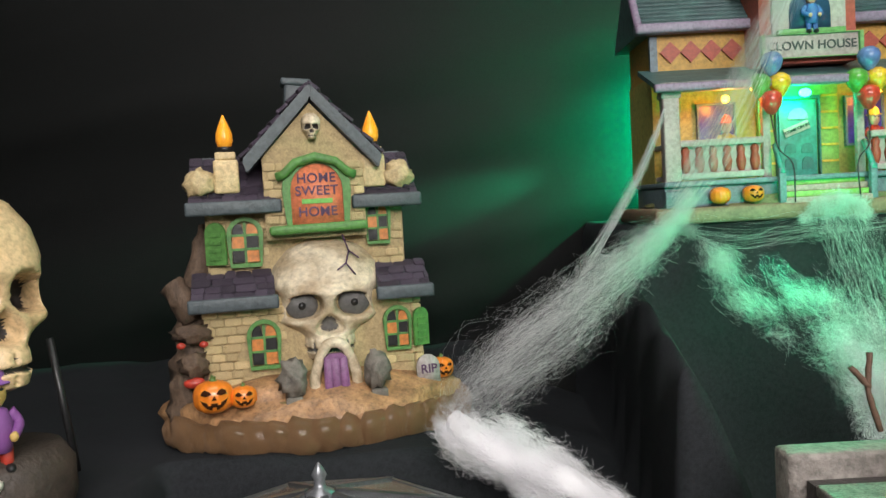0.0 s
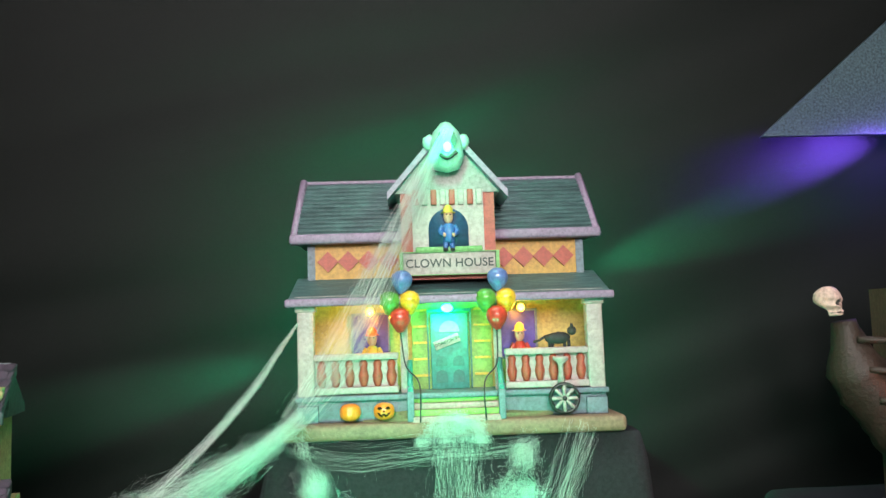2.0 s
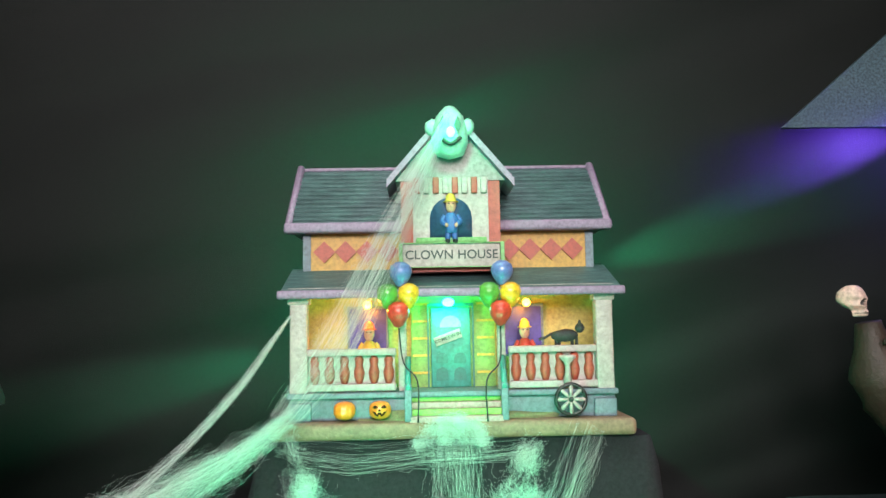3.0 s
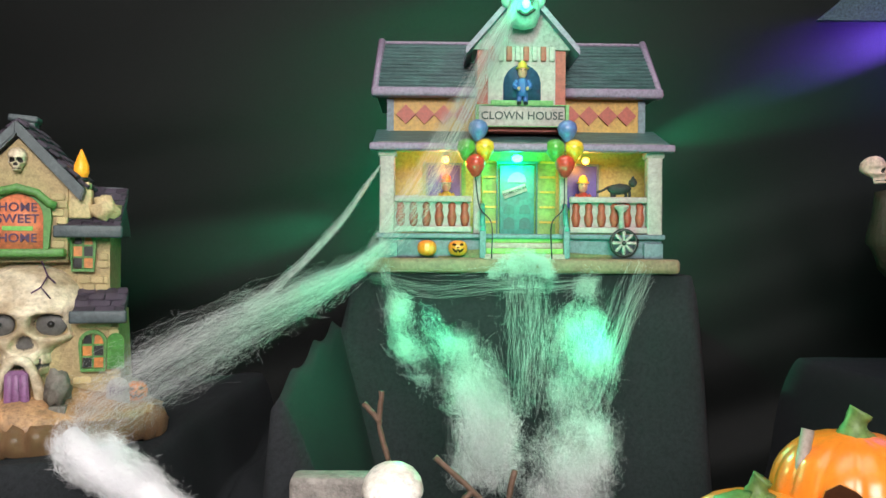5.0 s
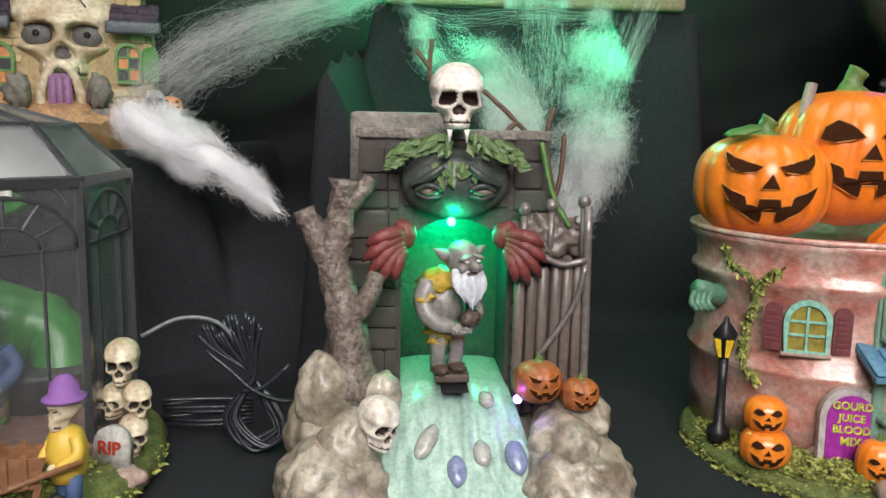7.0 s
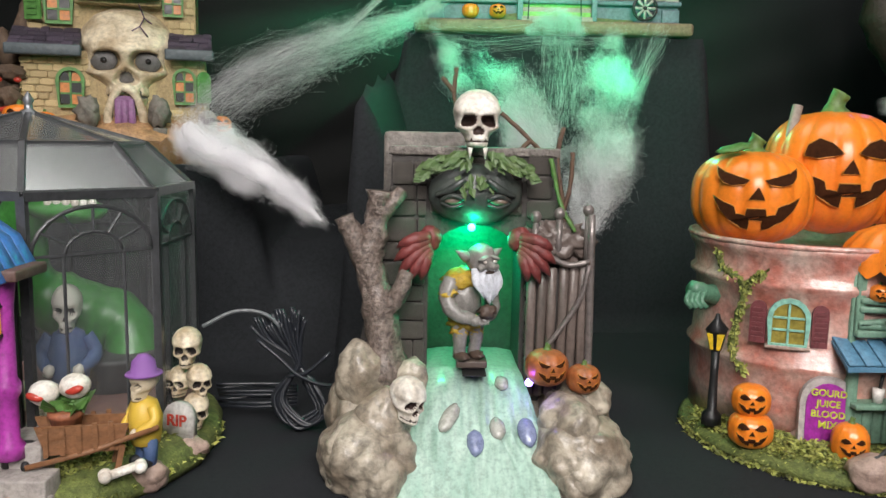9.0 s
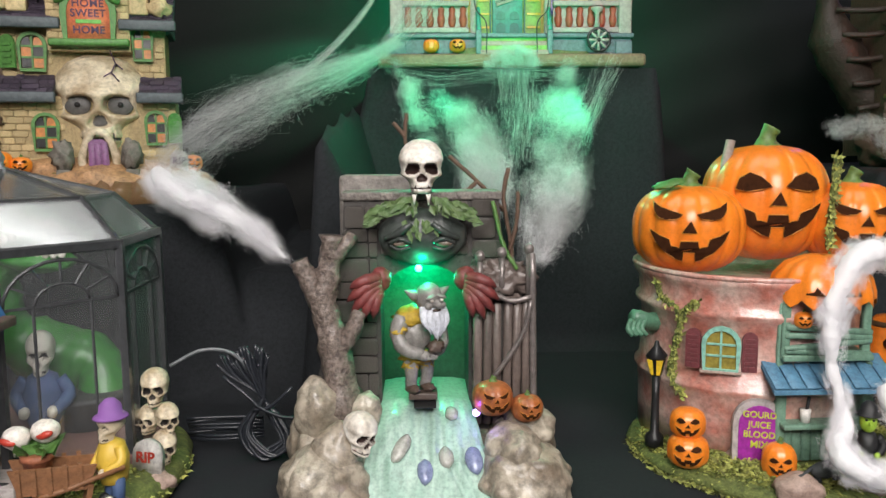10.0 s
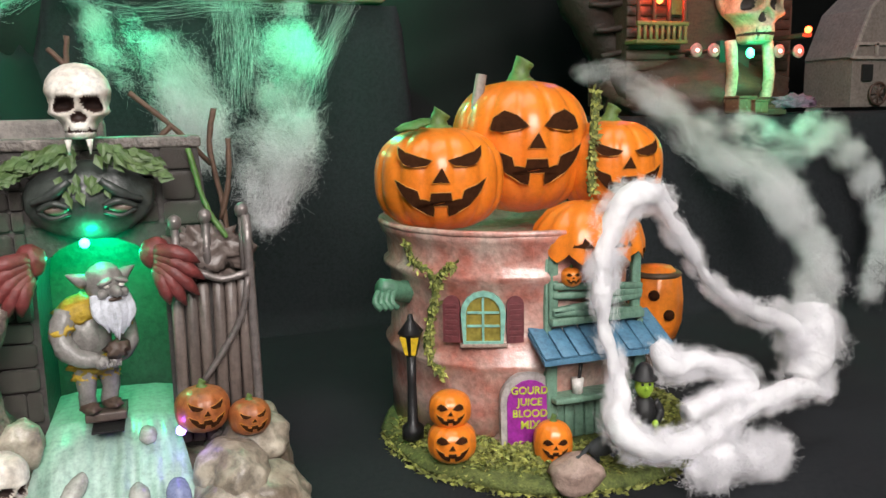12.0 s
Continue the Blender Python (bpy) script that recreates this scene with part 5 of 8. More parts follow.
add_slot(blob(0.0108, 0.0095, 0.0145, lump=0.15, freq=2), 0, M(-0.0015, 0.001, 0.034, 10, 0, 0))
add_slot(blob(0.0120, 0.0100, 0.0060, lump=0.35, freq=4), 1, M(-0.0025, 0.001, 0.0465, 8, -10, 0))
add_slot(blob(0.0105, 0.0092, 0.0052, lump=0.4, freq=5), 1, M(-0.001, 0.0, 0.0215))
for sx in (-1, 1):
    add_slot(tube(smooth_line([(sx * 0.0045, 0, 0.023), (sx * 0.0058, -0.002, 0.012), (sx * 0.0050, 0, 0.003)], 4), [0.0056, 0.0054, 0.005, 0.0046, 0.0042, 0.004, 0.0038, 0.0038, 0.004], 10, rough=0.08), 0)
    add_slot(blob(0.0056, 0.0052, 0.0034, lump=0.45, freq=5), 1, M(sx * 0.0054, -0.001, 0.0165))
    add_slot(blob(0.004, 0.0065, 0.0028, lump=0.25), 3, M(sx * 0.0054, -0.003, 0.0028))
    add_slot(tube(smooth_line([(sx * 0.0110, 0, 0.0465), (sx * 0.0155, -0.002, 0.0365), (sx * 0.0125, -0.008, 0.0285), (sx * 0.003, -0.0130, 0.0255)], 4), [0.0052] * 4 + [0.0047] * 4 + [0.0040] * 3 + [0.0036, 0.0034], 10, rough=0.1), 0)
    add_slot(blob(0.0060, 0.0056, 0.0036, lump=0.5, freq=5), 1, M(sx * 0.0140, -0.0015, 0.0395, 0, sx * 25, 0))
    add_slot(blob(0.0034, 0.0036, 0.0030, lump=0.25), 0, M(sx * 0.0030, -0.0140, 0.0250))
    for k in range(4):
        add_slot(tube([(sx * 0.003 + 0.0013 * (k - 1.5), -0.0160, 0.0255), (sx * 0.002 + 0.0013 * (k - 1.5), -0.0178, 0.0230)], [0.0008, 0.0005], 6), 0)
    add_slot(lathe([(0.0032, 0), (0.0030, 0.003), (0.0012, 0.0075), (0.0002, 0.0095)], 8), 0, M(0.004 + sx * 0.0080, -0.006, 0.0590, 0, sx * 62, 0))
add_slot(blob(0.0086, 0.0094, 0.0086, lump=0.10, freq=2), 0, M(0.004, -0.008, 0.0585))
add_slot(blob(0.0024, 0.0050, 0.0028, lump=0.1, sub=2), 0, M(0.0045, -0.0175, 0.0555))
for sx in (-1, 1):
    add_slot(blob(0.0038, 0.0024, 0.0013, lump=0.2, sub=2), 0, M(0.0045 + sx * 0.0038, -0.0165, 0.0598, 0, sx * 18, 0))
    add_slot(blob(0.0024, 0.0022, 0.0022, lump=0.1, sub=2), 0, M(0.0045 + sx * 0.0050, -0.0155, 0.0545))
    add_slot(blob(0.0014, 0.001, 0.0009, lump=0, sub=2), 4, M(0.0045 + sx * 0.0035, -0.0170, 0.0578))
add_slot(blob(0.0034, 0.001, 0.0009, lump=0.1, sub=2), 3, M(0.0045, -0.0172, 0.0520))
for j in range(46):
    a = rl.uniform(-1, 1)
    low = 0.0350 + 0.0055 * abs(a) + rl.uniform(-0.0015, 0.002)
    add_slot(tube(smooth_line([(0.0045 + a * 0.0076, -0.0145 + 0.003 * abs(a), 0.0525 + 0.001 * abs(a)), (0.0045 + a * 0.0088 + rl.uniform(-0.001, 0.001), -0.0180 + 0.003 * abs(a), 0.0455), (0.0045 + a * 0.0050, -0.0175, low)], 3), [0.0017, 0.0019, 0.0018, 0.0015, 0.0012, 0.0008, 0.0004], 6), 2)
add_slot(blob(0.0052, 0.0045, 0.0042, lump=0.5, freq=4), 3, M(0.004, -0.0165, 0.0300))
gob = lone("goblin_figurine", gb, mat("goblin_grey", (0.26, 0.25, 0.23), 0.45, second=(0.12, 0.10, 0.10), scale=140, bump=0.5, coat=0.3), "grey bearded goblin figure in ragged yellow clothes on a stand", "figurine")
for mm in (mat("ragged_yellow", (0.50, 0.34, 0.03), 0.6, second=(0.22, 0.13, 0.02), scale=260, bump=0.8), mat("beard_white", (0.62, 0.64, 0.70), 0.5, scale=200, bump=0.4), mat("boot_brown", (0.09, 0.06, 0.045), 0.5), bone_pale):
    gob.data.materials.append(mm)
gob.matrix_world = M(CX - 0.003, CY, TABLE + 0.0552, 0, 0, 28, (0.92, 0.95, 0.99))

# ---- the pumpkin house at the front ----
PX, PY = 0.416, 0.345
juice = thing("pumpkin_house", M(PX, PY, TABLE), "pink barrel toy house crowned with carved pumpkins", "model house")
pink = mat("pink_glaze", (0.46, 0.16, 0.12), 0.28, second=(0.58, 0.44, 0.38), scale=55, amount=0.95, bump=0.7, bump_scale=190, coat=0.7, sharp=0.16, fine=0.2)
mint = mat("mint_wood", (0.19, 0.33, 0.24), 0.5, second=(0.09, 0.17, 0.12), scale=150, amount=0.7, bump=0.6, stretch=(1, 1, 0.2), vary=0.15)
mint_bright = mat("mint_trim", (0.25, 0.52, 0.42), 0.45, scale=120, amount=0.3)
maroon = mat("maroon_paint", (0.17, 0.045, 0.05), 0.5, scale=150, amount=0.4)
glass_amber = mat("amber_pane", (0.30, 0.24, 0.05), 0.25, scale=90)
cream_in = mat("cream_inside", (0.45, 0.36, 0.26), 0.6, scale=80)
rock_pink = mat("rose_rock", (0.40, 0.29, 0.24), 0.55, second=(0.18, 0.11, 0.09), scale=90, bump=0.6)
squash = Matrix.Diagonal((0.97, 1.0, 1.0, 1))


def ring_wobble(b, amp, freq):
    for v in b.verts:
        v.co += Vector((v.co.x, v.co.y, 0)).normalized() * amp * noise.noise(v.co * freq)
    return b


part("turf_base", ring_wobble(lathe([(0.090, 0), (0.093, 0.004), (0.089, 0.007), (0.075, 0.010), (0.02, 0.012)], 60, M(0.010, -0.020, 0) @ Matrix.Diagonal((0.98, 1.0, 1, 1))), 0.004, 45), moss, juice, "mossy green base")
part("barrel_wall", ring_wobble(lathe([(0.0715, 0.008), (0.0715, 0.030), (0.072, 0.048), (0.0745, 0.051), (0.0745, 0.053), (0.0715, 0.056), (0.070, 0.080), (0.071, 0.094), (0.0745, 0.097), (0.0745, 0.0995), (0.072, 0.102), (0.073, 0.113), (0.0755, 0.1165), (0.0765, 0.120), (0.0735, 0.1225), (0.068, 0.112), (0.03, 0.110)], 72, M(0, 0.004, 0) @ squash), 0.0008, 60), pink, juice, "pink glazed barrel wall")
part("rim_highlight", tube([(0.0758 * 0.97 * math.cos(a * math.pi / 36), 0.004 + 0.0758 * math.sin(a * math.pi / 36), 0.1215) for a in range(73)], 0.0018, 6), pink, juice)


def barrel_y(x, z=0.06):
    return 0.004 - 0.0716 * math.sqrt(max(0.02, 1 - (x / (0.0716 * 0.97)) ** 2))


# moss tufts and stones round the base
rt = random.Random(5)


def tuft_blades(b, n, place, size, seed):
    rnd = random.Random(seed)
    for _ in range(n):
        p = Vector(place(rnd))
        a = rnd.uniform(0, 2 * math.pi)
        d = Vector((math.cos(a), math.sin(a), rnd.uniform(0.3, 1.2))).normalized()
        side = d.cross(Vector((rnd.uniform(-1, 1), rnd.uniform(-1, 1), 0.5))).normalized() * size * 0.22
        L = size * rnd.uniform(0.6, 1.4)
        q = p + d * L * 0.6
        e = p + d * L + Vector((0, 0, -0.25 * L))
        v = [b.verts.new(c) for c in (p - side, p + side, q + side * 0.7, q - side * 0.7, e)]
        b.faces.new((v[0], v[1], v[2], v[3]))
        b.faces.new((v[3], v[2], v[4]))
    return b


def round_base(rx, ry, cx, cy, z):
    def place(rnd):
        a, q = rnd.uniform(math.pi * 0.92, math.pi * 2.08), rnd.uniform(0.66, 1.015)
        return (cx + rx * q * math.cos(a), cy + ry * q * math.sin(a), z - 0.012 * max(0, (q - 0.72) / 0.28) ** 2)
    return place


moss_blade = mat("moss_blade", (0.36, 0.36, 0.09), 0.7, second=(0.13, 0.17, 0.04), scale=160, amount=0.9, island=0.65)
o = part("moss", tuft_blades(bmesh.new(), 7000, round_base(0.091, 0.092, 0.010, -0.020, 0.0125), 0.0046, 6), moss_blade, juice, "yellow-green moss", False)
tagged(o, kind="stuff")
for x, y, s in ((-0.026, -0.062, 0.011), (-0.012, -0.105, 0.013), (0.035, -0.100, 0.010)):
    part("stone", blob(s, s * 0.8, s * 0.75, M(x, y, 0.010), lump=0.3, freq=1.6, seed=int(s * 999)), rock_pink, juice)
# pumpkins on top
for x, y, z, r, h, th, ang in ((-0.042, 0.002, 0.1455, 0.0365, 0.0295, -17, True), (0.017, 0.022, 0.1610, 0.0415, 0.0405, -11, False), (0.066, 0.000, 0.1485, 0.0315, 0.0280, -10, True)):
    pumpkin(juice, M(x, y, z, 0, 0, th), r, h, ribs=14, angry=ang, name="carved_pumpkin")
part("pipe", tube([(-0.022, 0.012, 0.150), (-0.010, 0.016, 0.203)], 0.0032, 10), mat("pipe_grey", (0.30, 0.24, 0.20), 0.5, scale=120), juice)


def beaded_vine(parent, line, r, leaf_n, seed, name="vine"):
    pts = smooth_line(line, 6)
    v = part(name, tube(pts, r, 7, rough=0.35, seed=seed), moss, parent)
    rnd = random.Random(seed)
    pl = []
    for p in pts:
        for _ in range(leaf_n):
            pl.append((p + Vector((rnd.uniform(-r, r), rnd.uniform(-r, 0), rnd.uniform(-r, r))), (rnd.uniform(-1, 1), -0.6, rnd.uniform(-1, 1))))
    part("leaves", leaf_cluster(pl, 0.0034, seed), moss_blade, v, "", False)
    return v


beaded_vine(juice, [(0.0485, -0.012, 0.192), (0.0445, -0.019, 0.176), (0.042, -0.021, 0.155), (0.041, -0.022, 0.135)], 0.0022, 9, 3)
vl = lambda x, z: (x, barrel_y(x) - 0.003, z)
beaded_vine(juice, [vl(-0.0675, 0.116), vl(-0.0655, 0.104), vl(-0.0585, 0.095), vl(-0.0606, 0.072), vl(-0.0612, 0.057), vl(-0.0566, 0.045)], 0.0021, 7, 4)
beaded_vine(juice, [vl(-0.0590, 0.093), vl(-0.0555, 0.100), vl(-0.0520, 0.105)], 0.0019, 7, 5)
part("leaf", blob(0.010, 0.007, 0.002, M(-0.060, -0.012, 0.1755, 10, -14, 0), lump=0.3), leaf_green, juice)
# window with shutters
wx = -0.039
wm = M(wx, barrel_y(wx) - 0.0006, 0.066, 0, 0, -22)
w = part("window", ring_of(arch(0.0175, 0.0235, 8), 0.0022, -0.0025), mint_bright, juice, "mint arched window", False)
w.matrix_local = wm
part("pane", prism(arch(0.0175, 0.0235, 8), -0.001), glass_amber, w, "", False)
for x in (-0.0001,):
    part("glazing_bar", box(0.0012, 0.002, 0.0228, M(x, -0.0012, 0)), mint_bright, w, "", False)
for z in (0.0075, 0.0145):
    part("glazing_bar", box(0.0165, 0.002, 0.0011, M(0, -0.0012, z)), mint_bright, w, "", False)
part("sill", box(0.024, 0.004, 0.002, M(0, -0.001, -0.0032), 0.0006), rock_pink, w)
for sx in (-1, 1):
    sh = part("shutter", prism(arch(0.0088, 0.0245, 6), -0.0024), maroon, w, "maroon louvred shutter", False)
    sh.matrix_local = M(sx * 0.0160, 0.0012 if sx > 0 else 0.0026, -0.001, 0, 0, sx * 10)
    for j in range(7):
        part("slat", box(0.0062, 0.0012, 0.0015, M(0, -0.0026, 0.002 + j * 0.0028)), maroon, sh, "", False)
# tombstone menu
tm = part("menu_stone", prism(arch(0.030, 0.044, 10), -0.004), mat("grave_grey", (0.42, 0.38, 0.36)), juice, "grey stone menu with purple face", False)
tm.matrix_local = M(-0.0195, barrel_y(-0.0195) - 0.0025, 0.0065, -3, 0, -8)
pn = part("purple_panel", prism(arch(0.0235, 0.039, 10), -0.001, M(0, -0.0038, 0.001)), mat("magenta_panel", (0.32, 0.02, 0.30), 0.5, scale=120, amount=0.3), tm, "", False)
lime = mat("lime_letters", (0.55, 0.62, 0.06), 0.5)
for wd, z in (("GOURD", 0.0345), ("JUICE", 0.0285), ("BLOOD", 0.0225), ("MIX", 0.0165)):
    lettering(wd, 0.0054 if len(wd) > 3 else 0.0060, M(0, -0.0052, z, 0, 3, 0), lime, pn)
# lamp post and the green arm
lp = part("lamp_post", lathe([(0.006, 0), (0.006, 0.006), (0.003, 0.009), (0.0024, 0.030), (0.0026, 0.046)], 10, M(-0.0715, -0.034, 0.010)), iron, juice, "black lamp post")
lan = part("lantern", lathe([(0.0035, 0.056), (0.0062, 0.067), (0.0072, 0.0685), (0.002, 0.075), (0.0012, 0.078)], 6, M(-0.0715, -0.034, 0)), iron, lp)
part("lantern_glass", lathe([(0.0034, 0.0565), (0.0062, 0.0665)], 4, M(-0.0715, -0.0345, 0, 0, 0, 15, (1.12, 1.12, 1))), mat("yellow_glass", (0.75, 0.52, 0.03), 0.3, emit=(1, 0.6, 0.05), power=0.15), lp, "yellow pane", False)
arm = bmesh.new()
tube(smooth_line([(-0.058, -0.004, 0.083), (-0.072, -0.016, 0.087), (-0.084, -0.020, 0.091)], 4), [0.006] * 4 + [0.0055] * 3 + [0.005, 0.0045], 10, arm, None, 0.15)
for j in range(4):
    tube(smooth_line([(-0.076 - j * 0.003, -0.022, 0.089), (-0.079 - j * 0.003, -0.026, 0.084), (-0.076 - j * 0.003, -0.027, 0.080)], 3), 0.0017, 6, arm)
part("green_gargoyle_arm", arm, mat("gargoyle_green", (0.10, 0.24, 0.15), 0.45, second=(0.04, 0.09, 0.06), scale=150, bump=0.5, coat=0.2), juice, "green scaly clawed arm")
# the two-storey stall
sy = -0.070
part("stall_side", box(0.004, 0.040, 0.100, M(-0.008, sy + 0.022, 0.012), 0.001), mint, juice)
part("stall_side", box(0.004, 0.040, 0.060, M(0.046, sy + 0.022, 0.012), 0.001), mint, juice)
part("stall_back", box(0.054, 0.003, 0.095, M(0.019, sy + 0.030, 0.014)), cream_in, juice, "", False)
for x in (-0.008, 0.044):
    part("stall_post", box(0.006, 0.005, 0.052, M(x, sy, 0.012), 0.001), mint, juice)
for j in range(8):
    part("counter_plank", box(0.0056, 0.003, 0.023, M(-0.0025 + j * 0.0060, sy + 0.002, 0.012), 0.0006, seg=1), mint, juice)
part("counter", box(0.054, 0.014, 0.003, M(0.018, sy - 0.002, 0.0345), 0.0008), mint, juice)
aw = part("awning", prism([(sy - 0.014, 0.0600), (sy + 0.012, 0.0735), (sy + 0.012, 0.0715), (sy - 0.014, 0.0575)], 0.074, M(-0.018) @ pose(0, 0, 0, 0, 0, -90) @ Matrix.Diagonal((-1, 1, 1, 1))), mat("awning_blue", (0.10, 0.24, 0.36), 0.5, second=(0.05, 0.12, 0.2), scale=120, bump=0.4), juice, "blue boarded awning", False)
for j in range(8):
    part("awning_board", box(0.0086, 0.029, 0.0016, M(-0.0135 + j * 0.0093, sy - 0.001, 0.0672, 27.5, 0, rt.uniform(-1.5, 1.5)), 0.0005, seg=1), mat("awning_blue", (0.1, 0.24, 0.36)), aw)
part("balcony_floor", box(0.054, 0.032, 0.004, M(0.019, sy + 0.014, 0.0735), 0.001), mint, juice)
for j, (z, a) in enumerate(((0.077, 3), (0.0815, -5), (0.0865, 2), (0.0905, 4))):
    part("balcony_board", box(0.052, 0.003, 0.0036, M(0.019, sy, z, 0, a, 0), 0.0008, seg=1), mint, juice)
for x in (-0.006, 0.042):
    part("balcony_post", box(0.005, 0.004, 0.042, M(x, sy + 0.002, 0.074), 0.001), mint, juice)
hood_bm = lathe([(r, z) for r, z in [(0.0300, 0.0), (0.0298, 0.006), (0.0275, 0.014), (0.021, 0.0215), (0.011, 0.0255), (0.002, 0.026)]], 56, None, None, 14, 0.10, False)
for v in hood_bm.verts:
    if v.co.z < 0.001:
        v.co.z += 0.0025 * math.sin(14 * math.atan2(v.co.y, v.co.x))
hood = part("pumpkin_hood", hood_bm, orange_resin, juice, "half-pumpkin hood over the balcony")
hood.matrix_local = M(0.019, sy + 0.012, 0.1090, 0, 0, -14)
# dark plates on the hood paint the shade of its carved holes
for pts in ([(-0.014, 0.006), (-0.004, 0.006), (-0.010, 0.013)], [(0.006, 0.006), (0.016, 0.006), (0.013, 0.013)], [(-0.002, 0.003), (0.004, 0.003), (0.001, 0.007)]):
    line = []
    for x, z in pts:
        r = 0.0302 - 0.0029 * (z / 0.014) ** 2 - 0.003 * max(0, z - 0.010) / 0.004
        line.append((x, -math.sqrt(max(1e-5, r * r - x * x)) - 0.0006, z))
    b = bmesh.new()
    b.faces.new([b.verts.new(p) for p in line])
    rr = bmesh.ops.extrude_face_region(b, geom=b.faces[:])
    bmesh.ops.translate(b, verts=[v for v in rr["geom"] if isinstance(v, bmesh.types.BMVert)], vec=(0, 0.003, 0))
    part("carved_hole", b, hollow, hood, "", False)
# the hanging tall pumpkin
tall = part("tall_pumpkin", lathe([(0.004, -0.026), (0.013, -0.023), (0.0165, -0.012), (0.017, 0.002), (0.0155, 0.015), (0.010, 0.021), (0.003, 0.022)], 40, None, None, 10, 0.06), orange_resin, juice, "tall lidded pumpkin with round holes")
tall.matrix_local = M(0.092, -0.012, 0.066, 0, 0, -25)
part("lid_band", lathe([(0.0150, 0.0155), (0.0158, 0.017), (0.0140, 0.0185)], 30, None), mat("band_brown", (0.10, 0.06, 0.03), 0.5), tall)
# round holes are dark discs, their shade given by colour
for x, z in ((-0.003, 0.006), (0.006, -0.006)):
    part("hole", lathe([(0.0034, 0), (0.0030, 0.002)], 12, M(x, -0.0160, z, 90, 0, 0)), hollow, tall)
part("hanging_post", tube(smooth_line([(0.096, 0.0, 0.012), (0.096, 0.0, 0.042)], 3), 0.004, 8, rough=0.2), bark, juice)
# things standing at the pumpkin house
PM = M(PX, PY, TABLE)
for x, y, z, r, h in ((-0.060, -0.062, 0.0345, 0.0108, 0.0095), (-0.060, -0.064, 0.0180, 0.0125, 0.0105), (-0.014, -0.085, 0.0185, 0.0098, 0.0115)):
    pk = thing("jack_o_lantern", PM @ M(x, y, z, 0, 0, -18), "small carved orange pumpkin on the mossy base", "pumpkin", "small carved pumpkins")
    pumpkin(pk, M(), r, h, name="skin", stem=x > -0.05)
pk = thing("jack_o_lantern", PM @ M(0.003, sy - 0.001, 0.0985, 0, 0, -15), "tiny carved pumpkin on the stall balcony", "pumpkin", "small carved pumpkins")
pumpkin(pk, M(), 0.0055, 0.005, name="skin", stem=True)
figurine("shopkeeper_figurine", PM @ M(0.020, sy + 0.008, 0.078, 0, 0, -30), 0.022, blue_paint, iron, skin_paint, mat("hair_dark", (0.03, 0.02, 0.015), 0.6), "small dark-haired figure in blue on the stall balcony")
figurine("witch_figurine", PM @ M(0.030, -0.097, 0.014, 0, 0, -20), 0.024, iron, iron, mat("lime_skin", (0.35, 0.55, 0.05), 0.5), iron, "small green-faced witch figure in black")
black_cat = lone("cat_figurine", blob(0.001, 0.001, 0.001, sub=1), figure_grey, "small black cat figure on the mossy base", "figurine")
black_cat.data = bpy.data.objects["cat_figurine"].data
black_cat.matrix_world = PM @ M(0.006, -0.101, 0.013, 0, 0, 15, 1.15)
cup = thing("drink_cup", PM @ M(0.006, sy - 0.003, 0.0375), "white cup with a dark straw on the counter", "cup")
part("cup", lathe([(0.0026, 0), (0.0033, 0.008)], 12), white_paint, cup)
part("straw", tube([(0.0008, 0, 0.007), (0.002, 0, 0.0155)], 0.0010, 6), iron, cup)

# ---- the greenhouse at the front ----
GX, GY = -0.055, 0.313
green_house = thing("greenhouse", M(GX, GY, TABLE), "eight-sided glass toy greenhouse with a magenta-columned porch", "model house")
frame_grey = mat("frame_grey", (0.06, 0.062, 0.066), 0.32, 0.2, scale=120, bump=0.15, coat=0.3)
glass = bpy.data.materials.new("clear_glass")
glass.use_nodes = True
gn, gl = glass.node_tree.nodes, glass.node_tree.links.new
gn.remove(gn["Principled BSDF"])
tp, gs, fr, mx = gn.new("ShaderNodeBsdfTransparent"), gn.new("ShaderNodeBsdfGlossy"), gn.new("ShaderNodeFresnel"), gn.new("ShaderNodeMixShader")
tp.inputs["Color"].default_value = (0.93, 0.95, 0.95, 1)
gs.inputs["Roughness"].default_value = 0.12
gs.inputs["Color"].default_value = (0.9, 0.9, 0.9, 1)
fr.inputs["IOR"].default_value = 1.5
# thin dust, also standing in for pale room reflections on the panes
dust_sheen, dm = gn.new("ShaderNodeBsdfDiffuse"), gn.new("ShaderNodeMixShader")
dust_sheen.inputs["Color"].default_value = (0.7, 0.7, 0.72, 1)
dn, dr2 = gn.new("ShaderNodeTexNoise"), gn.new("ShaderNodeMapRange")
dn.inputs["Scale"].default_value = 22
dr2.inputs["To Min"].default_value, dr2.inputs["To Max"].default_value = 0.006, 0.05
gl(dn.outputs["Fac"], dr2.inputs["Value"])
gl(dr2.outputs["Result"], dm.inputs["Fac"])
gl(fr.outputs["Fac"], mx.inputs["Fac"])
gl(tp.outputs["BSDF"], mx.inputs[1])
gl(gs.outputs["BSDF"], mx.inputs[2])
gl(mx.outputs["Shader"], dm.inputs[1])
gl(dust_sheen.outputs["BSDF"], dm.inputs[2])
gl(dm.outputs["Shader"], gn["Material Output"].inputs["Surface"])
corner = lambda r, k, z: Vector((r * math.cos(math.radians(-67.5 + 45 * k)), r * math.sin(math.radians(-67.5 + 45 * k)), z))
R0, Z0, Z1 = 0.087, 0.020, 0.147


def bar(a, b2, w, parent, name="frame_bar", material=None):
    return part(name, tube([a, b2], w, 4), material or frame_grey, parent, "", False)


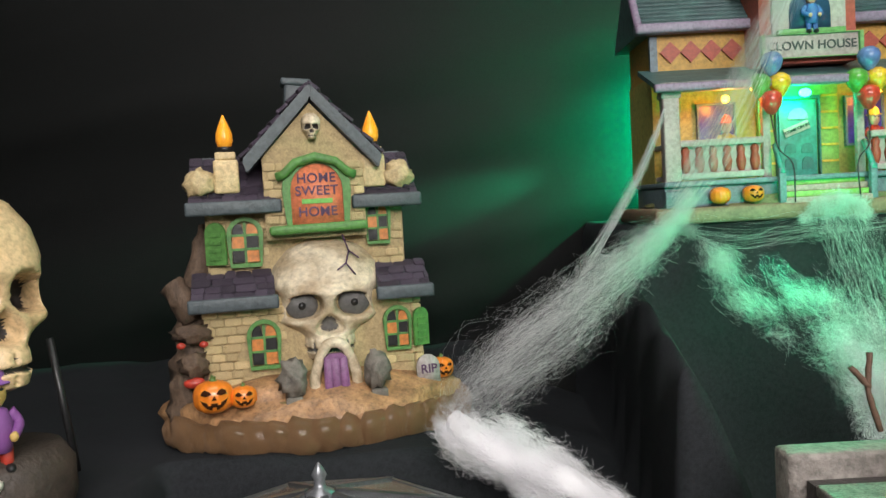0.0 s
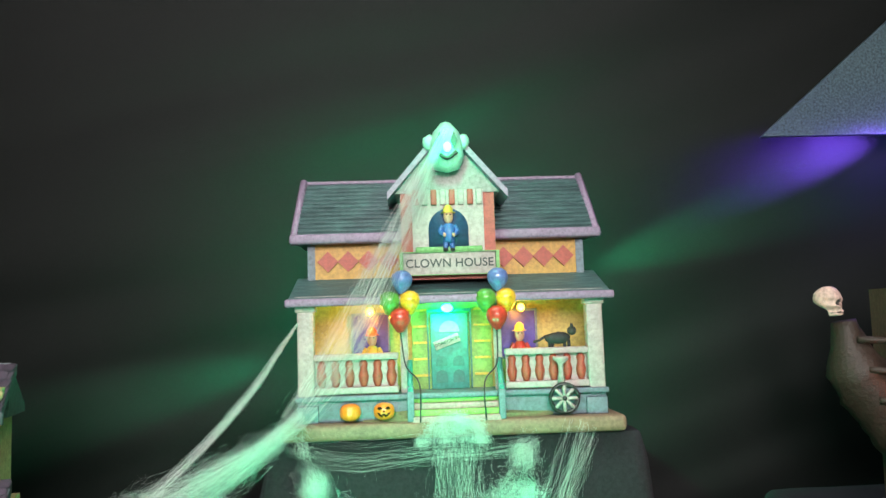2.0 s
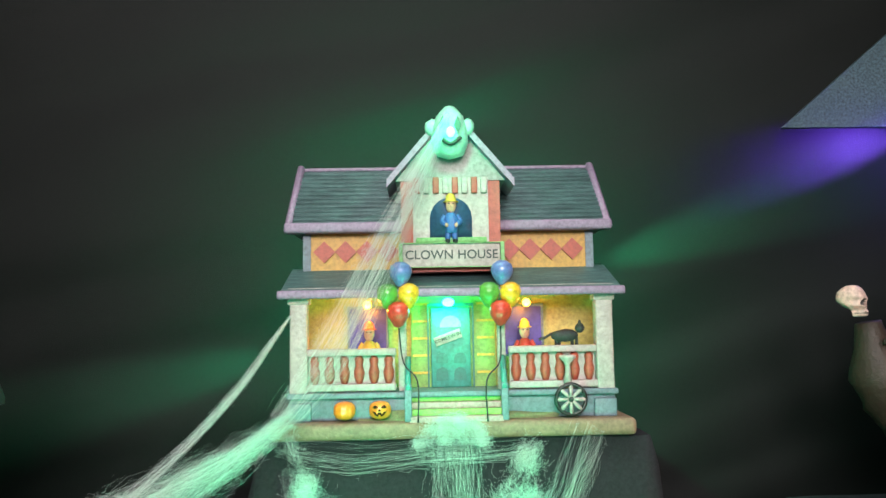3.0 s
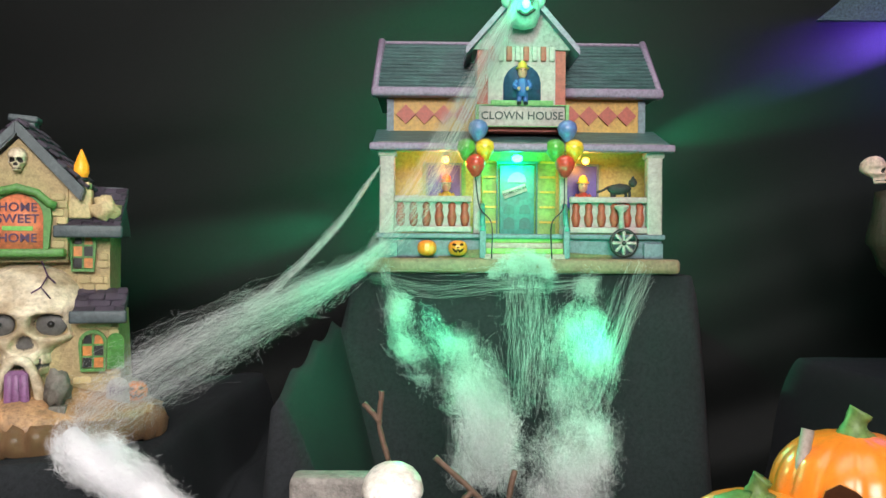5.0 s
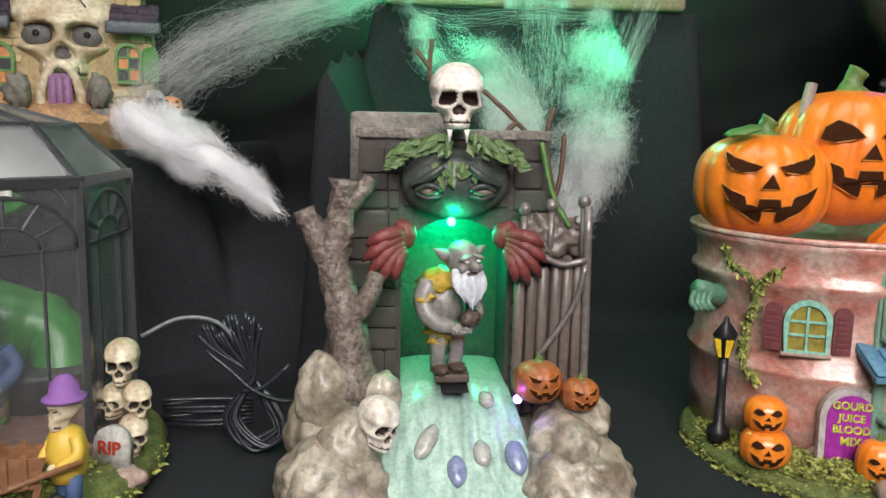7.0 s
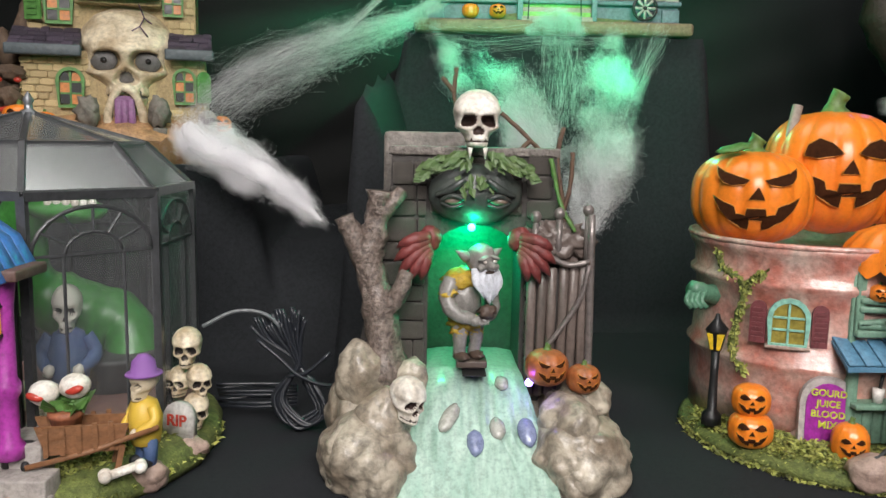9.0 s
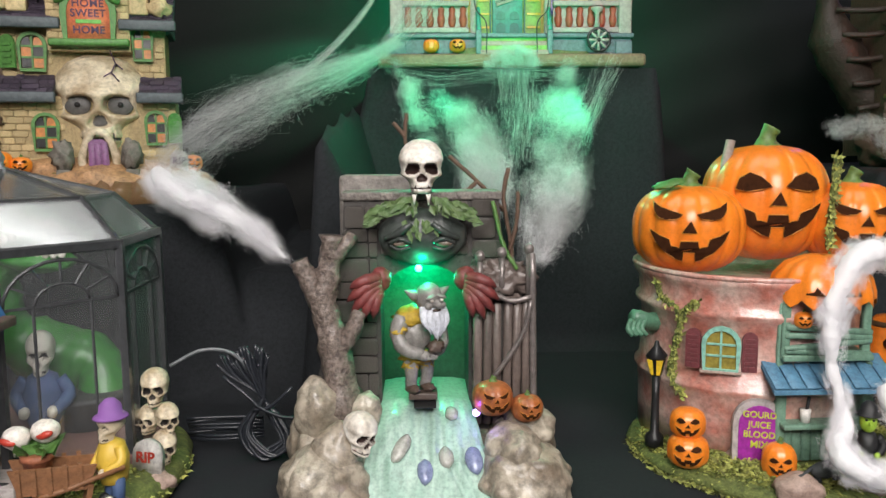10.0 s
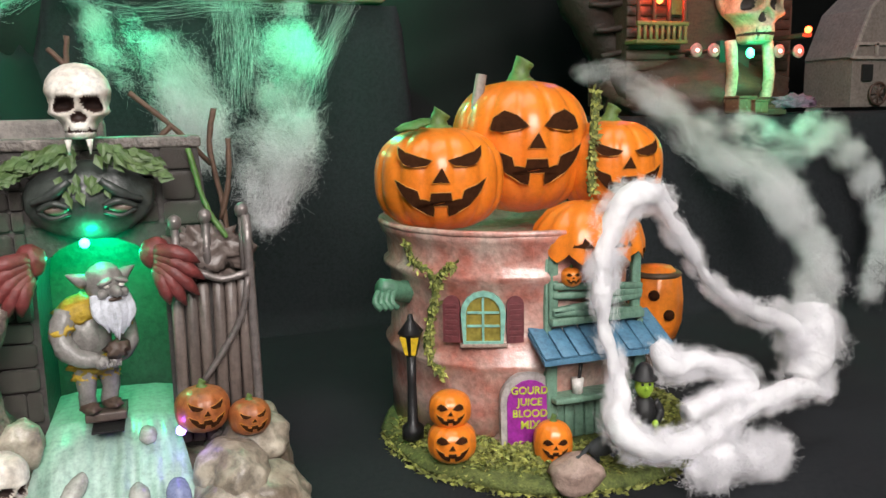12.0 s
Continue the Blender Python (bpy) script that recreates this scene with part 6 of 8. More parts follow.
def pane(corners, parent, name="pane"):
    b = bmesh.new()
    b.faces.new([b.verts.new(c) for c in corners])
    f = bmesh.ops.extrude_face_region(b, geom=b.faces[:])
    n = (Vector(corners[1]) - Vector(corners[0])).cross(Vector(corners[2]) - Vector(corners[0])).normalized() * 0.0006
    bmesh.ops.translate(b, verts=[v for v in f["geom"] if isinstance(v, bmesh.types.BMVert)], vec=n)
    ob = part(name, b, glass, parent, "", False)
    ob.visible_shadow = False
    return ob


for k in range(8):
    a0, a1 = corner(R0, k, Z0), corner(R0, k + 1, Z0)
    b0, b1 = corner(R0, k, Z1), corner(R0, k + 1, Z1)
    c0, c1 = corner(0.061, k, 0.172), corner(0.061, k + 1, 0.172)
    top0, top1 = corner(0.006, k, 0.187), corner(0.006, k + 1, 0.187)
    bar(a0, b0, 0.0030, green_house, "corner_post")
    bar(b0, b1, 0.0032, green_house, "eave_bar")
    bar(a0, a1, 0.0022, green_house, "sill_bar")
    bar(b0, c0, 0.0022, green_house, "hip_bar")
    bar(c0, top0, 0.0022, green_house, "hip_bar")
    bar(c0, c1, 0.0016, green_house, "roof_ring_bar")
    pane((b0, b1, c1, c0), green_house, "roof_pane")
    pane((c0, c1, top1, top0), green_house, "roof_pane")
    if k == 7:
        continue
    pane((a0, a1, b1, b0), green_house)
    # tracery: two mullions and a fan in the head
    P = lambda u, z: a0 + (a1 - a0) * u + Vector((0, 0, z - Z0))
    for u in (0.27, 0.73):
        bar(P(u, Z0), P(u, 0.118), 0.0009, green_house, "mullion")
    bar(P(0.04, 0.117), P(0.96, 0.117), 0.0011, green_house, "transom")
    part("fan_arch", tube([P(0.5 - 0.46 * math.cos(math.pi * i / 12), 0.117 + 0.024 * math.sin(math.pi * i / 12)) for i in range(13)], 0.0011, 5), frame_grey, green_house)
    part("fan_arch", tube([P(0.5 - 0.22 * math.cos(math.pi * i / 8), 0.117 + 0.011 * math.sin(math.pi * i / 8)) for i in range(9)], 0.0009, 5), frame_grey, green_house)
    for a in (30, 60, 90, 120, 150):
        cs, sn = math.cos(math.radians(a)), math.sin(math.radians(a))
        bar(P(0.5 - 0.22 * cs, 0.117 + 0.011 * sn), P(0.5 - 0.45 * cs, 0.117 + 0.0235 * sn), 0.0008, green_house, "fan_rib")
part("finial", lathe([(0.006, 0.184), (0.006, 0.188), (0.0025, 0.190), (0.0022, 0.193), (0.0032, 0.195), (0.001, 0.199), (0.0002, 0.2)], 10), mat("finial_grey", (0.25, 0.26, 0.28), 0.35, 0.6), green_house)
part("turf_base", ring_wobble(lathe([(0.112, 0), (0.115, 0.005), (0.111, 0.012), (0.10, 0.016), (0.02, 0.017)], 60, M(0.0, -0.022, 0) @ Matrix.Diagonal((0.95, 1.0, 1, 1))), 0.004, 40), moss, green_house, "mossy green base")
o = part("moss", tuft_blades(bmesh.new(), 8000, round_base(0.106, 0.112, 0.0, -0.022, 0.0177), 0.0046, 7), moss_blade, green_house, "yellow-green moss", False)
tagged(o, kind="stuff")
part("brick_plinth", lathe([(0.092, 0.012), (0.092, 0.022), (0.085, 0.024)], 8, M(0, 0, 0, 0, 0, 22.5)), mat("rose_brick", (0.24, 0.13, 0.11), 0.6, scale=120, bump=0.5), green_house, "", False)
for x, y, s in ((0.088, -0.080, 0.011), (0.040, -0.122, 0.009), (0.100, -0.045, 0.009)):
    part("stone", blob(s, s * 0.8, s * 0.7, M(x, y, 0.009), lump=0.3, freq=1.6, seed=int(s * 999)), rock_pink, green_house)
# steps, door, columns, porch roof
step_grey = mat("step_grey", (0.40, 0.37, 0.35), 0.6, second=(0.2, 0.17, 0.15), scale=70, amount=0.6, bump=0.4)
part("porch_floor", box(0.086, 0.030, 0.034, M(0.006, -0.092, 0.0), 0.001), step_grey, green_house)
for j in range(3):
    part("step", box(0.094 + 0.004 * j, 0.016, 0.023 - j * 0.008, M(0.010, -0.113 - j * 0.011, 0.0), 0.001), step_grey, green_house)
dr = part("door", box(0.036, 0.004, 0.083, M(0.012, -0.083, 0.030), 0.0008), mat("black_door", (0.014, 0.013, 0.014), 0.35, coat=0.3), green_house, "black panelled double door")
for x in (0.0035, 0.0205):
    for z, h in ((0.036, 0.030), (0.072, 0.034)):
        part("door_panel", box(0.012, 0.0012, h, M(x, -0.0852, z), 0.0005), mat("black_door", (0.014, 0.013, 0.014)), dr)
    part("knob", blob(0.0012, 0.0012, 0.0012, M(0.012 + (0.002 if x > 0.01 else -0.002), -0.0868, 0.066), sub=2, lump=0), pewter, dr)
magenta = mat("magenta_paint", (0.42, 0.05, 0.36), 0.4, second=(0.22, 0.02, 0.19), scale=90, amount=0.5, bump=0.3, coat=0.3)
for x in (-0.0165, 0.0355):
    part("column", lathe([(0.0065, 0), (0.0065, 0.006), (0.0045, 0.009), (0.0045, 0.028), (0.006, 0.031), (0.0062, 0.035), (0.0045, 0.038), (0.0045, 0.070), (0.0055, 0.080), (0.006, 0.087)], 14, M(x, -0.107, 0.0285)), magenta, green_house)
lw = part("wall_lantern", box(0.007, 0.005, 0.012, M(0.0335, -0.1145, 0.088)), mat("yellow_glass", (0.75, 0.52, 0.03)), green_house, "black lantern with a yellow pane", False)
part("lantern_cap", lathe([(0.006, 0), (0.004, 0.004), (0.001, 0.007)], 4, M(0.0335, -0.1145, 0.1, 0, 0, 45)), iron, lw, "", False)
for x in (-0.0037, 0, 0.0037):
    part("lantern_bar", box(0.0011, 0.0012, 0.012, M(0.0335 + x, -0.1175, 0.088)), iron, lw, "", False)
part("lantern_base", box(0.008, 0.006, 0.0015, M(0.0335, -0.1145, 0.0865)), iron, lw, "", False)
front_o = mat("orange_board", (0.66, 0.16, 0.03), 0.45, scale=90, amount=0.3)
pb = part("porch_gable", prism([(-0.034, 0.110), (0.042, 0.110), (0.036, 0.123), (0.018, 0.136), (-0.010, 0.136), (-0.028, 0.123)], 0.026, M(-0.004, -0.117, 0.006)), front_o, green_house, "orange porch gable with lettering", False)
lettering("HEMLOCK'S", 0.0076, M(0.0035, -0.1176, 0.1306), lime, pb)
lettering("GREENHOUSE", 0.0074, M(0.0035, -0.1176, 0.1225), lime, pb)
part("pumpkin_badge", blob(0.0032, 0.001, 0.0028, M(0.0, -0.1175, 0.1375), lump=0, sub=2), mat("badge_red", (0.35, 0.06, 0.02), 0.5), pb)
part("porch_beam", box(0.088, 0.030, 0.005, M(0.004, -0.104, 0.1125), 0.001), mat("beam_brown", (0.12, 0.07, 0.06), 0.5), green_house)
for pts in ([(-0.040, 0.108), (-0.0315, 0.125), (-0.012, 0.139), (0.004, 0.1425)], [(0.048, 0.108), (0.0395, 0.125), (0.020, 0.139), (0.004, 0.1425)]):
    for (xa, za), (xb, zb) in zip(pts, pts[1:]):
        for j in range(4):
            L = math.hypot(xb - xa, zb - za)
            mid = ((xa + xb) / 2, (za + zb) / 2)
            part("roof_board", box(L * 1.04, 0.0088, 0.0022, M(mid[0] - 0.004, -0.119 + j * 0.0092, mid[1] + 0.005, 0, -math.degrees(math.atan2(zb - za, xb - xa)), 0), 0.0005, seg=1), blue_paint, green_house)
# inside the greenhouse
creature = bmesh.new()
tube(smooth_line([(0.045, 0.02, 0.030), (0.040, 0.03, 0.058), (0.015, 0.03, 0.066), (-0.015, 0.02, 0.085), (-0.015, 0.01, 0.118), (0.004, 0.0, 0.142)], 6), [0.016] * 8 + [0.020] * 8 + [0.017] * 8 + [0.014] * 7, 16, creature, None, 0.05)
blob(0.030, 0.020, 0.014, M(0.018, -0.004, 0.158, 0, -22, -10), creature, 3, 0.12, 2)
blob(0.024, 0.018, 0.008, M(0.020, -0.006, 0.135, 0, 8, -10), creature, 3, 0.12, 2)
lone("plant_creature_figurine", creature, mat("creature_green", (0.06, 0.26, 0.05), 0.35, second=(0.02, 0.09, 0.02), scale=90, bump=0.4, coat=0.4), "glossy green man-eating plant model inside the greenhouse", "figurine", m=M(GX, GY, TABLE))
teeth = bmesh.new()
for j in range(9):
    q = j / 8
    blob(0.0026, 0.0022, 0.0036, M(0.004 + 0.040 * q, -0.021 + 0.004 * q, 0.147 + 0.014 * q), teeth, 2, 0.1)
    if j > 2:
        blob(0.0024, 0.002, 0.003, M(0.004 + 0.037 * q, -0.022 + 0.004 * q, 0.139), teeth, 2, 0.1)
gums = lone("creature_teeth", teeth, bone_pale, "white teeth of the plant model", "figurine", m=M(GX, GY, TABLE))
gums.parent = bpy.data.objects["plant_creature_figurine"]
gums.matrix_basis = Matrix()
for key in ("category",):
    del gums[key]
figurine("gardener_figurine", M(GX + 0.022, GY - 0.012, TABLE + 0.018, 0, 0, 10), 0.044, mat("shirt_blue", (0.07, 0.12, 0.26), 0.6, scale=120), mat("trousers_brown", (0.13, 0.08, 0.05), 0.6), bone_pale, None, "skull-faced gardener figure in a blue shirt inside the glass")
for x, y in ((0.004, -0.050), (0.030, -0.062)):
    t = thing("skull", M(GX + x, GY + y, TABLE + 0.034, 0, 0, -10), "pale skull on the greenhouse floor", "skull", "greenhouse skulls")
    skull(t, M(), 0.0145 if x < 0.01 else 0.010, "cranium")
tub = thing("plant_tub", M(GX + 0.035, GY + 0.020, TABLE + 0.016), "dark tub under the green plant model", "plant pot")
part("tub", lathe([(0.020, 0), (0.027, 0.026), (0.029, 0.028), (0.026, 0.03)], 20), mat("tub_grey", (0.05, 0.05, 0.05), 0.5, scale=80), tub)
# in front of the greenhouse
barrow = thing("wheelbarrow", M(GX + 0.064, GY - 0.092, TABLE + 0.016, 0, 0, 24, 0.88), "brown wooden toy wheelbarrow on the moss", "wheelbarrow")
rust = mat("barrow_brown", (0.24, 0.11, 0.05), 0.5, second=(0.11, 0.05, 0.02), scale=120, bump=0.4, stretch=(0.3, 1, 1))
part("tray_floor", prism([(-0.020, 0.016), (0.016, 0.014), (0.018, 0.018), (-0.022, 0.020)], 0.016, M(0, -0.008, 0)), rust, barrow, "", False)
for y in (-0.010, 0.008):
    part("tray_side", prism([(-0.020, 0.015), (0.016, 0.013), (0.021, 0.027), (-0.025, 0.031)], 0.002, M(0, y, 0, 0, 0, 0)), rust, barrow, "", False)
    for x in (-0.020, -0.012, -0.004, 0.004, 0.012):
        part("batten", box(0.0024, 0.0022, 0.0155, M(x, y - 0.0006 if y < 0 else y + 0.0026, 0.0145)), rust, barrow, "", False)
    part("handle", tube([(-0.030, y, 0.010), (0.0, y, 0.014), (0.036, y * 1.25, 0.024)], 0.0016, 6), rust, barrow)
    part("leg", box(0.003, 0.003, 0.016, M(0.014, y, 0.0, 0, 12, 0)), rust, barrow, "", False)
part("wheel", tube([(-0.030 + 0.0095 * math.cos(a * math.pi / 10), 0, 0.0100 + 0.0095 * math.sin(a * math.pi / 10)) for a in range(21)], 0.0024, 8), iron, barrow)
part("axle", tube([(-0.030, -0.009, 0.010), (-0.030, 0.009, 0.010)], 0.0022, 8), iron, barrow)
fp = thing("snapping_plant", M(GX + 0.055, GY - 0.093, TABLE + 0.034, 0, 0, 0, 0.92), "potted plant with two white snapping flower heads", "plant")
part("pot", lathe([(0.0062, 0), (0.0078, 0.010), (0.0088, 0.0105), (0.0088, 0.0135), (0.007, 0.0138)], 18), mat("terracotta", (0.34, 0.12, 0.06), 0.6, scale=120, bump=0.3), fp)
rp = random.Random(2)
part("leaves", leaf_cluster([((rp.uniform(-0.005, 0.005), rp.uniform(-0.005, 0.005), 0.014), (rp.uniform(-1, 1), rp.uniform(-1, 0.5), 0.5)) for _ in range(26)], 0.011, 9), leaf_green, fp, "", False)
for x, z, th in ((-0.010, 0.023, -25), (0.006, 0.027, 25)):
    st = part("flower_stem", tube(smooth_line([(0, 0, 0.012), (x * 0.5, 0, 0.018), (x, 0, z)], 3), 0.0014, 6), leaf_green, fp)
    hd = part("flower_head", blob(0.0078, 0.0068, 0.0066, M(x, -0.001, z), lump=0.08), bone_pale, fp, "white toothed flower head")
    part("red_mouth", blob(0.0050, 0.002, 0.0022, M(x + 0.002 * (1 if th > 0 else -1), -0.0068, z - 0.0005, 0, -th * 0.6, 0), lump=0.1, sub=2), red_paint, hd)
figurine("gnome_figurine", M(GX + 0.0880, GY - 0.080, TABLE + 0.015, 0, 0, -40), 0.0305, yellow_paint, mat("overall_blue", (0.07, 0.12, 0.26), 0.6), bone, mat("hat_purple", (0.25, 0.10, 0.36), 0.6), "skull-faced gnome figure in a purple hat and yellow shirt")
tower = thing("skull_pile", M(GX + 0.0945, GY - 0.020, TABLE + 0.012), "pile of three stained bone skulls", "skulls")
for x, y, z, s, th in ((0.003, -0.006, 0.012, 0.0100, 15), (0.004, -0.002, 0.028, 0.0095, 30), (-0.003, 0.0, 0.047, 0.0112, 5), (-0.008, 0.004, 0.026, 0.009, -20)):
    skull(tower, M(x, y, z, 0, 0, th), s, "skull")
grave = thing("gravestone", M(GX + 0.092, GY - 0.045, TABLE + 0.012, -4, 0, -15), "pale gravestone with red letters on the moss", "gravestone")
slab = part("stone_slab", prism(arch(0.018, 0.022, 8), 0.006, bevel=0.0006), mat("grave_pale", (0.50, 0.48, 0.45), 0.6, scale=120, bump=0.4), grave)
lettering("RIP", 0.0088, M(0, -0.0006, 0.012), red_paint, slab)
bb = bmesh.new()
tube([(-0.007, 0, 0), (0.006, 0, 0.001)], 0.0024, 8, bb)
for x in (-0.008, 0.008):
    for y in (-0.002, 0.002):
        blob(0.0032, 0.003, 0.003, M(x, y, 0.0005), bb, 2, 0.1)
lone("bone", bb, bone_pale, "white bone lying on the moss", "bone", m=M(GX + 0.083, GY - 0.098, TABLE + 0.018, 0, -8, 25))

# ---- the tall skull ornament beside the skull house ----
totem = thing("skull_totem", M(-0.232, 0.392, 0.1465), "large bone skull above a witch on a dark pot", "ornament")
part("pot", lathe([(0.030, 0), (0.036, 0.012), (0.036, 0.030), (0.030, 0.038)], 24, M(0.004, 0, 0)), mat("pot_brown", (0.06, 0.045, 0.035), 0.6, second=(0.02, 0.015, 0.012), scale=120, bump=0.7), totem)
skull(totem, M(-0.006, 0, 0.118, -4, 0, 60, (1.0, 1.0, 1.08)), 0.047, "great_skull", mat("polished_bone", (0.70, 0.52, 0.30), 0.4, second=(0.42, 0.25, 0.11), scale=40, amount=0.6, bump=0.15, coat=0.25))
cb2 = part("crossbones", tube([(0.008, -0.0385, 0.010), (0.022, -0.034, 0.030)], 0.0022, 8), bone_pale, totem)
part("bone", tube([(0.022, -0.035, 0.010), (0.010, -0.0385, 0.030)], 0.0022, 8), bone_pale, cb2)
for p in ((0.008, -0.0385, 0.010), (0.022, -0.034, 0.030), (0.022, -0.035, 0.010), (0.010, -0.0385, 0.030)):
    part("bone_end", blob(0.0036, 0.003, 0.0034, M(*p), lump=0.3, sub=2), bone_pale, cb2)
part("upright", tube([(0.036, 0.016, 0.02), (0.028, 0.014, 0.09)], 0.002, 6), iron, totem)
figurine("witch_figurine", M(-0.213, 0.368, 0.180, 0, 0, 45), 0.028, mat("robe_purple", (0.24, 0.08, 0.30), 0.6), red_paint, mat("straw_skin", (0.62, 0.42, 0.13), 0.5), mat("hat_purple", (0.25, 0.10, 0.36)), "small witch figure in purple below the large skull")

# ---- the pirate house and the barn on their step ----
SX, SY, SZ = 0.765, 0.630, 0.169
pir = thing("pirate_house", M(SX, SY, SZ), "dark timber toy house with a skull doorway, lit red", "model house")
timber = mat("dark_timber", (0.085, 0.045, 0.030), 0.55, second=(0.035, 0.018, 0.013), scale=110, amount=0.7, bump=0.6, stretch=(0.25, 1, 1), vary=0.25)
olive = mat("olive_rail", (0.22, 0.19, 0.06), 0.5, scale=120)
part("body", box(0.200, 0.075, 0.190, M(0, 0.035, 0.012)), timber, pir, "", False)
part("hull", blob(0.105, 0.060, 0.040, M(0, 0.02, 0.02), sub=4, lump=0.15, freq=3, flat=-0.5), timber, pir)
for j in range(17):
    for sx in (-1, 1):
        part("board", box(0.062, 0.004, 0.0095, M(sx * 0.0675 - 0.002, -0.003, 0.014 + j * 0.0105, 0, rt.uniform(-1.5, 1.5), 0), 0.001, seg=1), timber, pir)
skull(pir, M(0.028, -0.026, 0.112, 0, 0, -6, (1.08, 0.9, 1.04)), 0.041, "skull_front", mat("aged_bone", (0.6, 0.5, 0.36)))
part("doorway", box(0.036, 0.006, 0.058, M(0.016, -0.016, 0.016)), mat("door_night", (0.02, 0.06, 0.05), 0.5), pir, "", False)
for x in (-0.006, 0.038):
    part("jaw_post", tube(smooth_line([(x, -0.040, 0.012), (x + 0.002, -0.042, 0.04), (x, -0.040, 0.072)], 4), 0.0055, 8, rough=0.1), mat("aged_bone", (0.6, 0.5, 0.36)), pir)
for j in range(4):
    part("step", box(0.036, 0.010, 0.005, M(0.014, -0.055 - j * 0.006, 0.012 - j * 0.004 if j < 3 else 0.0), 0.001), timber, pir)
part("green_bulb", blob(0.004, 0.004, 0.005, M(0.013, -0.046, 0.060), lump=0, sub=2), glow_g, pir, "lit green bulb")
part("balcony_floor", box(0.058, 0.022, 0.004, M(-0.073, -0.014, 0.070), 0.001), olive, pir)
part("balcony_rail", box(0.058, 0.004, 0.004, M(-0.073, -0.024, 0.087), 0.001), olive, pir)
for j in range(9):
    part("baluster", box(0.0032, 0.003, 0.014, M(-0.099 + j * 0.0065, -0.024, 0.073), 0.0006, seg=1), olive, pir)
for j in range(4):
    part("balcony_post", box(0.0036, 0.004, 0.052, M(-0.099 + j * 0.0172, -0.022, 0.090), 0.0008, seg=1), mat("red_timber", (0.20, 0.05, 0.03), 0.5, scale=120), pir)
part("balcony_roof", box(0.064, 0.028, 0.006, M(-0.073, -0.012, 0.142), 0.001), timber, pir)
red_glow = mat("red_glow", (1, 0.3, 0.1), 0.4, emit=(1.0, 0.10, 0.02), power=12)
part("red_bulb", blob(0.0035, 0.0035, 0.0042, M(-0.073, -0.018, 0.112), lump=0, sub=2), red_glow, pir, "lit red bulb")
part("red_bulb", blob(0.0035, 0.0035, 0.0035, M(0.073, -0.056, 0.082), lump=0, sub=2), red_glow, pir, "lit red bulb")
part("lamp_bracket", box(0.012, 0.050, 0.004, M(0.073, -0.030, 0.075)), timber, pir, "", False)
for x in (-0.050, -0.030, 0.047, 0.071):
    pr = part("porthole", lathe([(0.0062, 0), (0.0068, 0.002), (0.0052, 0.003)], 16, M(x, -0.045, 0.062, 90, 0, 0)), mat("porthole_pink", (0.60, 0.26, 0.24), 0.35), pir, "round pink lamp")
    part("lamp_core", blob(0.0022, 0.0015, 0.0022, M(x, -0.0485, 0.062), lump=0, sub=2), mat("pink_glow", (1, 0.5, 0.5), 0.4, emit=(1, 0.45, 0.42), power=2.5), pr)
    part("lamp_arm", tube([(x, -0.002, 0.062), (x, -0.045, 0.062)], 0.002, 6), timber, pir)
for x, z in ((-0.044, 0.100), (-0.044, 0.118)):
    part("lattice_window", box(0.016, 0.002, 0.014, M(x, -0.0062, z)), olive, pir, "", False)
for x, y, s in ((-0.020, -0.075, 0.017), (-0.004, -0.078, 0.013)):
    cr = thing("crate", M(SX + x, SY + y, SZ + 0.002, 0, 0, 12), "brown wooden crate beside the pirate house steps", "crate", "crates")
    part("crate_body", box(s * 1.4, s, s * 0.8, None, 0.001), mat("crate_brown", (0.17, 0.08, 0.045), 0.6, scale=110, bump=0.4), cr)
    part("crate_lid", box(s * 1.5, s * 1.08, s * 0.14, M(0, 0, s * 0.8), 0.0006), mat("crate_brown", (0.17, 0.08, 0.045)), cr)
plum_heap = lone("cloth_heap", blob(0.024, 0.012, 0.009, M(0, 0, 0.004), sub=4, lump=0.5, freq=4, flat=-0.4), mat("plum_cloth", (0.17, 0.09, 0.15), 0.8, scale=110, bump=0.6), "plum cloth heap by the pirate house steps", "cloth", m=M(SX + 0.050, SY - 0.066, SZ + 0.006))
prow = thing("ship_prow", M(0.655, 0.668, SZ), "dark brown carved prow topped by a pale skull", "ornament")
part("prow_hull", tube(smooth_line([(0.03, 0, 0.0), (0.018, 0, 0.06), (-0.008, 0, 0.100), (-0.026, 0, 0.135), (-0.034, 0, 0.175)], 6), [0.016] * 7 + [0.022] * 6 + [0.024] * 6 + [0.021, 0.018, 0.015, 0.013, 0.011, 0.010], 14, rough=0.08), mat("prow_brown", (0.030, 0.017, 0.011), 0.6, scale=90, amount=0.6, bump=0.6), prow)
for j in range(5):
    part("wale", tube(smooth_line([(-0.034 + 0.006 * j, -0.020 - 0.002 * j, 0.160 - 0.025 * j), (0.0, -0.030, 0.158 - 0.024 * j), (0.04, -0.030, 0.165 - 0.024 * j)], 4), 0.003, 6), mat("prow_brown", (0.030, 0.017, 0.011), 0.6, scale=90, amount=0.6, bump=0.6), prow)
skull(prow, M(-0.050, -0.010, 0.192, 0, 0, 50), 0.0125, "skull_finial", mat("pink_bone", (0.62, 0.42, 0.36), 0.5, scale=90))
barn = thing("half_timbered_barn", M(0.998, 0.640, SZ + 0.012), "grey half-timbered toy barn with a wheel", "model house")
bg = mat("barn_grey", (0.20, 0.17, 0.15), 0.6, second=(0.10, 0.08, 0.07), scale=90, bump=0.5)
part("wall", box(0.100, 0.070, 0.055, M(0, 0.02, -0.006)), bg, barn, "", False)
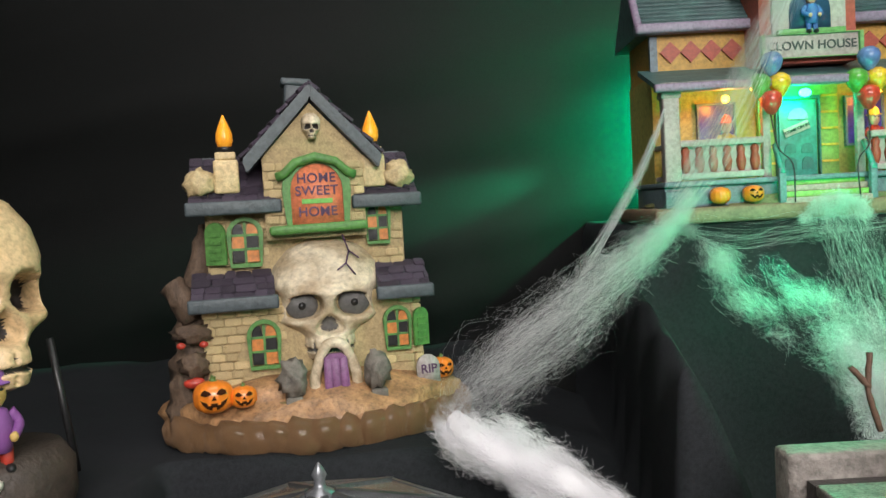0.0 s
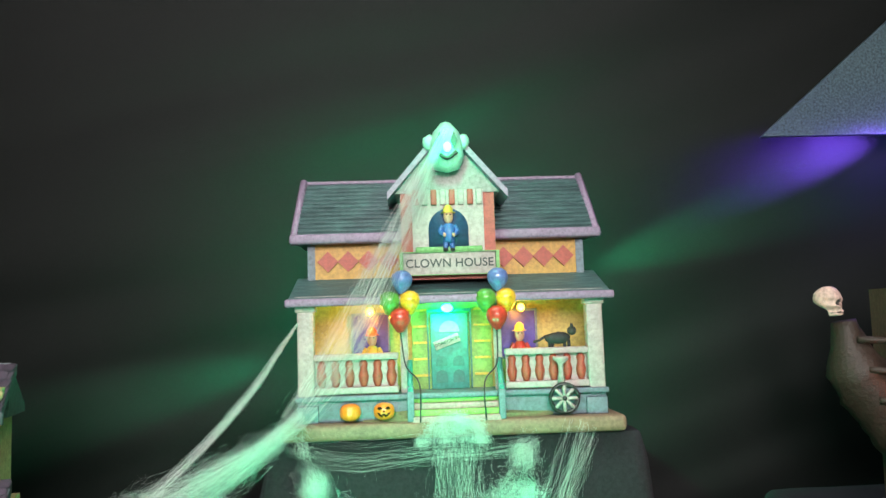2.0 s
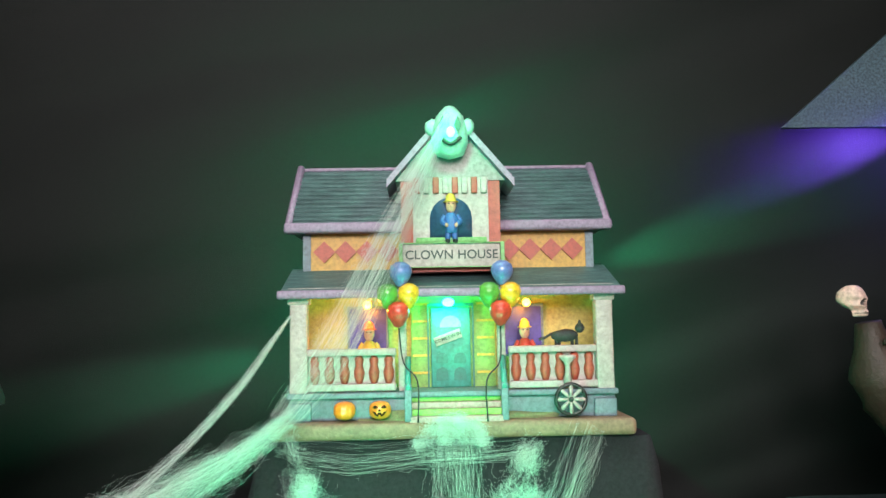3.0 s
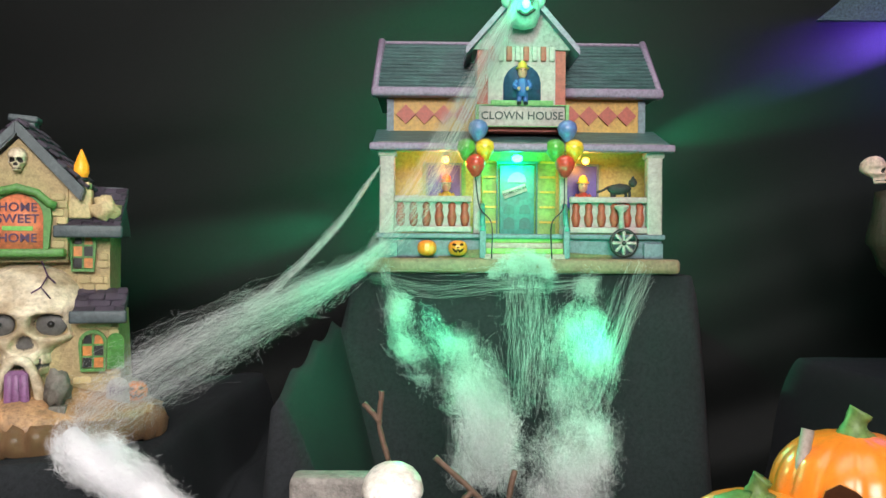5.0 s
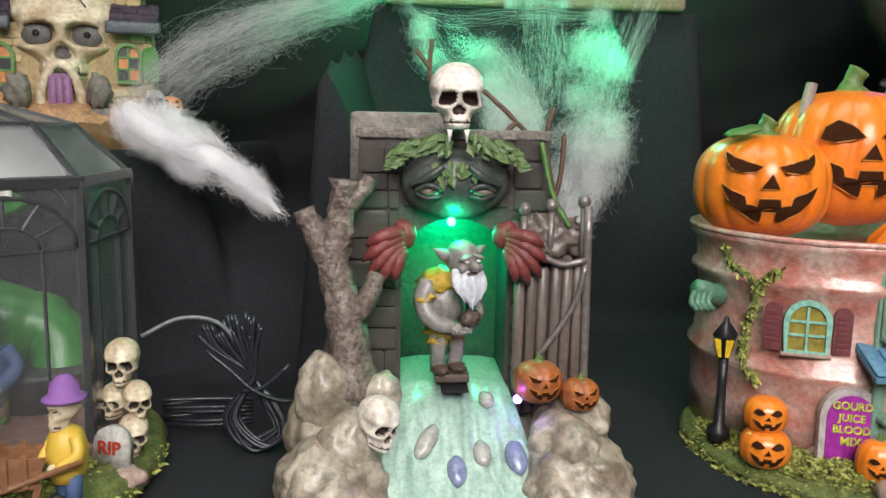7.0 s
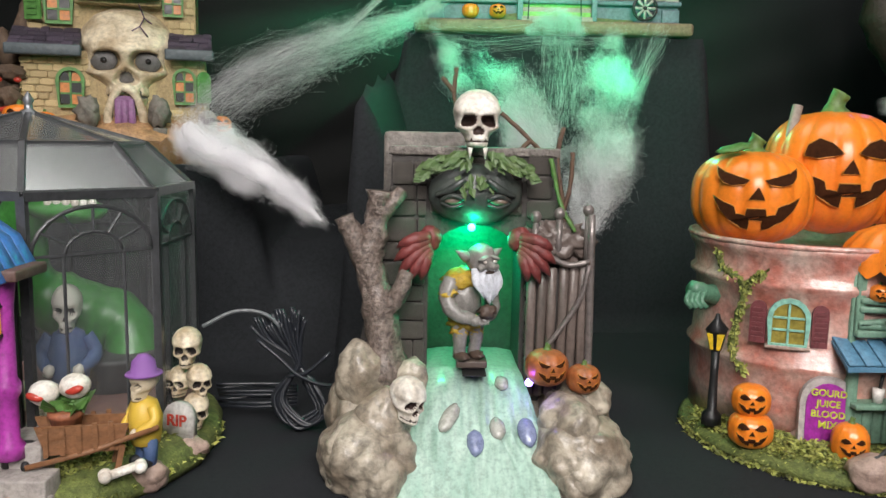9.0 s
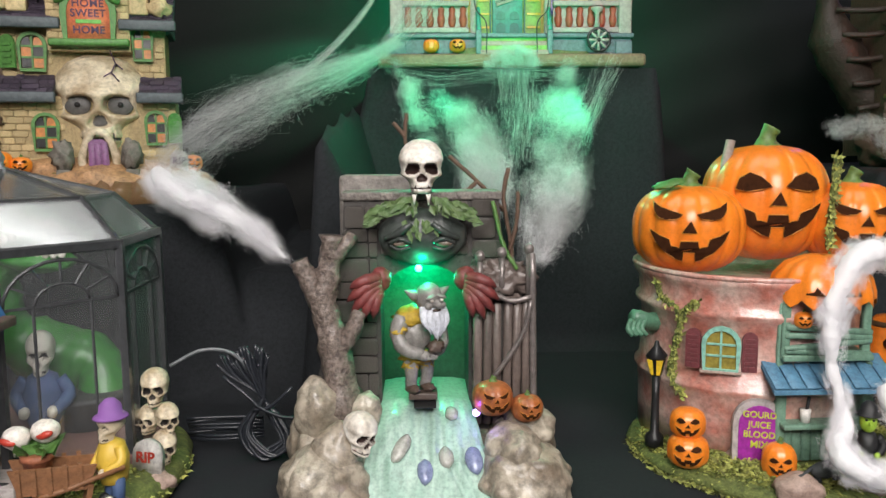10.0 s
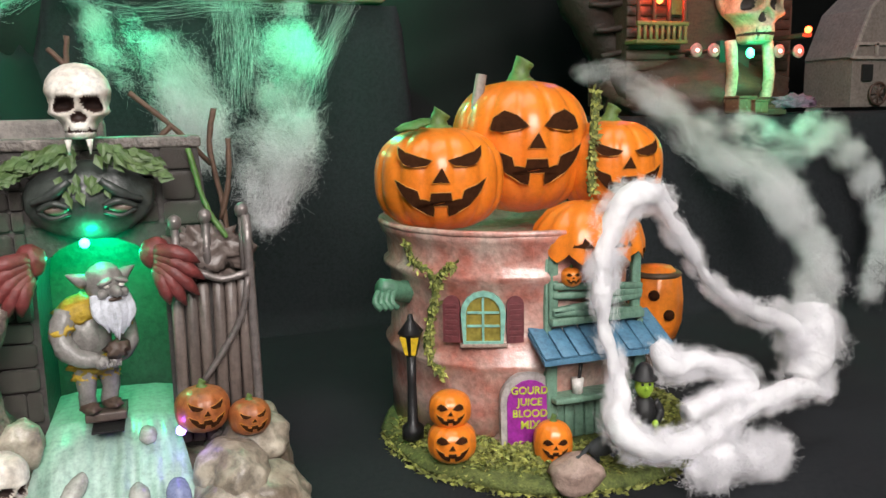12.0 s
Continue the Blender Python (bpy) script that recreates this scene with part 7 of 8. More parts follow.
part("gable", prism([(-0.052, 0.048), (0.052, 0.048), (0.030, 0.100), (0, 0.125), (-0.030, 0.100)], 0.070, M(0, -0.016, 0)), bg, barn, "", False)
for pts in ([(-0.052, 0.047), (0.052, 0.047)], [(-0.046, 0.062), (0.046, 0.062)], [(-0.054, 0.046), (-0.031, 0.101), (0, 0.128), (0.031, 0.101), (0.054, 0.046)], [(-0.02, 0.047), (-0.02, 0.064)], [(0.0, 0.047), (0.0, 0.064)], [(0.02, 0.047), (0.02, 0.064)]):
    part("beam", tube([(x, -0.018, z) for x, z in pts], 0.0022, 4), mat("beam_pale", (0.30, 0.26, 0.23), 0.6, scale=90), barn, "", False)
for x in (-0.030, 0.020):
    part("window", box(0.014, 0.003, 0.018, M(x, -0.0165, 0.022)), dark_pane, barn, "", False)
bw = part("wheel", tube([(-0.015 + 0.012 * math.cos(a * math.pi / 10), -0.019, 0.008 + 0.012 * math.sin(a * math.pi / 10)) for a in range(21)], 0.0015, 6), timber, barn)
for j in range(4):
    a = j * math.pi / 4
    part("spoke", tube([(-0.015 - 0.012 * math.cos(a), -0.019, 0.008 - 0.012 * math.sin(a)), (-0.015 + 0.012 * math.cos(a), -0.019, 0.008 + 0.012 * math.sin(a))], 0.0009, 5), timber, bw)

# ---- cables on the board ----
wire_black = mat("wire_black", (0.020, 0.023, 0.030), 0.38, coat=0.2, scale=90)
coil = thing("cable_coil", M(0.094, 0.325, TABLE), "tied bundle of black lamp cable standing on the cloth", "cable")
rc = random.Random(6)
for j in range(15):
    q = (j - 7) / 7
    a, d = rc.uniform(0.8, 1.15), rc.uniform(-0.004, 0.004)
    line = [(-0.008 + 0.013 * q, d, 0.074 * rc.uniform(0.90, 1.02)), (-0.005 + 0.007 * q, d, 0.057), (0.0008 * q, 0.3 * d, 0.041), (-0.004 - 0.008 * a + 0.003 * q, d - 0.003, 0.020), (0.0 + 0.007 * q, d - 0.006, 0.0025 + 0.003 * abs(q)), (0.010 + 0.005 * a + 0.003 * q, d - 0.004, 0.013 * a), (0.007 + 0.004 * q, d, 0.028), (-0.0008 * q, -0.3 * d, 0.041), (-0.009 + 0.011 * q, -d, 0.056), (-0.014 + 0.014 * q, -d, 0.068 * rc.uniform(0.9, 1.05))]
    part("wire", tube(smooth_line(line, 5), 0.0012, 6), wire_black, coil)
part("tie", tube(smooth_line([(-0.024, -0.004, 0.056), (-0.010, -0.006, 0.045), (0.0, -0.007, 0.036), (0.012, -0.006, 0.030), (0.022, -0.004, 0.028)], 4), 0.0012, 6), wire_black, coil)
part("tie", tube(smooth_line([(-0.006, -0.005, 0.034), (0.006, -0.007, 0.037), (0.020, -0.006, 0.049)], 4), 0.0012, 6), wire_black, coil)
lead = thing("cable_lead", M(0, 0, 0), "grey lamp cable arching out of the bundle", "cable")
part("wire", tube(smooth_line([(0.040, 0.312, 0.060), (0.058, 0.318, 0.068), (0.076, 0.322, 0.065), (0.088, 0.324, 0.050), (0.093, 0.325, 0.034)], 6), 0.0012, 6), mat("wire_grey", (0.16, 0.17, 0.18), 0.35), lead)
flat = thing("cable_hank", M(0.064, 0.345, TABLE + 0.018), "flat hank of black lamp cable behind the greenhouse", "cable")
for j in range(7):
    part("wire", tube(smooth_line([(-0.024, rc.uniform(-0.004, 0.004), -0.012 + j * 0.0026), (0.0, rc.uniform(-0.003, 0.003), -0.011 + j * 0.0024), (0.026, 0, -0.010 + j * 0.0022)], 4), 0.0011, 6), wire_black, flat)

# ---- stretched cotton web ----
cotton = bpy.data.materials.new("cotton_fibre")
cotton.use_nodes = True
cn, cl2 = cotton.node_tree.nodes, cotton.node_tree.links.new
cn.remove(cn["Principled BSDF"])
df, tl, cm = cn.new("ShaderNodeBsdfDiffuse"), cn.new("ShaderNodeBsdfTranslucent"), cn.new("ShaderNodeMixShader")
df.inputs["Color"].default_value = tl.inputs["Color"].default_value = (0.60, 0.60, 0.61, 1)
cm.inputs["Fac"].default_value = 0.3
cl2(df.outputs["BSDF"], cm.inputs[1])
cl2(tl.outputs["BSDF"], cm.inputs[2])
cl2(cm.outputs["Shader"], cn["Material Output"].inputs["Surface"])
cotton_white = cotton.copy()
cotton_white.name = "white_cotton_fibre"
for node in cotton_white.node_tree.nodes:
    if node.type in ("BSDF_DIFFUSE", "BSDF_TRANSLUCENT"):
        node.inputs["Color"].default_value = (0.92, 0.91, 0.93, 1)


wool = bpy.data.materials.new("packed_wool")
wool.use_nodes = True
wn, wl = wool.node_tree.nodes, wool.node_tree.links.new
wn.remove(wn["Principled BSDF"])
wd, wt, wm2, ws, wtc, wb = wn.new("ShaderNodeBsdfDiffuse"), wn.new("ShaderNodeBsdfTranslucent"), wn.new("ShaderNodeMixShader"), wn.new("ShaderNodeTexNoise"), wn.new("ShaderNodeTexCoord"), wn.new("ShaderNodeBump")
wd.inputs["Color"].default_value = wt.inputs["Color"].default_value = (0.92, 0.91, 0.93, 1)
wm2.inputs["Fac"].default_value = 0.25
ws.inputs["Scale"].default_value, ws.inputs["Detail"].default_value = 420, 6
wb.inputs["Strength"].default_value, wb.inputs["Distance"].default_value = 0.5, 0.0012
wl(wtc.outputs["Object"], ws.inputs["Vector"])
wl(ws.outputs["Fac"], wb.inputs["Height"])
wl(wb.outputs["Normal"], wd.inputs["Normal"])
wl(wd.outputs["BSDF"], wm2.inputs[1])
wl(wt.outputs["BSDF"], wm2.inputs[2])
wl(wm2.outputs["Shader"], wn["Material Output"].inputs["Surface"])


def ribbons(name, label, P, off, fibre=None):
    """Many fibres as flat ribbons: P holds each fibre's points, off half the ribbon's breadth."""
    n, k = P.shape[0], P.shape[1]
    V = np.stack([P - off, P + off], 2).reshape(-1, 3)
    idx = np.arange(n)[:, None] * k * 2 + np.arange(k - 1)[None] * 2
    F = np.stack([idx, idx + 1, idx + 3, idx + 2], -1).reshape(-1, 4)
    me = bpy.data.meshes.new(name)
    me.vertices.add(len(V))
    me.vertices.foreach_set("co", V.ravel())
    me.loops.add(F.size)
    me.loops.foreach_set("vertex_index", F.ravel())
    me.polygons.add(len(F))
    me.polygons.foreach_set("loop_start", np.arange(0, F.size, 4))
    me.update(calc_edges=True)
    me.materials.append(fibre or cotton)
    return tagged(new(name, me), label, "cobweb", "", "stuff")


def waves(P, size, seed, n=14):
    """A soft random field in space, about -1 to 1, with lumps of that size."""
    rnd = np.random.RandomState(seed)
    out = 0
    for k in range(n):
        d = rnd.normal(size=3)
        out = out + np.sin(P @ (d / np.linalg.norm(d)) * rnd.uniform(0.6, 2.6) * 3.0 / size + rnd.uniform(0, 6.28))
    return out / math.sqrt(n)


def cotton_cloud(name, label, path, widths, count, thick=0.00011, seed=0, lump=0.011, gap=0.0, core=0.0, length=(0.004, 0.013), along=0.35, depth=0.7, fibre=None):
    """Teased cotton: short curling fibres gathered in clouds along a line, with gaps between; core: share of the width that is packed wool."""
    rnd = np.random.RandomState(seed)
    pts = np.array([tuple(p) for p in smooth_line(path, 12)])
    grid = np.linspace(0, 1, len(pts))
    wid = np.interp(grid, np.linspace(0, 1, len(widths)), widths)
    tan = np.gradient(pts, axis=0)
    tan /= np.linalg.norm(tan, axis=1)[:, None]
    side = np.cross(tan, np.array((0.3, 1.0, 0.2)))
    side /= np.linalg.norm(side, axis=1)[:, None]
    up = np.cross(side, tan)
    at = lambda arr, t: np.stack([np.interp(t, grid, arr[:, c]) for c in range(3)], -1)
    step_len = np.concatenate([[0], np.cumsum(np.linalg.norm(np.diff(pts, axis=0), axis=1) * (wid[1:] + wid[:-1] + 0.004))])
    m = count * 5
    t = np.interp(rnd.rand(m) * step_len[-1], step_len, grid)
    g = rnd.uniform(0, 2 * np.pi, m)
    r = np.sqrt(rnd.rand(m)) if not core else core + (1.08 - core) * rnd.rand(m) ** 1.6
    w = np.interp(t, grid, wid)
    C = at(pts, t) + at(side, t) * (r * np.cos(g) * w)[:, None] + at(up, t) * (depth * r * np.sin(g) * w)[:, None]
    C += 0.14 * w[:, None] * np.stack([waves(C, lump * 2.2, seed + k) for k in (1, 2, 3)], -1)
    rim = np.clip((r - 0.62) / 0.38, 0, 1)
    dens = 0.7 * waves(C, lump, seed + 7) + 0.5 * waves(C, lump * 0.3, seed + 8) - gap - (0 if core else 0.7 * rim) + rnd.uniform(-1.3, 1.3, m)
    keep = np.argsort(-dens)[:count]
    C, t = C[keep], t[keep]
    L = rnd.uniform(length[0], length[1], count)
    d = rnd.normal(size=(count, 3)) * 0.8 + at(tan, t) * along * 3.5 * rnd.choice([-1, 1], count)[:, None]
    swirl = np.stack([waves(C, lump * 1.6, seed + k) for k in (11, 12, 13)], -1)
    d = d + 1.2 * swirl
    d /= np.linalg.norm(d, axis=1)[:, None]
    e = np.cross(d, rnd.normal(size=(count, 3)))
    e /= np.linalg.norm(e, axis=1)[:, None]
    f = np.cross(d, e)
    q = np.linspace(-0.5, 0.5, 7)[None]
    ph, fq = rnd.uniform(0, 6.28, (count, 2)), rnd.uniform(3, 9, (count, 2))
    amp = (rnd.uniform(0.05, 0.24, count) * L)[:, None]
    P = C[:, None] + d[:, None] * (q * L[:, None])[..., None] + e[:, None] * (amp * np.sin(ph[:, :1] + fq[:, :1] * q))[..., None] + f[:, None] * (amp * np.sin(ph[:, 1:] + fq[:, 1:] * q))[..., None]
    turn = rnd.uniform(0, 2 * np.pi, count)[:, None, None]
    ob = ribbons(name, label, P, 0.4 * thick * (np.cos(turn) * e[:, None] + np.sin(turn) * f[:, None]), cotton_white if core else fibre)
    if core:
        b = tube(pts.tolist(), [max(0.0006, core * v) for v in wid], 26)
        bmesh.ops.subdivide_edges(b, edges=b.edges[:], cuts=1, use_grid_fill=True)
        b.normal_update()
        for v in b.verts:
            v.co += v.normal * core * (0.0040 * noise.noise(v.co * 75 + Vector((seed, 0, 0))) + 0.0010 * noise.noise(v.co * 230))
        part("wool_core", b, wool, ob)
    return ob


def cotton_web(name, label, path, widths, strands, thick=0.00022, seed=0, span=(0.15, 0.6), curl=0.35, fuzz=0.4, seg=7):
    """Loose crossing fibres along a line; widths: the half-width at each of its points."""
    rnd = np.random.RandomState(seed)
    strands = int(strands * 1.9)
    pts = np.array([tuple(p) for p in smooth_line(path, 12)])
    n = len(pts)
    grid = np.linspace(0, 1, n)
    wid = np.interp(grid, np.linspace(0, 1, len(widths)), widths)
    tan = np.gradient(pts, axis=0)
    tan /= np.linalg.norm(tan, axis=1)[:, None]
    side = np.cross(tan, np.array((0.3, 1.0, 0.2)))
    side /= np.linalg.norm(side, axis=1)[:, None]
    up = np.cross(side, tan)
    at = lambda arr, t: np.stack([np.interp(t, grid, arr[:, c]) for c in range(3)], -1)
    L = rnd.uniform(span[0], span[1], strands) * rnd.uniform(0.4, 1.0, strands)
    short = rnd.rand(strands) < fuzz
    L = np.where(short, L * 0.16, L)
    a = rnd.uniform(-0.5 * L, 1 - 0.5 * L)
    s = np.linspace(0, 1, seg + 1)[None]
    if span[1] < 0.7:
        centre = rnd.rand(max(8, strands // 260))
        a = np.where(rnd.rand(strands) < 0.55, centre[rnd.randint(0, len(centre), strands)] + rnd.normal(0, 0.035, strands) - 0.5 * L, a)
    t = np.clip(a[:, None] + L[:, None] * s, 0, 1)
    base, sd, u = at(pts, t), at(side, t), at(up, t)
    w = np.interp(t, grid, wid)

    def spot():
        r = np.sqrt(rnd.uniform(0, 1, strands)) * (0.72 + 0.65 * rnd.rand(strands) ** 5)
        g = rnd.uniform(0, 2 * np.pi, strands)
        return (r * np.cos(g))[:, None], (0.75 * r * np.sin(g))[:, None]
    (x0, y0), (x1, y1) = spot(), spot()
    k = 0.55
    # most fibres gather in wisps, so that gaps open between them
    wisps = max(5, int(14 * (span[1] < 0.7) + len(path) * 4))
    pick = rnd.randint(0, wisps, strands)
    loose = (rnd.rand(strands) < 0.30)[:, None]
    wr, wg, ws2 = np.sqrt(rnd.rand(wisps)) * 0.95, rnd.uniform(0, 2 * np.pi, wisps), rnd.uniform(0.12, 0.5, wisps)
    x0 = np.where(loose, x0, (wr * np.cos(wg))[pick][:, None] + x0 * ws2[pick][:, None])
    y0 = np.where(loose, y0, (0.75 * wr * np.sin(wg))[pick][:, None] + y0 * ws2[pick][:, None])
    x1 = np.where(loose, x1, x0 + x1 * 0.5)
    y1 = np.where(loose, y1, y0 + y1 * 0.5)
    ph, fq = rnd.uniform(0, 6.28, (strands, 4)), rnd.uniform(2, 14, (strands, 4))
    cv = np.where(short[:, None], rnd.uniform(0.15, 0.55, (strands, 1)), curl * rnd.rand(strands, 1) ** 1.5)
    ox = x0 + (x1 - x0) * s * k + cv * (np.sin(ph[:, :1] + fq[:, :1] * s) + 0.4 * np.sin(ph[:, 2:3] + 2 * fq[:, 2:3] * s))
    oy = y0 + (y1 - y0) * s * k + cv * (np.sin(ph[:, 1:2] + fq[:, 1:2] * s) + 0.4 * np.sin(ph[:, 3:] + 2 * fq[:, 3:] * s))
    P = base + sd * (ox * w)[..., None] + u * (oy * w)[..., None]
    g = rnd.uniform(0, 2 * np.pi, strands)[:, None, None]
    off = 0.40 * thick * (np.cos(g) * sd + np.sin(g) * u)
    return ribbons(name, label, P, off)


cotton_web("cobweb", "grey stretched cotton web slung between two houses", [(0.178, 0.572, 0.290), (0.150, 0.540, 0.268), (0.105, 0.490, 0.245), (0.060, 0.450, 0.220), (0.020, 0.438, 0.192), (0.004, 0.432, 0.172)], [0.006, 0.010, 0.017, 0.021, 0.020, 0.016], 1000, 0.00008, 1, (0.2, 0.8), 0.6)
cotton_cloud("cobweb", "wispy grey cotton haze along the stretched web", [(0.165, 0.560, 0.280), (0.140, 0.528, 0.262), (0.100, 0.487, 0.242), (0.060, 0.450, 0.218), (0.024, 0.438, 0.192)], [0.006, 0.012, 0.017, 0.020, 0.018], 1500, 0.00009, 31, 0.016, 0.2, along=0.9, length=(0.008, 0.03))
cotton_cloud("cobweb", "dense white cotton wool tuft trailing down the cloth", [(-0.002, 0.434, 0.176), (0.010, 0.425, 0.166), (0.040, 0.415, 0.153), (0.070, 0.410, 0.137), (0.098, 0.408, 0.113)], [0.010, 0.017, 0.017, 0.012, 0.002], 9000, 0.00013, 2, 0.016, core=0.52, along=0.9, length=(0.006, 0.02))
cotton_web("cobweb", "thin cotton threads stretched over the clown house", [(0.286, 0.590, 0.497), (0.262, 0.588, 0.448), (0.232, 0.586, 0.385), (0.200, 0.584, 0.325), (0.170, 0.575, 0.285)], [0.002, 0.008, 0.013, 0.015, 0.010], 230, 0.00011, 3, (0.5, 1.0), 0.12, 0.05)
cotton_web("cobweb", "twisted cotton strand hung from the clown house corner", [(0.1705, 0.609, 0.356), (0.160, 0.594, 0.338), (0.140, 0.575, 0.306), (0.112, 0.545, 0.272), (0.085, 0.51, 0.245)], [0.0012, 0.0025, 0.004, 0.005, 0.006], 140, 0.00012, 4, (0.4, 1.0), 0.2, 0.2)
cotton_cloud("cobweb", "cotton cloud falling from the clown house towards the cave", [(0.174, 0.585, 0.272), (0.184, 0.565, 0.251), (0.198, 0.53, 0.231), (0.219, 0.50, 0.213), (0.240, 0.47, 0.195), (0.246, 0.45, 0.172), (0.240, 0.435, 0.150)], [0.005, 0.011, 0.021, 0.027, 0.030, 0.027, 0.018], 7500, 0.00008, 5, 0.030, along=0.9, length=(0.008, 0.028))
cotton_web("cobweb", "thin cotton curtain hung from the clown house steps", [(0.283, 0.590, 0.286), (0.285, 0.575, 0.264), (0.283, 0.55, 0.236), (0.279, 0.52, 0.206), (0.275, 0.49, 0.179)], [0.013, 0.023, 0.022, 0.019, 0.014], 190, 0.00010, 6, (0.3, 0.9), 0.25, 0.1)
cotton_cloud("cobweb", "cotton tuft lying at the clown house steps", [(0.258, 0.580, 0.268), (0.272, 0.582, 0.276), (0.284, 0.582, 0.279), (0.298, 0.582, 0.275), (0.310, 0.580, 0.268)], [0.004, 0.009, 0.011, 0.009, 0.003], 2200, 0.00011, 12, 0.014)
cotton_cloud("cobweb", "billowing cotton cloud beside the cave", [(0.336, 0.58, 0.265), (0.324, 0.55, 0.239), (0.314, 0.52, 0.214), (0.312, 0.48, 0.189), (0.304, 0.45, 0.161), (0.291, 0.43, 0.135), (0.281, 0.41, 0.108)], [0.007, 0.018, 0.026, 0.028, 0.028, 0.024, 0.012], 7500, 0.00008, 7, 0.030, along=0.8, length=(0.008, 0.028))
cotton_web("cobweb", "sparse cotton threads under the clown house", [(0.379, 0.588, 0.274), (0.359, 0.56, 0.242), (0.337, 0.52, 0.209), (0.323, 0.49, 0.184)], [0.012, 0.012, 0.011, 0.010], 110, 0.00010, 8, (0.5, 1.0), 0.15, 0.0)
cotton_web("cobweb", "sparse cotton threads across the clown house base", [(0.165, 0.586, 0.266), (0.215, 0.582, 0.258), (0.265, 0.580, 0.262), (0.315, 0.582, 0.262), (0.345, 0.584, 0.266)], [0.010, 0.014, 0.012, 0.012, 0.006], 60, 0.00010, 9, (0.3, 0.9), 0.3, 0.1)
cotton_cloud("cobweb", "white cotton wool gathered behind the cave skull", [(0.232, 0.480, 0.202), (0.243, 0.462, 0.184), (0.247, 0.448, 0.164), (0.243, 0.436, 0.146)], [0.010, 0.022, 0.024, 0.014], 3600, 0.00010, 41, 0.024, core=0.0, along=0.4, length=(0.006, 0.018), fibre=cotton_white)
cotton_cloud("cobweb", "white cotton wool gathered behind the cave gate", [(0.312, 0.470, 0.182), (0.305, 0.448, 0.160), (0.294, 0.430, 0.136), (0.284, 0.412, 0.112)], [0.012, 0.024, 0.022, 0.010], 4200, 0.00010, 42, 0.024, core=0.0, along=0.4, length=(0.006, 0.018), fibre=cotton_white)
# white cotton looped over the pumpkin house
cotton_cloud("cobweb", "thick white cotton rope looped over the pumpkin house", [(0.475, 0.272, 0.124), (0.463, 0.268, 0.132), (0.446, 0.264, 0.132), (0.434, 0.262, 0.116), (0.428, 0.259, 0.095), (0.428, 0.256, 0.072), (0.431, 0.250, 0.051), (0.428, 0.240, 0.039), (0.420, 0.230, 0.031), (0.427, 0.222, 0.023), (0.450, 0.224, 0.017), (0.477, 0.232, 0.020), (0.507, 0.238, 0.026), (0.535, 0.242, 0.028), (0.558, 0.244, 0.023)], [0.0067, 0.0089, 0.0108, 0.0100, 0.0080, 0.0064, 0.0055, 0.0068, 0.0092, 0.0099, 0.0092, 0.009, 0.0082, 0.0079, 0.0058], 22000, 0.00010, 21, 0.012, core=0.62, along=0.7, length=(0.003, 0.009))
cotton_cloud("cobweb", "white cotton strand drooping from the pumpkin house", [(0.462, 0.266, 0.131), (0.482, 0.272, 0.109), (0.505, 0.280, 0.084), (0.537, 0.290, 0.062), (0.568, 0.298, 0.051), (0.594, 0.300, 0.034)], [0.0065, 0.0068, 0.0062, 0.0074, 0.0105, 0.013], 10000, 0.00010, 22, 0.012, core=0.5, along=0.9, length=(0.003, 0.010))
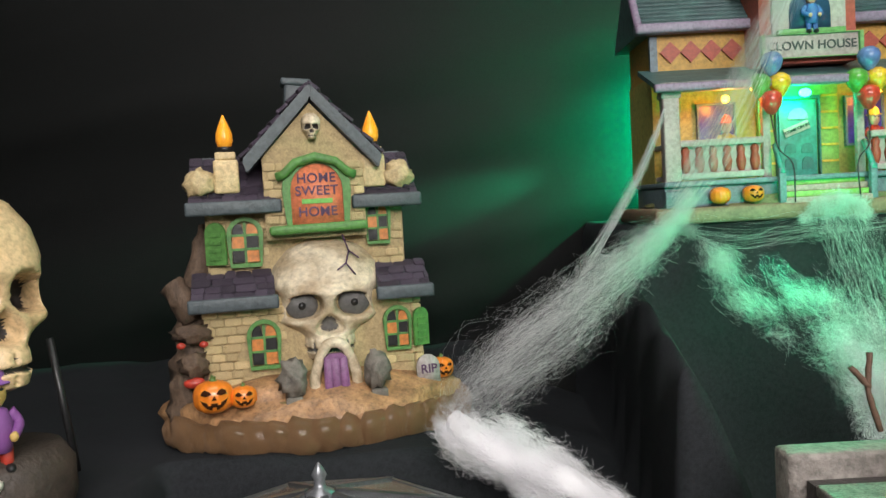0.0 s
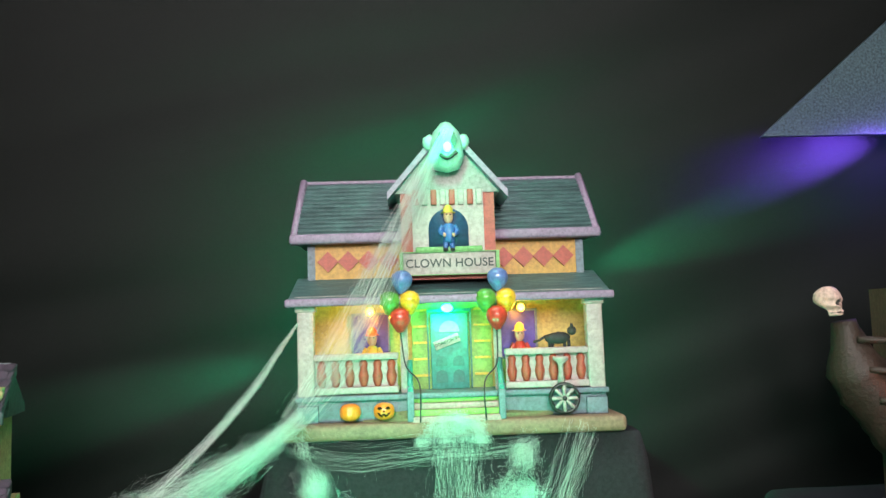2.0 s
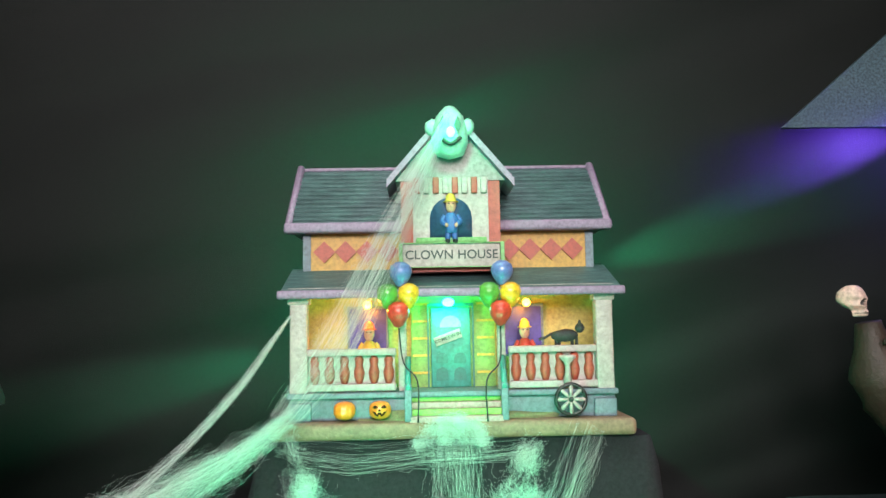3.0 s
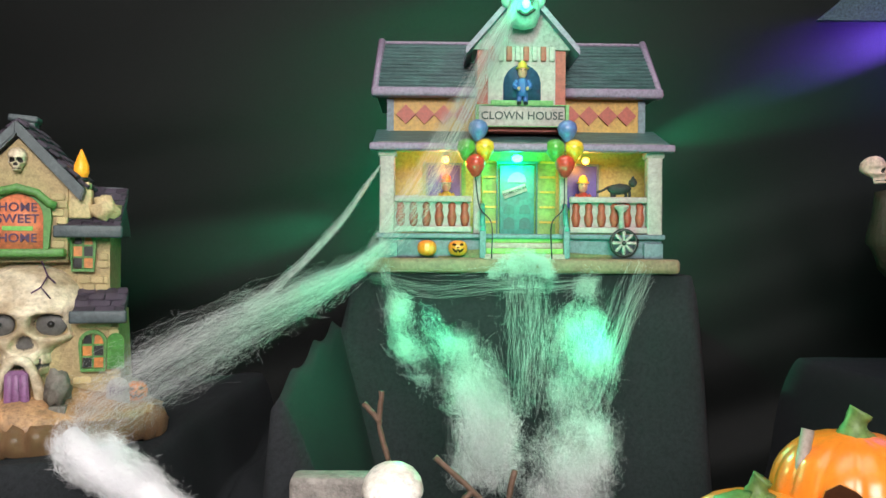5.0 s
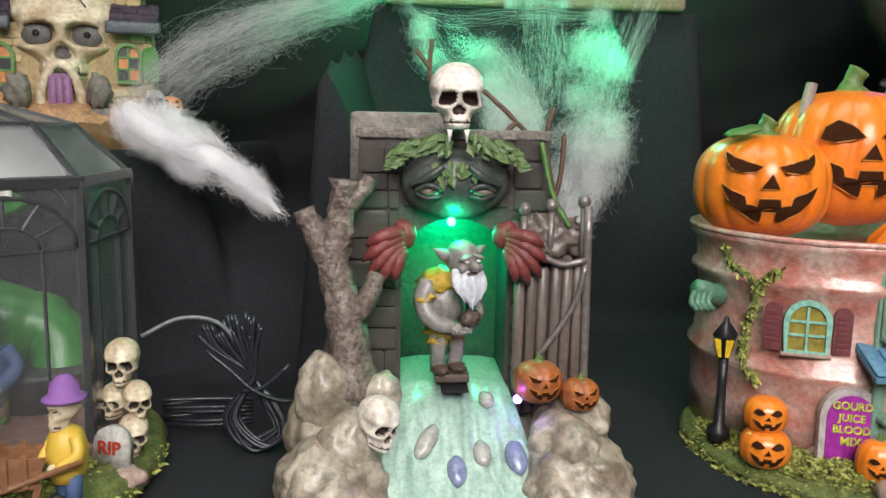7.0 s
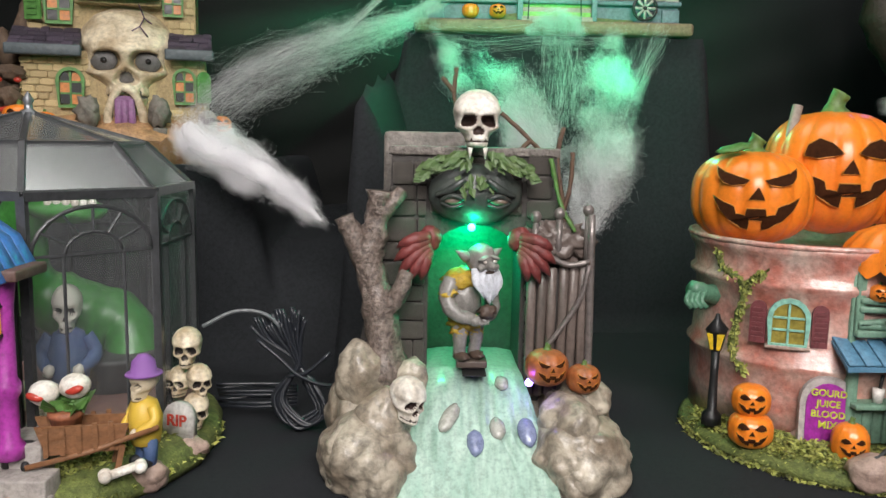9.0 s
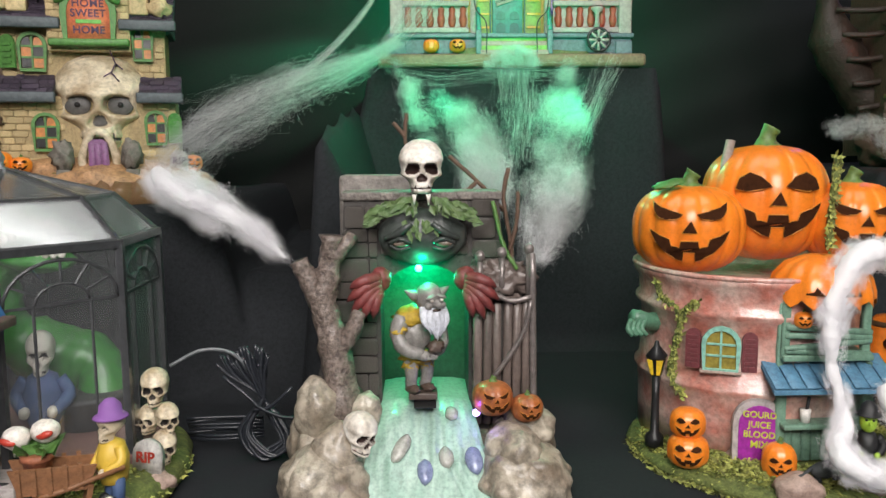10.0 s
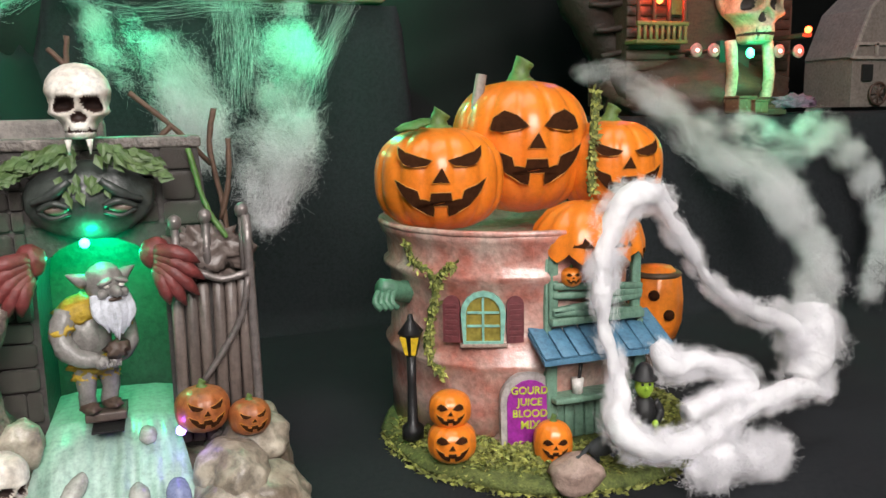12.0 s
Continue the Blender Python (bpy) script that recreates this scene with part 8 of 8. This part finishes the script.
cotton_cloud("cobweb", "dense white cotton wad on the cloth", [(0.604, 0.306, 0.054), (0.600, 0.302, 0.040), (0.597, 0.299, 0.024), (0.586, 0.294, 0.010)], [0.014, 0.021, 0.022, 0.014], 10000, 0.00010, 28, 0.014, core=0.66, length=(0.003, 0.009))
cotton_cloud("cobweb", "white cotton wool wad beside the pumpkin house", [(0.461, 0.262, 0.057), (0.468, 0.256, 0.046), (0.484, 0.252, 0.047), (0.507, 0.248, 0.036), (0.496, 0.246, 0.029), (0.470, 0.246, 0.022)], [0.0065, 0.0112, 0.0080, 0.0094, 0.0080, 0.0088], 11000, 0.00010, 23, 0.012, core=0.6, along=0.7, length=(0.003, 0.009))
cotton_cloud("cobweb", "loose cotton wool tuft on the cloth", [(0.452, 0.215, 0.006), (0.474, 0.222, 0.008), (0.495, 0.226, 0.003), (0.520, 0.232, 0.002)], [0.0075, 0.0135, 0.0145, 0.007], 8000, 0.00013, 25, 0.010, core=0.5, length=(0.005, 0.016))
cotton_cloud("cobweb", "smoky white cotton wool hanging from the pirate house step", [(0.640, 0.555, 0.196), (0.666, 0.540, 0.168), (0.691, 0.500, 0.138), (0.706, 0.460, 0.111), (0.694, 0.410, 0.076), (0.661, 0.360, 0.056), (0.622, 0.325, 0.048), (0.604, 0.306, 0.044)], [0.014, 0.020, 0.024, 0.021, 0.023, 0.022, 0.022, 0.016], 19000, 0.00009, 24, 0.036, 0.0, along=0.9, length=(0.006, 0.022), fibre=cotton_white)
cotton_cloud("cobweb", "grey cotton wool draped on the pirate house step", [(0.569, 0.560, 0.206), (0.602, 0.560, 0.210), (0.630, 0.556, 0.200), (0.660, 0.545, 0.178)], [0.007, 0.014, 0.017, 0.012], 3600, 0.00009, 26, 0.026, along=0.5)
cotton_cloud("cobweb", "cotton wool tuft trailing below the pirate house steps", [(0.681, 0.540, 0.172), (0.721, 0.532, 0.160), (0.780, 0.525, 0.142), (0.817, 0.530, 0.153), (0.848, 0.525, 0.129), (0.867, 0.510, 0.089), (0.852, 0.480, 0.045), (0.807, 0.450, 0.012)], [0.009, 0.013, 0.021, 0.022, 0.019, 0.016, 0.014, 0.014], 15000, 0.00009, 27, 0.030, 0.0, along=0.8, length=(0.006, 0.02), fibre=cotton_white)
